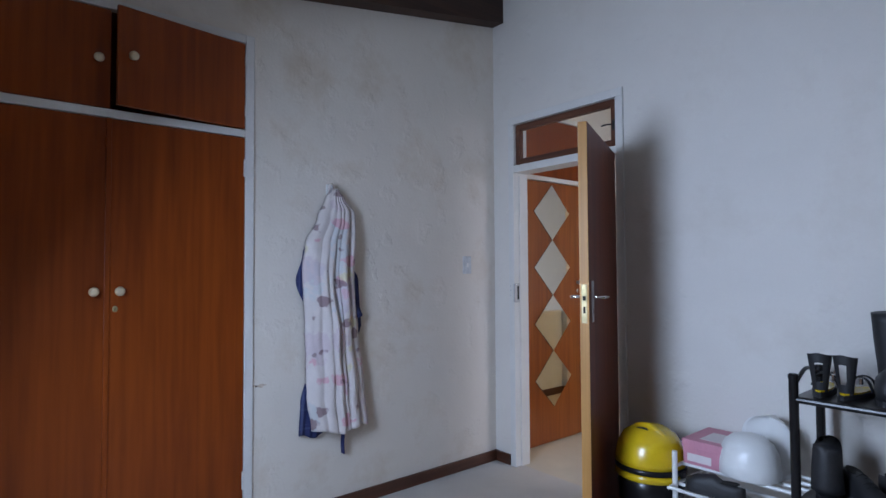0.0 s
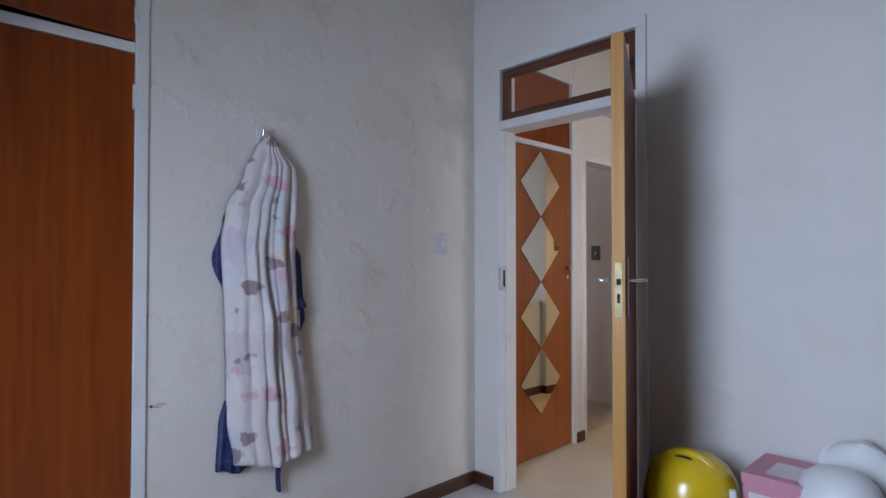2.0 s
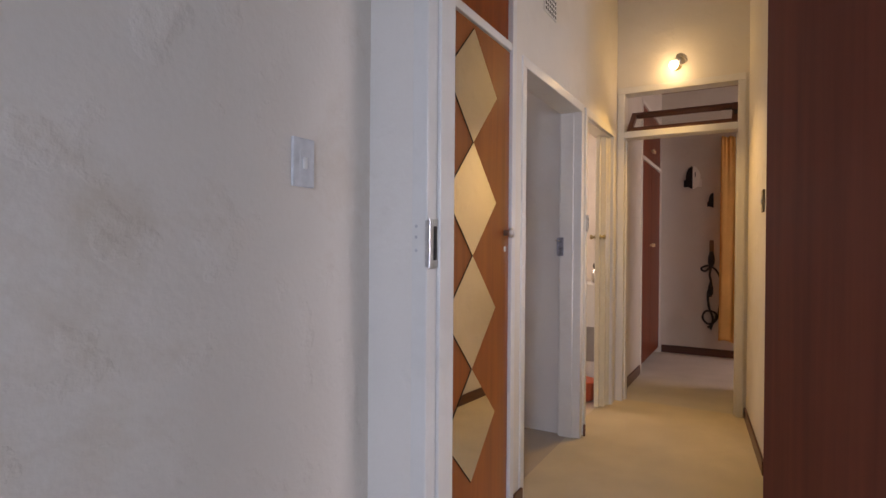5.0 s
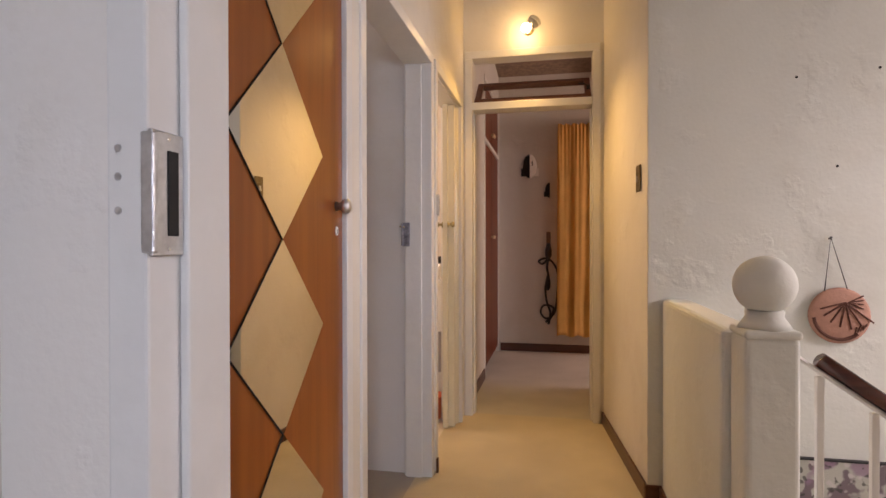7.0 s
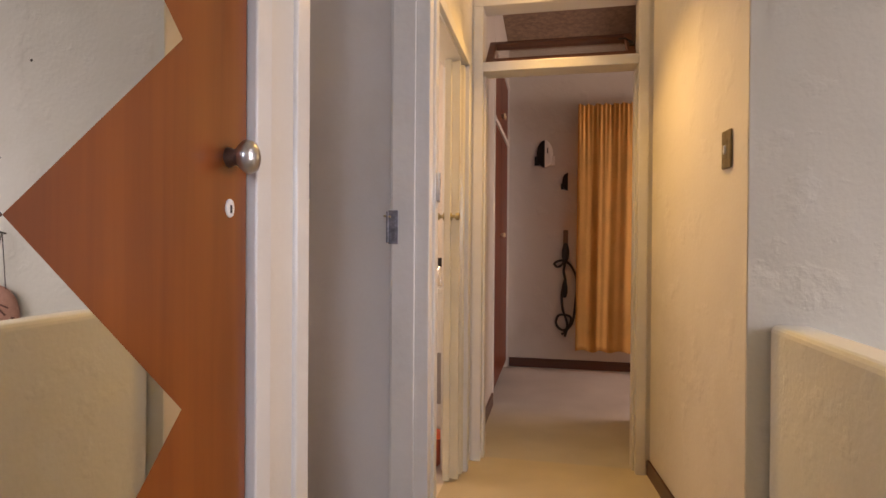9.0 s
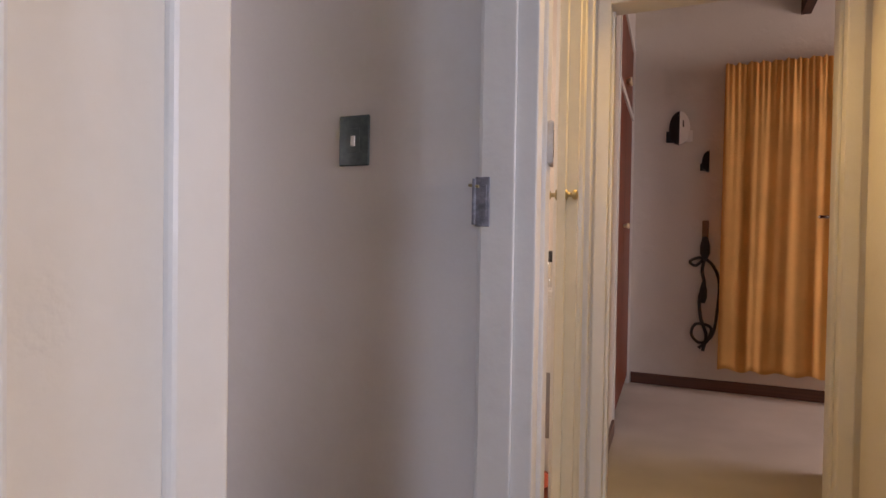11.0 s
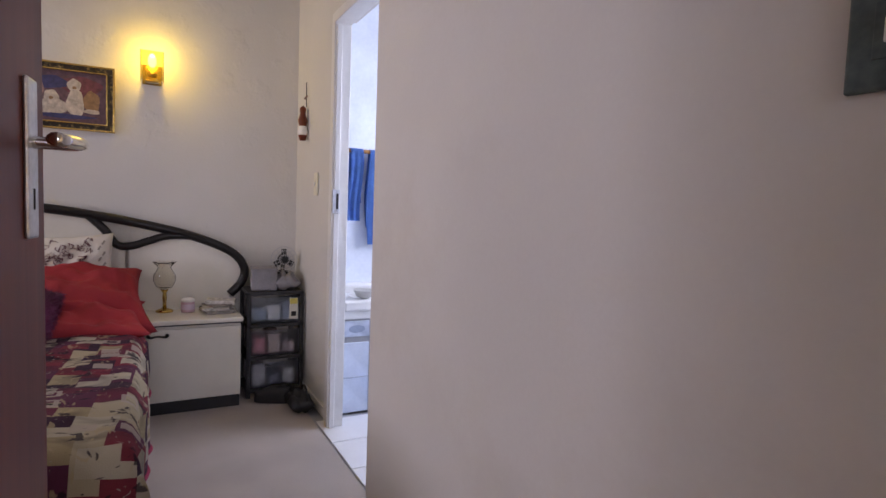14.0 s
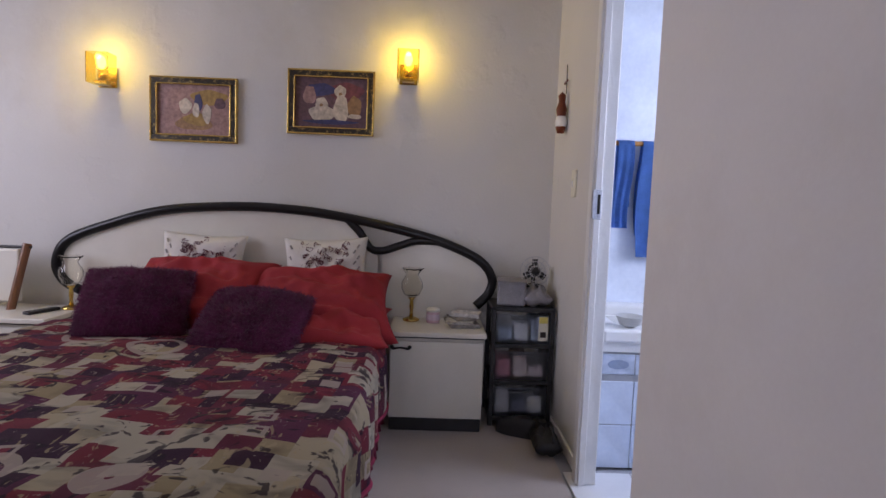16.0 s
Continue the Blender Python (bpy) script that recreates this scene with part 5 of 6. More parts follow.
part("string", tube([(-0.055, -0.012, 0.10), (-0.03, -0.006, 0.325), (0.035, -0.012, 0.09)], 0.0022, 6), M["dark"], plaque, "dark hanging string")
part("nail", tube([(-0.03, 0.008, 0.32), (-0.03, -0.014, 0.325)], 0.004, 8), M["black_matt"], plaque)
for x, z in ((1.62, 1.85), (1.93, 1.87), (1.775, 1.47)):
    tagged(finish("nail_hole", turned([(0.006, 0), (0.005, 0.002), (0, 0.0024)], 10, m=pose(x, 2.0695, z, 90, 0, 0)), M["dark"]), "small dark nail hole in white plaster", "hole", "nail holes")
tapestry = thing("wall_picture", "grey and mauve floral picture hanging low on the stair wall", "picture", at=(2.05, 2.069, -0.04))
part("canvas", box(-0.42, 0.42, -0.02, 0, -0.28, 0.285, 0.003), printed("floral_print", (0.50, 0.50, 0.44), [((0.16, 0.10, 0.13), (14, 14, 14), 0.52, 0.85), ((0.62, 0.58, 0.56), (18, 18, 18), 0.58, 0.9), ((0.34, 0.22, 0.30), (9, 9, 9), 0.6, 0.8), ((0.08, 0.08, 0.07), (30, 30, 30), 0.62, 0.8)]), tapestry)
part("top_batten", box(-0.425, 0.425, -0.024, -0.001, 0.279, 0.287, 0.002), M["black_matt"], tapestry)



# ---- main bedroom: bed, headboard, bedside tables ----
quilt_cloth = patches("quilt_cloth", [(0.19, 0.03, 0.06), (0.58, 0.49, 0.33), (0.06, 0.018, 0.045), (0.27, 0.034, 0.055), (0.62, 0.55, 0.42), (0.15, 0.032, 0.08), (0.48, 0.38, 0.22), (0.28, 0.03, 0.055)], (9.0, 9.8, 1), (0.03, 0.012, 0.025), (0.60, 0.50, 0.42))
red_cloth = material("red_cotton", (0.29, 0.016, 0.022), 0.85, 0, 0.12, 5, 0.2, 200)
skirt_cloth = material("claret_cotton", (0.24, 0.016, 0.05), 0.85, 0, 0.15, 5, 0.2, 200)
bx0, bx1, by0, by1, btop = -3.70, -1.72, -0.20, 1.37, 0.53

bed = thing("bed", "double bed with a claret valance and patchwork quilt", "bed")
part("base", box(bx0, bx1, by0 + 0.04, by1 - 0.04, 0.12, 0.30, 0.02), M["black_matt"], bed)
part("mattress", box(bx0, bx1, by0 + 0.03, by1 - 0.03, 0.30, 0.50, 0.04, 3), M["bed_white"], bed, "cream mattress")
for x in (bx0 + 0.1, bx1 - 0.1):
    for y in (by0 + 0.12, by1 - 0.12):
        part("leg", box(x - 0.03, x + 0.03, y - 0.03, y + 0.03, 0, 0.12, 0.004), M["black_matt"], bed)


def valance(points, z0, z1, depth, waves):
    """A gathered strip of cloth hanging along a line of (x, y)."""
    bm = bmesh.new()
    rows = []
    length = sum(math.dist(a, b) for a, b in zip(points, points[1:]))
    count = int(length / 0.012)
    line = []
    for n in range(count + 1):
        d = length * n / count
        for a, b in zip(points, points[1:]):
            step = math.dist(a, b)
            if d <= step + 1e-6:
                f = d / step
                nx, ny = (b[1] - a[1]) / step, -(b[0] - a[0]) / step
                line.append((a[0] + (b[0] - a[0]) * f, a[1] + (b[1] - a[1]) * f, nx, ny, n * length / count))
                break
            d -= step
    for j in range(9):
        v = j / 8
        row = []
        for x, y, nx, ny, d in line:
            w = depth * (0.25 + v) * (math.sin(d * waves) + 0.5 * math.sin(d * waves * 2.3 + 1) + noise.noise(Vector((d * 3, v, 0)))) + 0.02 * v
            row.append(bm.verts.new((x + nx * w, y + ny * w, z1 + (z0 - z1) * v)))
        rows.append(row)
    for a, b in zip(rows, rows[1:]):
        for k in range(len(line) - 1):
            bm.faces.new((a[k], b[k], b[k + 1], a[k + 1]))
    bmesh.ops.solidify(bm, geom=bm.faces[:], thickness=0.003)
    return bm


part("valance", valance([(bx0 + 0.05, by1 - 0.02), (bx1 + 0.02, by1 - 0.02), (bx1 + 0.02, by0 + 0.02)][::-1], 0.015, 0.33, 0.011, 62), skirt_cloth, bed, "gathered claret bed valance", True)

quilt = thing("quilt", "patchwork quilt in maroon, cream and black lying over the bed", "quilt")
bm = bmesh.new()
uv = bm.loops.layers.uv.new("UVMap")
nu, nv = 110, 100
grid = []
drop = 0.30
for i in range(nu + 1):
    s = -3.28 + (bx1 + drop + 0.03 + 3.28) * i / nu
    row = []
    for j in range(nv + 1):
        q = by0 - drop + (by1 - by0 + 2 * drop) * j / nv
        x, y, z = s, q, btop
        over_y = max(0, q - by1 + 0.03, by0 + 0.03 - q)
        over_x = max(0, s - bx1 + 0.03)
        side = 1 if q > (by0 + by1) / 2 else -1
        if over_y:
            r = min(over_y, 0.09)
            a = r / 0.09 * math.pi / 2
            y = (by1 - 0.03 if side > 0 else by0 + 0.03) + side * (0.057 * math.sin(a) + 0.02 * max(0, over_y - 0.09))
            z -= 0.057 * (1 - math.cos(a)) + max(0, over_y - 0.09)
        if over_x:
            r = min(over_x, 0.09)
            a = r / 0.09 * math.pi / 2
            x = bx1 - 0.03 + 0.057 * math.sin(a) + 0.02 * max(0, over_x - 0.09)
            z = min(z, btop - 0.057 * (1 - math.cos(a)) - max(0, over_x - 0.09))
        z = max(z, 0.17)
        puff = 0.014 * abs(math.sin(s * 8.3)) ** 0.5 * abs(math.sin((q - 0.1) * 7.9)) ** 0.5
        wave = 0.016 * noise.noise(Vector((s * 3.1, q * 3.1, 0.3))) + 0.008 * noise.noise(Vector((s * 9, q * 9, 2)))
        lift = puff + wave
        if over_y > 0.07:
            y += side * (lift + 0.012 * math.sin(s * 26 + 2 * math.sin(s * 5)))
        elif over_x > 0.07:
            x += lift + 0.012 * math.sin(q * 24)
        else:
            z += lift
        row.append((bm.verts.new((x, y, z)), s, q))
    grid.append(row)
for i in range(nu):
    for j in range(nv):
        corners = (grid[i][j], grid[i + 1][j], grid[i + 1][j + 1], grid[i][j + 1])
        face = bm.faces.new([c[0] for c in corners])
        face.smooth = True
        for loop, c in zip(face.loops, corners):
            loop[uv].uv = (c[1], c[2])
hem = [row[0][0].co.copy() for row in grid] + [c[0].co.copy() for c in grid[-1][1:]] + [row[-1][0].co.copy() for row in grid[-2::-1]]
bmesh.ops.solidify(bm, geom=bm.faces[:], thickness=-0.02)
part("cover", bm, quilt_cloth, quilt)
part("binding", tube(hem, 0.009, 8), skirt_cloth, quilt, "claret cloth binding", True)

headboard = thing("headboard", "cream headboard with a swooping black lacquered rim", "headboard")
hx = -3.765
outer = curve_through([(0, -0.33, 0.60), (0, -0.43, 0.66), (0, -0.465, 0.76), (0, -0.40, 0.88), (0, -0.18, 0.975), (0, 0.13, 1.065), (0, 0.54, 1.10), (0, 0.88, 1.09), (0, 1.15, 1.055), (0, 1.39, 1.01), (0, 1.65, 0.945), (0, 1.86, 0.855), (0, 1.94, 0.76), (0, 1.93, 0.67), (0, 1.86, 0.59)], 90)
part("rim", tube([(hx + 0.03, p.y, p.z) for p in outer], 0.026, 14), M["black"], headboard, "black lacquered rim", True)
inner = curve_through([(0, 1.12, 1.06), (0, 1.20, 0.98), (0, 1.26, 0.895), (0, 1.33, 0.885), (0, 1.42, 0.915), (0, 1.52, 0.945), (0, 1.66, 0.945)], 40)
part("scroll", tube([(hx + 0.03, p.y, p.z) for p in inner], 0.022, 12), M["black"], headboard, "black lacquered scroll", True)
left_part = [(p.y, p.z) for p in outer if p.y < 1.13]
wave = [(p.y, p.z) for p in inner if p.y < 1.31]
part("panel", panel([(-0.33, 0.3)] + left_part + wave + [(1.31, 0.3)], 0.02, Matrix.Translation((hx, 0, 0))), M["bed_white"], headboard, "cream headboard panel")
right_low = [(p.y, p.z) for p in inner if p.y >= 1.315] + [(p.y, p.z) for p in outer if p.y > 1.68]
part("panel", panel([(1.315, 0.3)] + right_low + [(1.86, 0.3)], 0.02, Matrix.Translation((hx, 0, 0))), M["bed_white"], headboard, "cream headboard panel")
part("foot", boxes((hx, hx + 0.03, -0.33, -0.27, 0, 0.3), (hx, hx + 0.03, 1.8, 1.86, 0, 0.3)), M["black_matt"], headboard)


def bedside(at, label, handle_side):
    """A cream bedside cabinet with a black plinth and bow handle; its front faces +x."""
    one = thing("bedside_table", label, "bedside table", "bedside tables", "", at)
    part("plinth", box(-0.35, -0.005, 0.01, 0.475, 0, 0.065, 0.002), M["black_matt"], one, "black plinth")
    part("body", box(-0.36, -0.018, 0.005, 0.48, 0.065, 0.478, 0.003), M["bed_white"], one)
    door = part("door", box(-0.016, 0.002, 0.007, 0.478, 0.069, 0.462, 0.003), M["bed_white"], one)
    part("shadow_line", box(-0.355, -0.002, 0.006, 0.479, 0.478, 0.486), M["black_matt"], one)
    part("top", box(-0.375, 0.014, -0.004, 0.49, 0.486, 0.512, 0.006, 3), M["bed_white"], one)
    y = 0.06 if handle_side < 0 else 0.425
    part("handle", tube(curve_through([(0.0, y - 0.045, 0.432), (0.02, y - 0.035, 0.428), (0.024, y, 0.434), (0.02, y + 0.035, 0.428), (0.0, y + 0.045, 0.432)], 16), lambda f: 0.011 - 0.006 * math.sin(math.pi * f), 10), M["black"], door, "black bow handle", True)
    return one


bedside((-3.396, 1.402, 0), "cream bedside table with a black plinth and handle", -1)
bedside((-3.396, -0.78, 0), "cream bedside table holding a remote control", 1)
remote = thing("remote_control", "black remote control on the bedside table", "remote control", at=(-3.55, -0.42, 0.513), turn=70)
part("case", box(-0.022, 0.022, -0.085, 0.085, 0, 0.016, 0.005, 3), M["black_matt"], remote)
for n in range(8):
    part("button", box(-0.014 + (n % 2) * 0.016, -0.004 + (n % 2) * 0.016, -0.06 + (n // 2) * 0.025, -0.05 + (n // 2) * 0.025, 0.0155, 0.018), material("grey_button", (0.2, 0.2, 0.2), 0.6) if n == 0 else bpy.data.materials["grey_button"], remote)

lamp_glass = clear("lamp_glass", (0.97, 0.95, 0.9), 0.06, 1.3)


def glass_lamp(at, label):
    """A small gilt lamp with a clear vase-shaped glass."""
    one = thing("table_lamp", label, "table lamp", "bedside glass lamps", "", at)
    part("base", turned([(0.045, 0), (0.047, 0.008), (0.03, 0.016), (0.014, 0.022)], 26), M["brass"], one, "polished brass base", True)
    part("stem", turned([(0.012, 0.02), (0.009, 0.05), (0.012, 0.08), (0.009, 0.11), (0.02, 0.125), (0.02, 0.13)], 20), M["brass"], one, "", True)
    shape = [(0.02, 0.13), (0.042, 0.143), (0.058, 0.18), (0.058, 0.212), (0.038, 0.245), (0.034, 0.257), (0.048, 0.28), (0.06, 0.288)]
    bm = bmesh.new()
    steps = 40
    rings = []
    for s in (0, 1):
        for r, z in shape if not s else shape[::-1]:
            ripple = 0.006 if z > 0.27 else 0.0
            rings.append([bm.verts.new(((r - 0.003 * s + ripple * math.sin(8 * 2 * math.pi * n / steps)) * math.cos(2 * math.pi * n / steps), (r - 0.003 * s + ripple * math.sin(8 * 2 * math.pi * n / steps)) * math.sin(2 * math.pi * n / steps), z)) for n in range(steps)])
    rings.append(rings[0])
    for a, b in zip(rings, rings[1:]):
        for n in range(steps):
            k = (n + 1) % steps
            bm.faces.new((a[n], a[k], b[k], b[n]))
    part("glass_shade", bm, lamp_glass, one, "clear vase-shaped glass shade", True)
    return one


glass_lamp((-3.66, 1.50, 0.513), "brass table lamp with a clear glass shade")
glass_lamp((-3.66, -0.06 - 0.28, 0.513), "brass table lamp with a clear glass shade")
jar = thing("candle_jar", "small pink candle jar on the bedside table", "candle", at=(-3.63, 1.62, 0.513))
part("jar", turned([(0.033, 0), (0.036, 0.004), (0.036, 0.055), (0.034, 0.06)], 26), material("pink_wax", (0.62, 0.42, 0.48), 0.35, 0, 0.08, 30), jar, "", True)
part("lid", turned([(0.037, 0.06), (0.037, 0.072), (0.03, 0.078), (0, 0.079)], 26), M["white_plastic"], jar, "", True)
part("sticker", turned([(0.0365, 0.015), (0.0368, 0.016), (0.0368, 0.045), (0.0365, 0.046)], 26), material("pale_lilac", (0.68, 0.56, 0.66), 0.6), jar)
papers = [((-3.60, 1.78, 0.513), 8, (0.20, 0.15, 0.02), (0.30, 0.28, 0.26)), ((-3.58, 1.77, 0.534), -6, (0.18, 0.14, 0.014), (0.42, 0.40, 0.37)), ((-3.59, 1.775, 0.549), 20, (0.15, 0.11, 0.01), (0.24, 0.22, 0.20)), ((-3.60, 1.80, 0.560), -14, (0.10, 0.15, 0.022), (0.55, 0.53, 0.50))]
for n, (at, turn, size, tone) in enumerate(papers):
    mag = thing("magazine", "folded grey newspaper on the bedside table", "magazine", "papers on the bedside table", "", at, turn)
    sheet = material("newsprint", tone, 0.8, 0, 0.35, 40)
    bm = box(-size[0] / 2, size[0] / 2, -size[1] / 2, size[1] / 2, 0, size[2], 0.003)
    part("pages", bm, sheet, mag)
    part("spine", tube([(-size[0] / 2, -size[1] / 2, size[2] / 2), (size[0] / 2, -size[1] / 2, size[2] / 2)], size[2] / 2, 8), sheet, mag)


def cushion(name, label, category, mesh, place, mats, group, smooth=True):
    one = thing(name, label, category, group)
    one.matrix_world = place
    part("filling", mesh, mats, one, "", smooth)
    return one


white_cloth = printed("embroidered_cloth", (0.66, 0.63, 0.58), [((0.20, 0.03, 0.06), (30, 22, 30), 0.66, 0.0)])
stitch = material("claret_stitch", (0.10, 0.02, 0.035), 0.8)
leafy = material("grey_stitch", (0.28, 0.26, 0.24), 0.8)
for y, seed in ((0.36, 1), (1.03, 5)):
    place = Matrix.Translation((-3.655, y, 0.755)) @ Matrix.Rotation(radians(-2 if seed == 1 else 3), 4, "X") @ Matrix.Rotation(radians(76), 4, "Y") @ Matrix.Rotation(radians(90), 4, "Z")
    one = cushion("cushion", "white cushion embroidered in claret leaning on the headboard", "cushion", pillow_mesh(0.46, 0.40, 0.13, seed, 0.15), place, white_cloth, "white embroidered cushions")
    rnd = random.Random(seed)
    for n in range(30):
        cx, cy = rnd.uniform(-0.12, 0.12), rnd.uniform(0.02, 0.16)
        arc = [(cx + 0.02 * math.cos(w), cy + 0.016 * math.sin(w), 0.074 - 1.1 * (cx * cx + (cy) ** 2) * 0.9) for w in [rnd.uniform(0, 6) + k * 0.35 for k in range(9)]]
        part("stitching", tube(arc, 0.0017, 5), stitch, one, "claret scroll embroidery")
    for side in (-1, 1):
        for n in range(6):
            cx, cy = side * (0.155 + 0.02 * (n % 2)), -0.02 + n * 0.03
            part("sprig", tube([(cx, cy, 0.062 - 0.6 * cx * cx), (cx + 0.012 * side, cy + 0.02, 0.056 - 0.6 * cx * cx)], 0.005, 6, flat=0.5), leafy, one, "grey leaf embroidery")
for y, x, z, turn, tilt, seed in ((0.42, -3.42, 0.65, 84, 34, 11), (1.06, -3.39, 0.625, 99, 29, 17), (1.05, -3.24, 0.565, 93, 7, 31)):
    place = Matrix.Translation((x, y, z)) @ Matrix.Rotation(radians(turn - 90), 4, "Z") @ Matrix.Rotation(radians(tilt), 4, "Y") @ Matrix.Rotation(radians(90), 4, "Z")
    cushion("pillow", "red cotton pillow propped on the bed", "pillow", pillow_mesh(0.74, 0.54, 0.27 if seed < 30 else 0.15, seed, 0.22, 44, 0.028), place, red_cloth, "red pillows")


def fur(width, height, thick, seed, count=14000):
    """A shaggy cushion: the stuffed body with many tapered tufts."""
    bm = pillow_mesh(width, height, thick, seed, 0.02, 20, 0.01)
    rnd = random.Random(seed)
    faces = list(bm.faces)
    for face in faces:
        face.smooth = True
    spots = []
    for n in range(count):
        face = faces[rnd.randrange(len(faces))]
        vs = [v.co for v in face.verts]
        a, b = rnd.random(), rnd.random()
        p = (vs[0] * (1 - a) + vs[1] * a) * (1 - b) + (vs[-1] * (1 - a) + vs[min(2, len(vs) - 1)] * a) * b
        spots.append((p.copy(), face.normal.copy()))
    for p, normal in spots:
        lean = (normal * 0.7 + Vector((rnd.uniform(-0.9, 0.9), rnd.uniform(-1.3, 0.5), rnd.uniform(-0.9, 0.5)))).normalized()
        side = lean.cross(normal if abs(lean.dot(normal)) < 0.99 else Vector((1, 0, 0))).normalized() * 0.0011
        long = rnd.uniform(0.014, 0.032)
        bend = Vector((0, -0.012, -0.01)) * rnd.random()
        a, b = bm.verts.new(p - side), bm.verts.new(p + side)
        c, d = bm.verts.new(p + lean * long * 0.6 + side * 0.6), bm.verts.new(p + lean * long * 0.6 - side * 0.6)
        e = bm.verts.new(p + lean * long + bend)
        bm.faces.new((a, b, c, d))
        bm.faces.new((d, c, e))
    return bm


fur_mat = material("purple_fur", (0.105, 0.008, 0.05), 0.9, 0, 0.35, 14)
fur_mat.node_tree.nodes["Principled BSDF"].inputs["Sheen Weight"].default_value = 0.12
for y, x, z, turn, tilt, seed in ((0.27, -3.16, 0.645, 100, 52, 23), (0.83, -3.04, 0.60, 80, 38, 29)):
    place = Matrix.Translation((x, y, z)) @ Matrix.Rotation(radians(turn - 90), 4, "Z") @ Matrix.Rotation(radians(tilt), 4, "Y") @ Matrix.Rotation(radians(90), 4, "Z")
    cushion("cushion", "shaggy dark purple cushion on the bed", "cushion", fur(0.46, 0.36, 0.23, seed, 34000), place, fur_mat, "purple fur cushions", False)

# Drawer tower with things on it, boots beside it.
smoke = clear("smoky_plastic", (0.74, 0.77, 0.82), 0.42, 1.25)
tower = thing("drawer_tower", "black plastic tower of three translucent drawers", "drawer unit", at=(-3.775, 1.925, 0))
for x in (0.012, 0.275):
    for y in (0.012, 0.318):
        part("post", box(x - 0.012, x + 0.012, y - 0.012, y + 0.012, 0, 0.63, 0.004), M["black_matt"], tower)
for z in (0.03, 0.225, 0.42, 0.612):
    part("shelf", box(0.0, 0.287, 0.0, 0.33, z, z + 0.022, 0.004), M["black_matt"], tower)
contents = [[(0.36, 0.42, 0.50), (0.6, 0.6, 0.58), (0.30, 0.34, 0.40)], [(0.55, 0.22, 0.24), (0.62, 0.5, 0.45), (0.5, 0.4, 0.38)], [(0.55, 0.52, 0.5), (0.2, 0.2, 0.24), (0.6, 0.58, 0.55)]]
for n, z in enumerate((0.447, 0.252, 0.057)):
    drawer = part("drawer", boxes((0.279, 0.284, 0.026, 0.304, z, z + 0.150), (0.02, 0.279, 0.026, 0.03, z, z + 0.150), (0.02, 0.279, 0.30, 0.304, z, z + 0.150), (0.02, 0.279, 0.03, 0.30, z, z + 0.004), bevel=0.0015), smoke, tower, "translucent plastic drawer")
    drawer.visible_shadow = False
    part("pull", box(0.2835, 0.296, 0.10, 0.23, z + 0.128, z + 0.142, 0.004), smoke, drawer)
    for k, tone in enumerate(contents[n]):
        part("content", box(0.10, 0.262, 0.04 + k * 0.086, 0.115 + k * 0.086, z + 0.006, z + 0.07 + 0.03 * ((k + n) % 3), 0.012), material("drawer_content", tone, 0.8, 0, 0.3, 30), drawer)
part("paper_label", box(0.2842, 0.2852, 0.245, 0.295, 0.462, 0.59), material("label_paper", (0.70, 0.68, 0.58), 0.6), tower, "paper label")
part("label_head", box(0.2853, 0.2858, 0.248, 0.292, 0.555, 0.588), material("label_yellow", (0.65, 0.55, 0.12), 0.6), tower)
part("label_code", box(0.2853, 0.2858, 0.255, 0.285, 0.48, 0.51), M["dark"], tower)
caddy = thing("fabric_box", "grey folded cloth box on the drawer tower", "box", at=(-3.62, 2.04, 0.635), turn=-8)
part("body", box(-0.10, 0.10, -0.075, 0.075, 0, 0.125, 0.012, 3), material("grey_cloth", (0.26, 0.25, 0.27), 0.85, 0, 0.15, 12, 0.2, 120), caddy)
part("flap", boxes((-0.102, 0.102, -0.078, 0.078, 0.122, 0.130)), bpy.data.materials["grey_cloth"], caddy)
rag = thing("folded_cloth", "crumpled grey cloth on the drawer tower", "cloth", at=(-3.60, 2.165, 0.635))
bm = pillow_mesh(0.22, 0.15, 0.09, 41, 0.1, 18, 0.03)
bmesh.ops.translate(bm, verts=bm.verts, vec=(0, 0, 0.045))
part("cloth", bm, bpy.data.materials["grey_cloth"], rag, "", True)
fan = thing("desk_fan", "small dark desk fan with a wire guard", "fan", at=(-3.68, 2.165, 0.72))
part("motor", turned([(0.03, 0), (0.035, 0.03), (0.02, 0.05), (0, 0.052)], 18, m=pose(-0.02, 0, 0.09, 0, 90, 0)), M["black_matt"], fan, "", True)
part("foot", turned([(0.055, 0), (0.05, 0.012), (0.012, 0.02), (0.012, 0.07)], 20), M["black_matt"], fan, "", True)
for r in (0.03, 0.055, 0.08):
    part("guard_ring", tube([(0.04 + (0.08 - r) * 0.25, r * math.cos(2 * math.pi * k / 28), 0.09 + r * math.sin(2 * math.pi * k / 28)) for k in range(28)], 0.0022, 6, closed=True), M["steel"], fan)
for k in range(14):
    w = 2 * math.pi * k / 14
    part("guard_wire", tube([(0.055, 0.02 * math.cos(w), 0.09 + 0.02 * math.sin(w)), (0.04, 0.08 * math.cos(w), 0.09 + 0.08 * math.sin(w))], 0.0016, 5), M["steel"], fan)
for k in range(3):
    blade = boxes((0.0, 0.003, -0.018, 0.018, 0.01, 0.065))
    bmesh.ops.transform(blade, matrix=Matrix.Translation((0.03, 0, 0.09)) @ Matrix.Rotation(radians(120 * k), 4, "X") @ Matrix.Rotation(radians(20), 4, "Z"), verts=blade.verts)
    part("blade", blade, M["black_matt"], fan)
shoe((-3.385, 2.06, 0.001), 150, "black boot lying beside the drawer tower", 0.22, 0.09, M["black_matt"], None, "boot", 0.0, False)
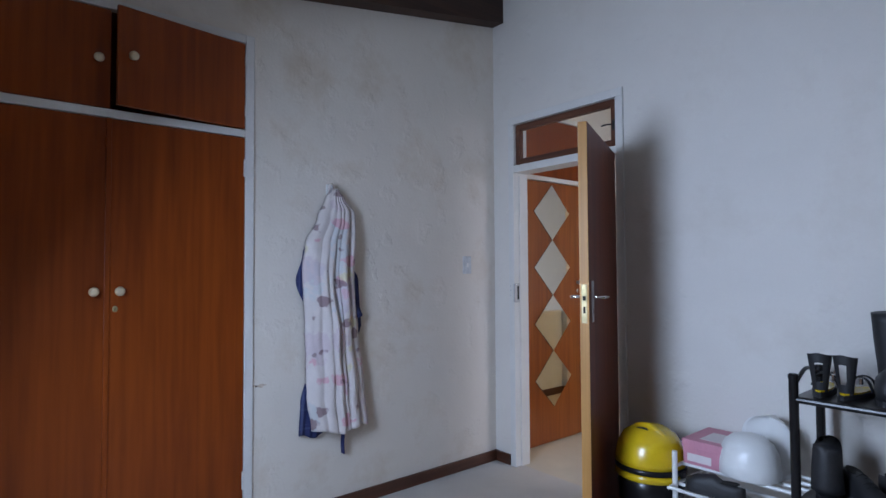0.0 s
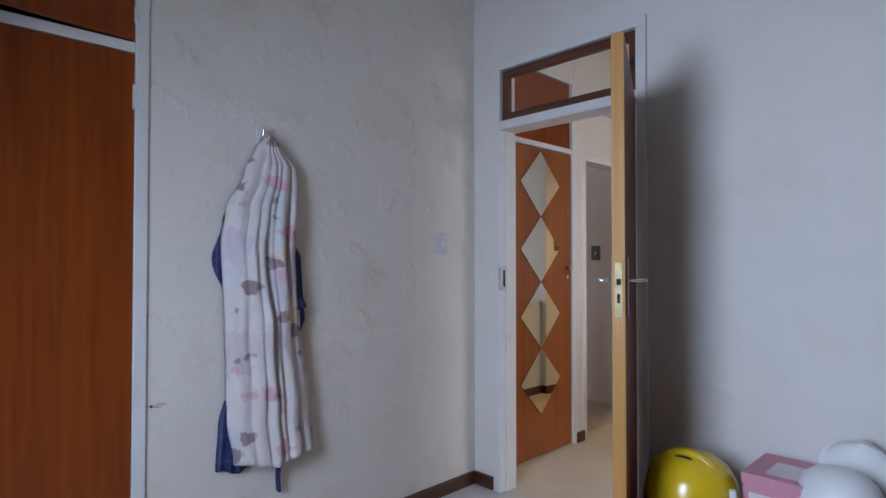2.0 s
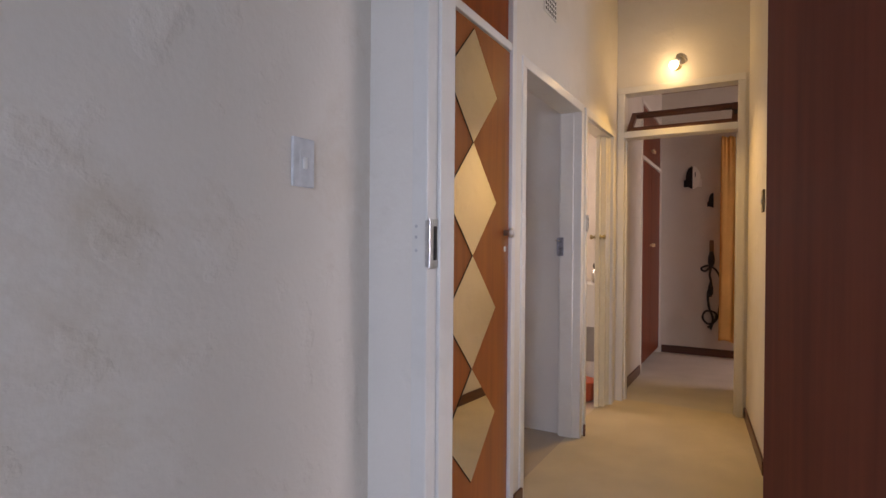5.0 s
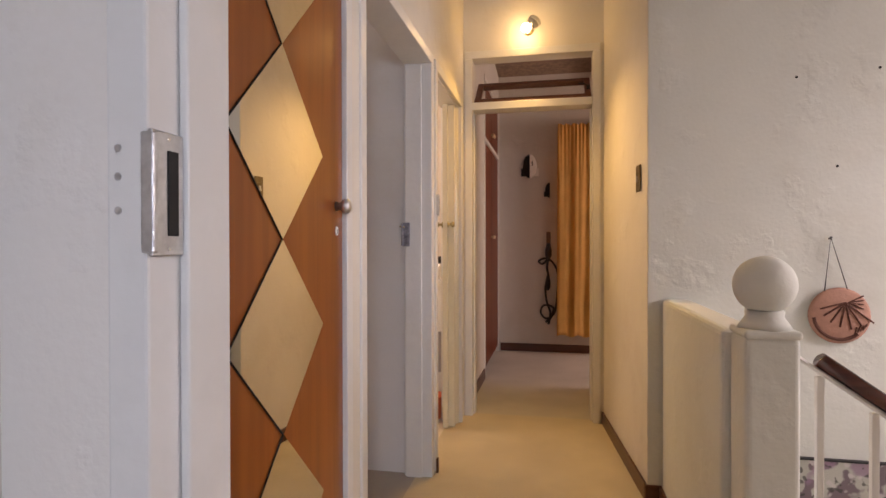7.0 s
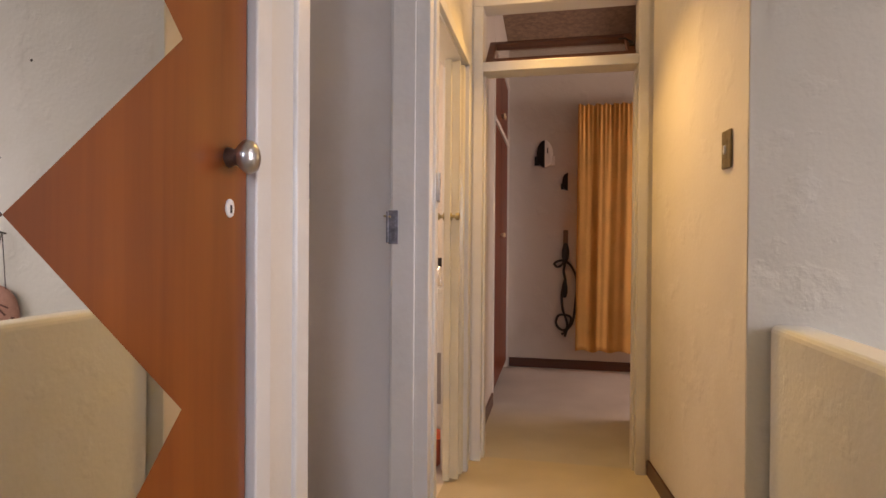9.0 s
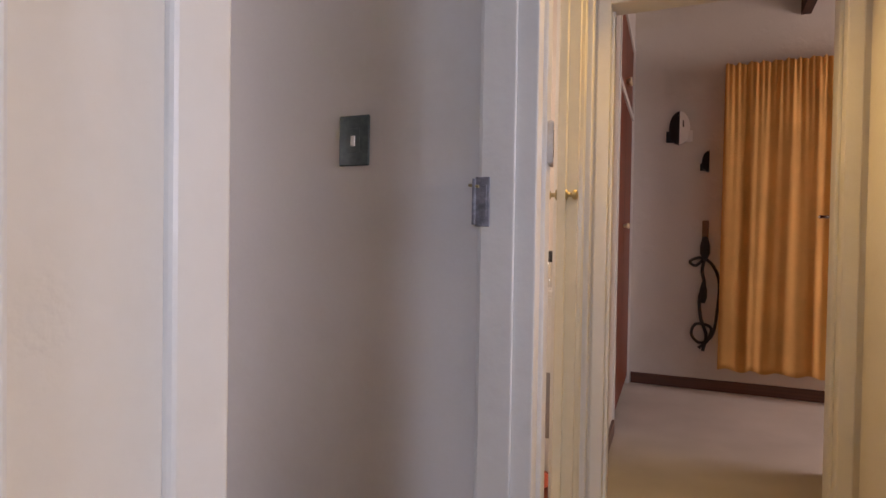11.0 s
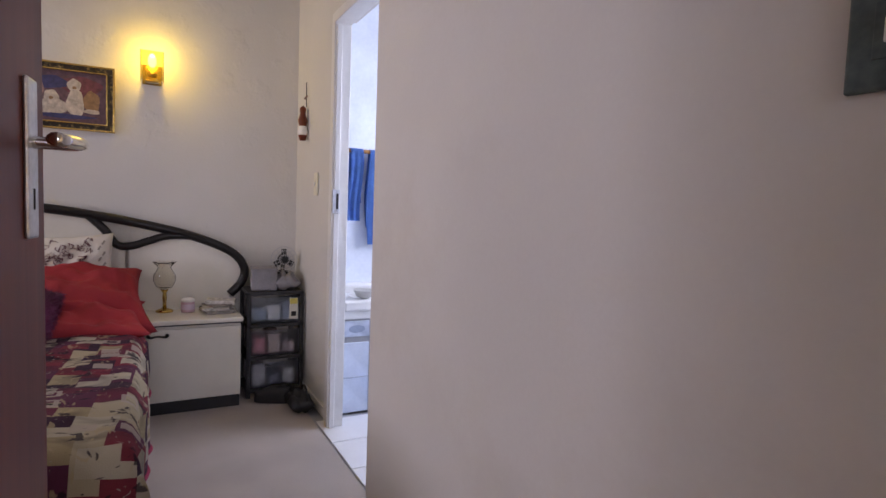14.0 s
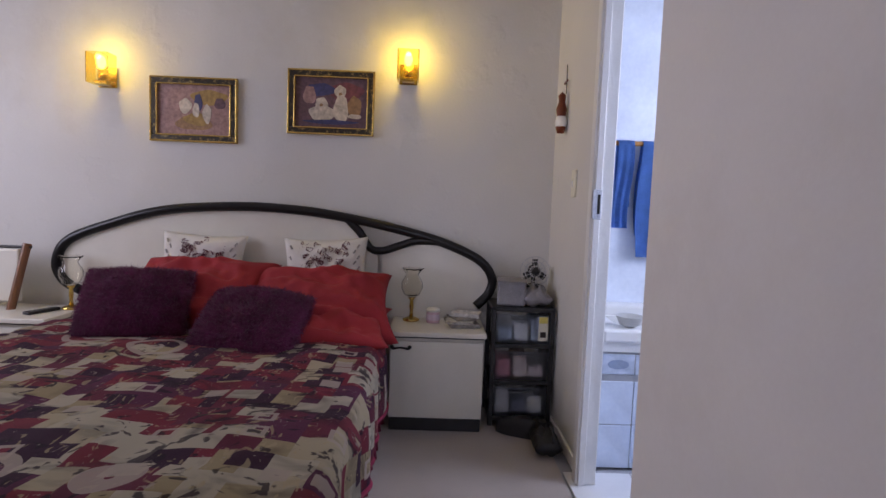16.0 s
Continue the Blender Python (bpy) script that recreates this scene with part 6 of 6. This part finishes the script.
shoe((-3.36, 2.17, 0.001), 95, "black boot standing beside the drawer tower", 0.21, 0.09, M["black_matt"], None, "boot", 0.0, False)
cord = thing("shoulder_bag", "black bag with a looped strap on the floor", "bag", at=(-3.20, 2.17, 0.0))
bm = pillow_mesh(0.2, 0.13, 0.10, 47, 0.1, 14, 0.02)
bmesh.ops.translate(bm, verts=bm.verts, vec=(0, 0, 0.05))
part("pouch", bm, M["black_matt"], cord, "", True)
part("strap", tube([(0.06 * math.cos(2 * math.pi * k / 20) + 0.02, 0.02, 0.09 + 0.055 * math.sin(2 * math.pi * k / 20)) for k in range(20)], 0.006, 8, closed=True), M["black_matt"], cord)


# Pictures, wall lamps and the hanging ornament.
def blob(cx, cy, rx, ry, seed, depth):
    return panel([(cx + rx * math.cos(w) * (1 + 0.12 * math.sin(3 * w + seed)), cy + ry * math.sin(w) * (1 + 0.10 * math.cos(4 * w + seed))) for w in [2 * math.pi * k / 22 for k in range(22)]], depth)


tones = {n: material("paint_" + n, c, 0.6, 0, 0.25, 40) for n, c in dict(plum=(0.13, 0.07, 0.085), maroon=(0.17, 0.05, 0.06), cream=(0.55, 0.47, 0.38), tan=(0.30, 0.17, 0.08), gold=(0.34, 0.21, 0.06), navy=(0.05, 0.05, 0.13), rose=(0.34, 0.20, 0.18)).items()}


gilt_black = material("gilt_rubbed_black", (0.03, 0.022, 0.014), 0.35, 0.3, 0.2, 30, 0.3, 120, 0.2, (0.55, 0.38, 0.13), 38, 0.9)


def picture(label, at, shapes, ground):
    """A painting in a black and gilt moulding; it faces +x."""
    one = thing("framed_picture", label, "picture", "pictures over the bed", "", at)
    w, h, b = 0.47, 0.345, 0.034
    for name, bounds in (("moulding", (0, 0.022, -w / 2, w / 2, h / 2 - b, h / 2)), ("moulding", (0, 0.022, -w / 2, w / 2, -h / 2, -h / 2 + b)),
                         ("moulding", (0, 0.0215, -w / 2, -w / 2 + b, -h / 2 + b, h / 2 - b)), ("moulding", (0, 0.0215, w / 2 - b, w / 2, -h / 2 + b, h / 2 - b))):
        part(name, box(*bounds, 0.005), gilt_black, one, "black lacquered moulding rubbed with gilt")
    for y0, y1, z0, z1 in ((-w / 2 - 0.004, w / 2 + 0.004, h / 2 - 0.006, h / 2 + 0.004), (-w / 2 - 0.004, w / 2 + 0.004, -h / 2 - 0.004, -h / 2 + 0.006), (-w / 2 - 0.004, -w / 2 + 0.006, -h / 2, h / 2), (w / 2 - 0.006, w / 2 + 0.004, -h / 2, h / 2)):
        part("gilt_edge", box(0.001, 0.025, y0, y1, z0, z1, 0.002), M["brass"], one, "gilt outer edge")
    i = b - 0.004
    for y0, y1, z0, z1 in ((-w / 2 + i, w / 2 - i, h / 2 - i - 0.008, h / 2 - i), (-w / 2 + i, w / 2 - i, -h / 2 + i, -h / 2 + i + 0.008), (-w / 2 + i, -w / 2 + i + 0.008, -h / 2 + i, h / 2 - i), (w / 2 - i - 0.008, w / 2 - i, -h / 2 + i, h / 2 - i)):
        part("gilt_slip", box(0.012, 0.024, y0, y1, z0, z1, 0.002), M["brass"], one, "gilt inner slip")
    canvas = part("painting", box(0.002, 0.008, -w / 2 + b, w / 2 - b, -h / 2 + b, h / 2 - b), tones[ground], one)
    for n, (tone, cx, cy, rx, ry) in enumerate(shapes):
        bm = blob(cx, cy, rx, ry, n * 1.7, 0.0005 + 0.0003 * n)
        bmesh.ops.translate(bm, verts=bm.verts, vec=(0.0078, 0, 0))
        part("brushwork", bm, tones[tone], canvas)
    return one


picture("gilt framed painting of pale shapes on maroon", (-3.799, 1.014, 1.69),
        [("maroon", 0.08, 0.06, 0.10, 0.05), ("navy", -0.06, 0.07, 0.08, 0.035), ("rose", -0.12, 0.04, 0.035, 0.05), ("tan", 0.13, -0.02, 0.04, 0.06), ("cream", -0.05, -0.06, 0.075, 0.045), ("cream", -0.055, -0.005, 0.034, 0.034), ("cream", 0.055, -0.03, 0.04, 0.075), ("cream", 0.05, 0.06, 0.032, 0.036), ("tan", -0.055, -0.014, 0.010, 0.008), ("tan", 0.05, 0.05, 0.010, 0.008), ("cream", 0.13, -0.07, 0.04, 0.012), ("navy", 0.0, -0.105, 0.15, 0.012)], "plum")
picture("gilt framed painting of pale and golden shapes", (-3.799, 0.262, 1.62),
        [("gold", 0.08, 0.07, 0.10, 0.04), ("rose", -0.10, 0.0, 0.07, 0.05), ("tan", 0.0, -0.07, 0.10, 0.04), ("gold", 0.02, -0.05, 0.075, 0.035), ("cream", -0.05, 0.02, 0.035, 0.04), ("navy", 0.02, 0.04, 0.022, 0.05), ("cream", 0.01, 0.0, 0.018, 0.04), ("cream", 0.07, -0.02, 0.024, 0.05), ("rose", 0.13, -0.05, 0.04, 0.04), ("plum", 0.14, 0.04, 0.03, 0.03)], "rose")

amber = clear("amber_glass", (1.0, 0.84, 0.28), 0.2, 1.25)
for y, z in ((1.437, 1.895), (-0.21, 1.81)):
    sconce = thing("wall_lamp", "amber glass wall lamp burning over the bed", "wall lamp", "bedside wall lamps", "", (-3.799, y, z))
    part("back_plate", box(0, 0.012, -0.05, 0.05, -0.09, 0.02, 0.004), M["brass"], sconce, "brass back plate")
    part("holder", box(0.012, 0.075, -0.035, 0.035, -0.085, -0.06, 0.006), M["brass"], sconce)
    part("cup", turned([(0.018, 0), (0.024, 0.02), (0.024, 0.03)], 18, m=Matrix.Translation((0.055, 0, -0.06))), M["brass"], sconce, "", True)
    shade = part("glass_shade", boxes((0.108, 0.112, -0.058, 0.058, -0.08, 0.08), (0.022, 0.108, -0.058, -0.054, -0.08, 0.08), (0.022, 0.108, 0.054, 0.058, -0.08, 0.08), bevel=0.0015), amber, sconce, "amber glass shade")
    shade.visible_shadow = False
    bulb = part("bulb", turned([(0.0, -0.028), (0.014, -0.022), (0.022, 0.0), (0.022, 0.018), (0.013, 0.04), (0, 0.046)], 18, m=Matrix.Translation((0.065, 0, 0.025))), glowing("sconce_glow", (1.0, 0.82, 0.2), 9), sconce, "glowing bulb", True)
    bulb.visible_shadow = False

ornament = thing("hanging_ornament", "small dark carved figure ornament hanging on the wall", "ornament", at=(-3.53, 2.262, 1.54))
part("cord", tube([(0, -0.004, 0.20), (0.003, -0.006, 0.345)], 0.0025, 6), M["dark"], ornament)
part("bar", tube([(-0.03, -0.008, 0.255), (0.03, -0.008, 0.262)], 0.005, 8), M["robe_dark"], ornament)
part("body", turned([(0.018, 0), (0.026, 0.03), (0.02, 0.08), (0.028, 0.12), (0.016, 0.16), (0.02, 0.19), (0, 0.21)], 14, m=Matrix.Translation((0, -0.024, 0))), M["robe_dark"], ornament, "dark carved wood", True)
part("wrap", turned([(0.022, 0.02), (0.031, 0.05), (0.024, 0.085)], 14, m=Matrix.Translation((0, -0.024, 0))), M["white_plastic"], ornament, "white painted band", True)

# Folding chair behind the far bedside table.
chair = thing("folding_chair", "wooden folding chair with a white cloth back", "chair", at=(-3.62, -0.86, 0))
wood = veneer("chair_wood", (0.10, 0.035, 0.012), (0.24, 0.10, 0.04), 2, 0.45)
for y in (-0.14, 0.22):
    part("leg", tube([(0.10, y - 0.06, 0.0), (-0.03, y + 0.08, 0.86)], 0.016, 10, flat=1.3), wood, chair)
    part("back_leg", tube([(-0.12, y + 0.02, 0.0), (0.12, y, 0.46)], 0.015, 10, flat=1.3), wood, chair)
part("seat", box(-0.10, 0.18, -0.16, 0.20, 0.45, 0.475, 0.006), wood, chair)
part("back_cloth", box(-0.03, 0.0, -0.08, 0.27, 0.55, 0.83, 0.008), M["bed_white"], chair, "white cloth back")
part("top_bar", tube([(-0.03, -0.1, 0.84), (-0.03, 0.32, 0.84)], 0.008, 8), M["black_matt"], chair)


# ---- bathroom: bath, border tiles, towels, bowl, floor tiles ----
bath = thing("bathtub", "white bathtub boxed in with pale blue tiles", "bathtub")
tile_blue = material("blue_tile", (0.62, 0.70, 0.82), 0.2, 0, 0.10, 7)
part("front_panel", box(-3.10, -3.058, 2.365, 3.89, 0, 0.53, 0.002), bpy.data.materials["grout"], bath)
part("rim", boxes((-3.16, -3.03, 2.365, 3.89, 0.575, 0.635), (-3.79, -3.66, 2.365, 3.89, 0.575, 0.635), (-3.66, -3.16, 2.365, 2.47, 0.575, 0.635), (-3.66, -3.16, 3.78, 3.89, 0.575, 0.635), bevel=0.012), M["white_plastic"], bath, "white enamel rim")
part("tub", boxes((-3.66, -3.16, 2.47, 3.78, 0.15, 0.19), (-3.68, -3.64, 2.47, 3.78, 0.19, 0.58), (-3.18, -3.14, 2.47, 3.78, 0.19, 0.58)), M["white_plastic"], bath)
part("skirting_strip", box(-3.10, -3.05, 2.365, 3.89, 0.53, 0.574, 0.003), M["white_plastic"], bath)
tile_mesh = box(-0.004, 0.004, -0.0735, 0.0735, -0.0985, 0.0985, 0.0025, 1)
base_tile = part("tile", tile_mesh, tile_blue, bath)
base_tile.location = (-3.054, 2.445, 0.1)
border = part("border_tile", box(-0.004, 0.004, -0.0735, 0.0735, -0.045, 0.045, 0.0025, 1), material("border_tile", (0.50, 0.57, 0.68), 0.2, 0, 0.15, 12), bath, "blue-grey border tile")
border.location = (-3.0545, 2.445, 0.475)
oval = part("oval", turned([(0.04, 0), (0.04, 0.0012), (0.036, 0.0016)], 22, m=pose(0.004, 0, 0, 0, 90, 0) @ Matrix.Diagonal((0.55, 1.2, 1, 1))), material("oval_blue", (0.28, 0.34, 0.46), 0.3), border, "dark blue oval motif")
for n in range(9):
    for row in range(2):
        if n or row:
            t = new("tile", base_tile.data)
            t.parent, t.location = bath, (-3.054, 2.445 + n * 0.15, 0.1 + row * 0.2)
    if n:
        t = new("border_tile", border.data)
        t.parent, t.location = bath, (-3.0545, 2.445 + n * 0.15, 0.475)
        o = new("oval", oval.data)
        o.parent = t
towel_blue = material("towel_blue", (0.10, 0.24, 0.62), 0.95, 0, 0.12, 14, 0.6, 260)
towel_rail = thing("towel_rail", "wooden towel rail on the bathroom wall", "towel rail", at=(-3.8, 2.5, 1.53))
part("bar", tube([(0.05, 0.0, 0), (0.05, 0.55, 0)], 0.013, 12), M["door_edge"], towel_rail)
for y in (0.0, 0.55):
    part("bracket", box(0.0, 0.062, y - 0.015, y + 0.015, -0.02, 0.02, 0.004), M["door_edge"], towel_rail)


def towel(label, y0, y1, z0, shift):
    one = thing("towel", label, "towel", "blue towels")
    bm = bmesh.new()
    rows = []
    for j in range(40):
        v = j / 39
        d = v * 2 - 1
        z = 1.546 - (1.546 - (z0 if d > 0 else z0 + 0.12)) * max(0, abs(d) - 0.06) / 0.94
        x = -3.75 + (0.022 if d > 0 else -0.022) * min(1, abs(d) / 0.08)
        rows.append([bm.verts.new((x + 0.008 * math.sin(14 * (k / 24) + shift) * min(1, abs(d) * 2), y0 + (y1 - y0) * k / 24 + 0.012 * math.sin(5 * d + shift), z)) for k in range(25)])
    for a, b in zip(rows, rows[1:]):
        for k in range(24):
            bm.faces.new((a[k], a[k + 1], b[k + 1], b[k]))
    bmesh.ops.solidify(bm, geom=bm.faces[:], thickness=0.007)
    part("cloth", bm, towel_blue, one, "", True)
    return one


towel("blue bath towel hanging on the rail", 2.60, 2.69, 1.06, 0.4)
towel("long blue bath towel hanging on the rail", 2.735, 2.99, 0.90, 1.6)
bowl = thing("bowl", "small white bowl on the edge of the bath", "bowl", at=(-3.10, 2.50, 0.637))
part("bowl", turned([(0.02, 0), (0.045, 0.012), (0.06, 0.045), (0.062, 0.05), (0.056, 0.048), (0.04, 0.016), (0, 0.01)], 28), material("grey_ceramic", (0.5, 0.5, 0.48), 0.3), bowl, "", True)
mat_blue = thing("bath_mat", "blue bath mat on the white tiled floor", "bath mat", at=(-2.72, 2.72, -0.001))
part("pile", box(-0.25, 0.25, -0.16, 0.16, 0, 0.02, 0.008), towel_blue, mat_blue)
bath_floor = bpy.data.objects["floor_bathroom"]
floor_tile = finish("tile", box(-0.147, 0.147, -0.147, 0.147, -0.0115, -0.002, 0.002, 1), material("white_tile", (0.78, 0.79, 0.80), 0.18, 0, 0.03, 8), bath_floor)
for i in range(5):
    for j in range(6):
        x, y = -1.66 - i * 0.3, 2.36 + j * 0.3
        t = floor_tile if not (i or j) else new("tile", floor_tile.data)
        t.parent, t.location = bath_floor, (x, y, 0)

# ---- toilet beside the corridor ----
unit = thing("bathroom_cabinet", "low white bathroom cabinet seen through the door gap", "cabinet", at=(-0.525, 3.2, -0.002))
part("body", box(-0.5, 0.4, 0.0, 0.28, 0, 0.87, 0.006), M["white_plastic"], unit)
part("top", box(-0.505, 0.405, -0.015, 0.285, 0.87, 0.90, 0.006), M["white_plastic"], unit)
part("grille", box(0.30, 0.395, -0.008, 0.001, 0.27, 0.55, 0.004), material("grey_grille", (0.30, 0.29, 0.29), 0.5), unit, "grey panel in the cabinet front")
bottle = thing("pump_bottle", "dark bottle with a pale label on the cabinet", "bottle", at=(-0.165, 3.25, 0.899))
part("bottle", turned([(0.03, 0), (0.032, 0.01), (0.032, 0.09), (0.014, 0.11), (0.014, 0.125)], 20), M["chrome"], bottle, "", True)
part("cap", turned([(0.02, 0.125), (0.02, 0.16), (0.01, 0.165)], 18), M["black_matt"], bottle)
bucket = thing("plastic_tub", "orange-red plastic tub on the toilet floor", "tub", at=(-0.215, 3.04, -0.002))
part("tub", turned([(0.09, 0), (0.10, 0.01), (0.115, 0.15), (0.12, 0.155), (0.108, 0.15), (0.095, 0.02), (0, 0.015)], 28), material("red_plastic", (0.62, 0.13, 0.06), 0.35), bucket, "", True)

# ---- far bedroom: wardrobe, curtain, masks, cable ----
far_robe = thing("wardrobe", "built-in red-brown wardrobe in the far bedroom", "wardrobe", at=(0.0, 4.22, 0))
for bounds in ((-0.03, 0.028, 0.0, 0.04, 0, 2.62), (-0.03, 0.028, 1.2, 1.245, 0, 2.62), (-0.03, 0.026, 0.04, 1.2, 2.05, 2.09), (-0.03, 0.026, 0.04, 1.2, 2.58, 2.62)):
    part("frame_rail", box(*bounds, 0.003), M["frame"], far_robe, "white painted wardrobe frame")
for y0, y1, ky in ((0.043, 0.618, 0.575), (0.622, 1.197, 0.665)):
    for z0, z1, kz in ((0.06, 2.046, 1.22), (2.094, 2.576, 2.2)):
        door = part("door", box(-0.01, 0.014, y0, y1, z0, z1, 0.002), M["robe_dark"], far_robe)
        round_knob(door, (0.014, ky, kz), "x", M["ivory"], 0.02)
part("carcass", boxes((-0.62, -0.6, 0, 1.245, 0, 2.62), (-0.6, -0.03, 0, 0.02, 0, 2.62)), M["robe_dark"], far_robe)

curtain_cloth = material("orange_curtain", (0.86, 0.52, 0.17), 0.85, 0, 0.08, 5, 0.25, 220)
curtain = thing("curtain", "orange pleated curtain drawn over the far window", "curtain")
bm = bmesh.new()
rows = []
for j in range(50):
    v = j / 49
    z = 2.37 - v * 2.16
    row = []
    for i in range(241):
        u = i / 240
        head = math.exp(-((v - 0.03) / 0.03) ** 2)
        fold = 0.017 * math.sin(2 * math.pi * (7.5 * u + 0.25 * noise.noise(Vector((u * 4, v * 1.2, 0))))) * (0.5 + 0.5 * v) + 0.005 * math.sin(2 * math.pi * 15.7 * u + 1.5 * v) + 0.014 * math.sin(2 * math.pi * 34 * u) * math.exp(-v * 9)
        row.append(bm.verts.new((0.645 + (1.25 + 0.03 * v) * u + 0.015 * math.sin(20 * u) * v - 0.01 * v, 5.25 - fold, z + 0.012 * math.sin(2 * math.pi * 7.5 * u) * v ** 8 + 0.008 * math.sin(2 * math.pi * 17 * u) * (1 - v) ** 12)))
    rows.append(row)
for a, b in zip(rows, rows[1:]):
    for k in range(240):
        bm.faces.new((a[k], b[k], b[k + 1], a[k + 1]))
bmesh.ops.solidify(bm, geom=bm.faces[:], thickness=0.004)
part("cloth", bm, curtain_cloth, curtain, "", True)
rail_far = thing("curtain_rail", "white curtain rail on the far wall", "curtain rail")
part("track", box(0.66, 1.92, 5.31, 5.33, 2.30, 2.325, 0.003), M["frame"], rail_far)
for x in (0.75, 1.8):
    part("bracket", box(x - 0.012, x + 0.012, 5.33, 5.469, 2.30, 2.33, 0.003), M["frame"], rail_far)


def wall_mask(at, w, h, label, two_tone):
    """An oval carved wall ornament, half dark and half pale."""
    one = thing("wall_mask", label, "wall ornament", "carved wall ornaments", "", at)
    for side, mat in ((-1, M["black"]), (1, M["white_plastic"] if two_tone else M["black"])):
        outline = [(0, h / 2 * math.cos(0))] + [(side * w / 2 * math.sin(a), h / 2 * math.cos(a)) for a in [math.pi * k / 14 for k in range(1, 14)]] + [(0, -h / 2)]
        bm = bmesh.new()
        front = [bm.verts.new((x, -0.03 * (1 - (2 * abs(x) / w) ** 2) - 0.012, z)) for x, z in outline]
        back = [bm.verts.new((x, 0, z)) for x, z in outline]
        bm.faces.new(front)
        bm.faces.new(back[::-1])
        for n in range(len(outline)):
            k = (n + 1) % len(outline)
            bm.faces.new((back[n], back[k], front[k], front[n]))
        bmesh.ops.recalc_face_normals(bm, faces=bm.faces)
        if two_tone or side < 0:
            part("half", bm, mat, one)
        else:
            bm.free()
    wing = prism([(-w * 0.62, -0.02), (-w * 0.2, -0.02), (-w * 0.2, -0.004), (-w * 0.5, -0.004)], -h * 0.42, -h * 0.08)
    part("wing", wing, M["black"], one)
    if two_tone:
        wing = prism([(w * 0.2, -0.02), (w * 0.62, -0.02), (w * 0.5, -0.004), (w * 0.2, -0.004)], -h * 0.42, -h * 0.08)
        part("wing", wing, M["white_plastic"], one)
        part("slit", box(w * 0.14, w * 0.2, -0.042, -0.03, h * 0.02, h * 0.22, 0.002), M["black"], one)
    return one


wall_mask((0.355, 5.469, 1.98), 0.15, 0.25, "oval carved ornament, half black and half cream", True)
wall_mask((0.565, 5.469, 1.72), 0.10, 0.16, "small black carved wall ornament", False)
cable = thing("hanging_cable", "black cable with a plug looped on the wall", "cable", at=(0.55, 5.469, 0.30))
part("tag", box(-0.022, 0.022, -0.02, 0, 0.84, 0.98, 0.004), material("tan_wood", (0.20, 0.11, 0.05), 0.5), cable, "tan wooden hanger")
part("plug", turned([(0.012, 0.68), (0.034, 0.73), (0.034, 0.79), (0.02, 0.85), (0.01, 0.86)], 16, m=Matrix.Translation((0, -0.035, 0))), M["black_matt"], cable, "", True)
part("socket", turned([(0.012, 0.36), (0.026, 0.40), (0.026, 0.46), (0.012, 0.52)], 16, m=Matrix.Translation((-0.005, -0.035, 0))), M["black_matt"], cable, "", True)
part("flex", tube(curve_through([(0, -0.03, 0.70), (-0.06, -0.03, 0.64), (-0.10, -0.03, 0.67), (-0.03, -0.035, 0.70), (0.05, -0.03, 0.65), (0.10, -0.03, 0.52), (0.09, -0.03, 0.3), (0.06, -0.03, 0.12), (-0.02, -0.03, 0.06), (-0.08, -0.03, 0.12), (-0.05, -0.035, 0.2), (0.05, -0.03, 0.18), (0.03, -0.03, 0.08), (-0.03, -0.035, 0.02)], 90), 0.011, 8), M["black_matt"], cable, "", True)
part("lower_flex", tube(curve_through([(0, -0.03, 0.70), (-0.015, -0.03, 0.6), (0.0, -0.03, 0.5), (-0.03, -0.03, 0.4), (-0.02, -0.03, 0.25), (0.02, -0.03, 0.12), (0.0, -0.03, 0.0)], 40), 0.012, 8), M["black_matt"], cable, "", True)


# ---- windows that let the daylight in, and the yard beyond them ----
def window(name, at, turn, width, height, label):
    """A steel window with a frame, two mullions and panes; it stands in the wall along its own x."""
    one = thing(name, label, "window", "windows", "structure", at, turn)
    for bounds in ((-width / 2, width / 2, -0.02, 0.02, 0, 0.04), (-width / 2, width / 2, -0.02, 0.02, height - 0.04, height), (-width / 2, -width / 2 + 0.04, -0.02, 0.02, 0.04, height - 0.04), (width / 2 - 0.04, width / 2, -0.02, 0.02, 0.04, height - 0.04)):
        part("window_frame", box(*bounds, 0.003), M["frame"], one)
    for x in (-width / 6, width / 6):
        part("mullion", box(x - 0.015, x + 0.015, -0.018, 0.018, 0.04, height - 0.04, 0.003), M["frame"], one)
    for n in range(3):
        x0 = -width / 2 + 0.04 + n * (width - 0.08) / 3
        pane = part("pane", box(x0 + 0.012, x0 + (width - 0.08) / 3 - 0.012, -0.002, 0.002, 0.04, height - 0.04), glass, one)
        pane.visible_shadow = False
    part("window_sill", box(-width / 2 - 0.03, width / 2 + 0.03, -0.06, 0.10, -0.03, -0.001, 0.004), M["frame"], one)
    return one


window("window_1", (1.5, -3.41, 1.0), 0, 0.78, 1.28, "white steel bedroom window with clear panes")
window("window_2", (3.76, 1.3, 0.7), 90, 1.38, 1.78, "white steel landing window with clear panes")
window("window_3", (-2.35, -1.65, 0.9), 0, 1.68, 1.28, "white steel window of the main bedroom")
window("window_4", (-2.45, 3.95, 1.2), 180, 1.08, 0.98, "white steel bathroom window")
# Assumed opening behind the far bedroom's added lamp.
window("window_5", (3.25, 4.35, 0.9), 90, 1.28, 1.38, "assumed white steel window of the far bedroom, out of view")
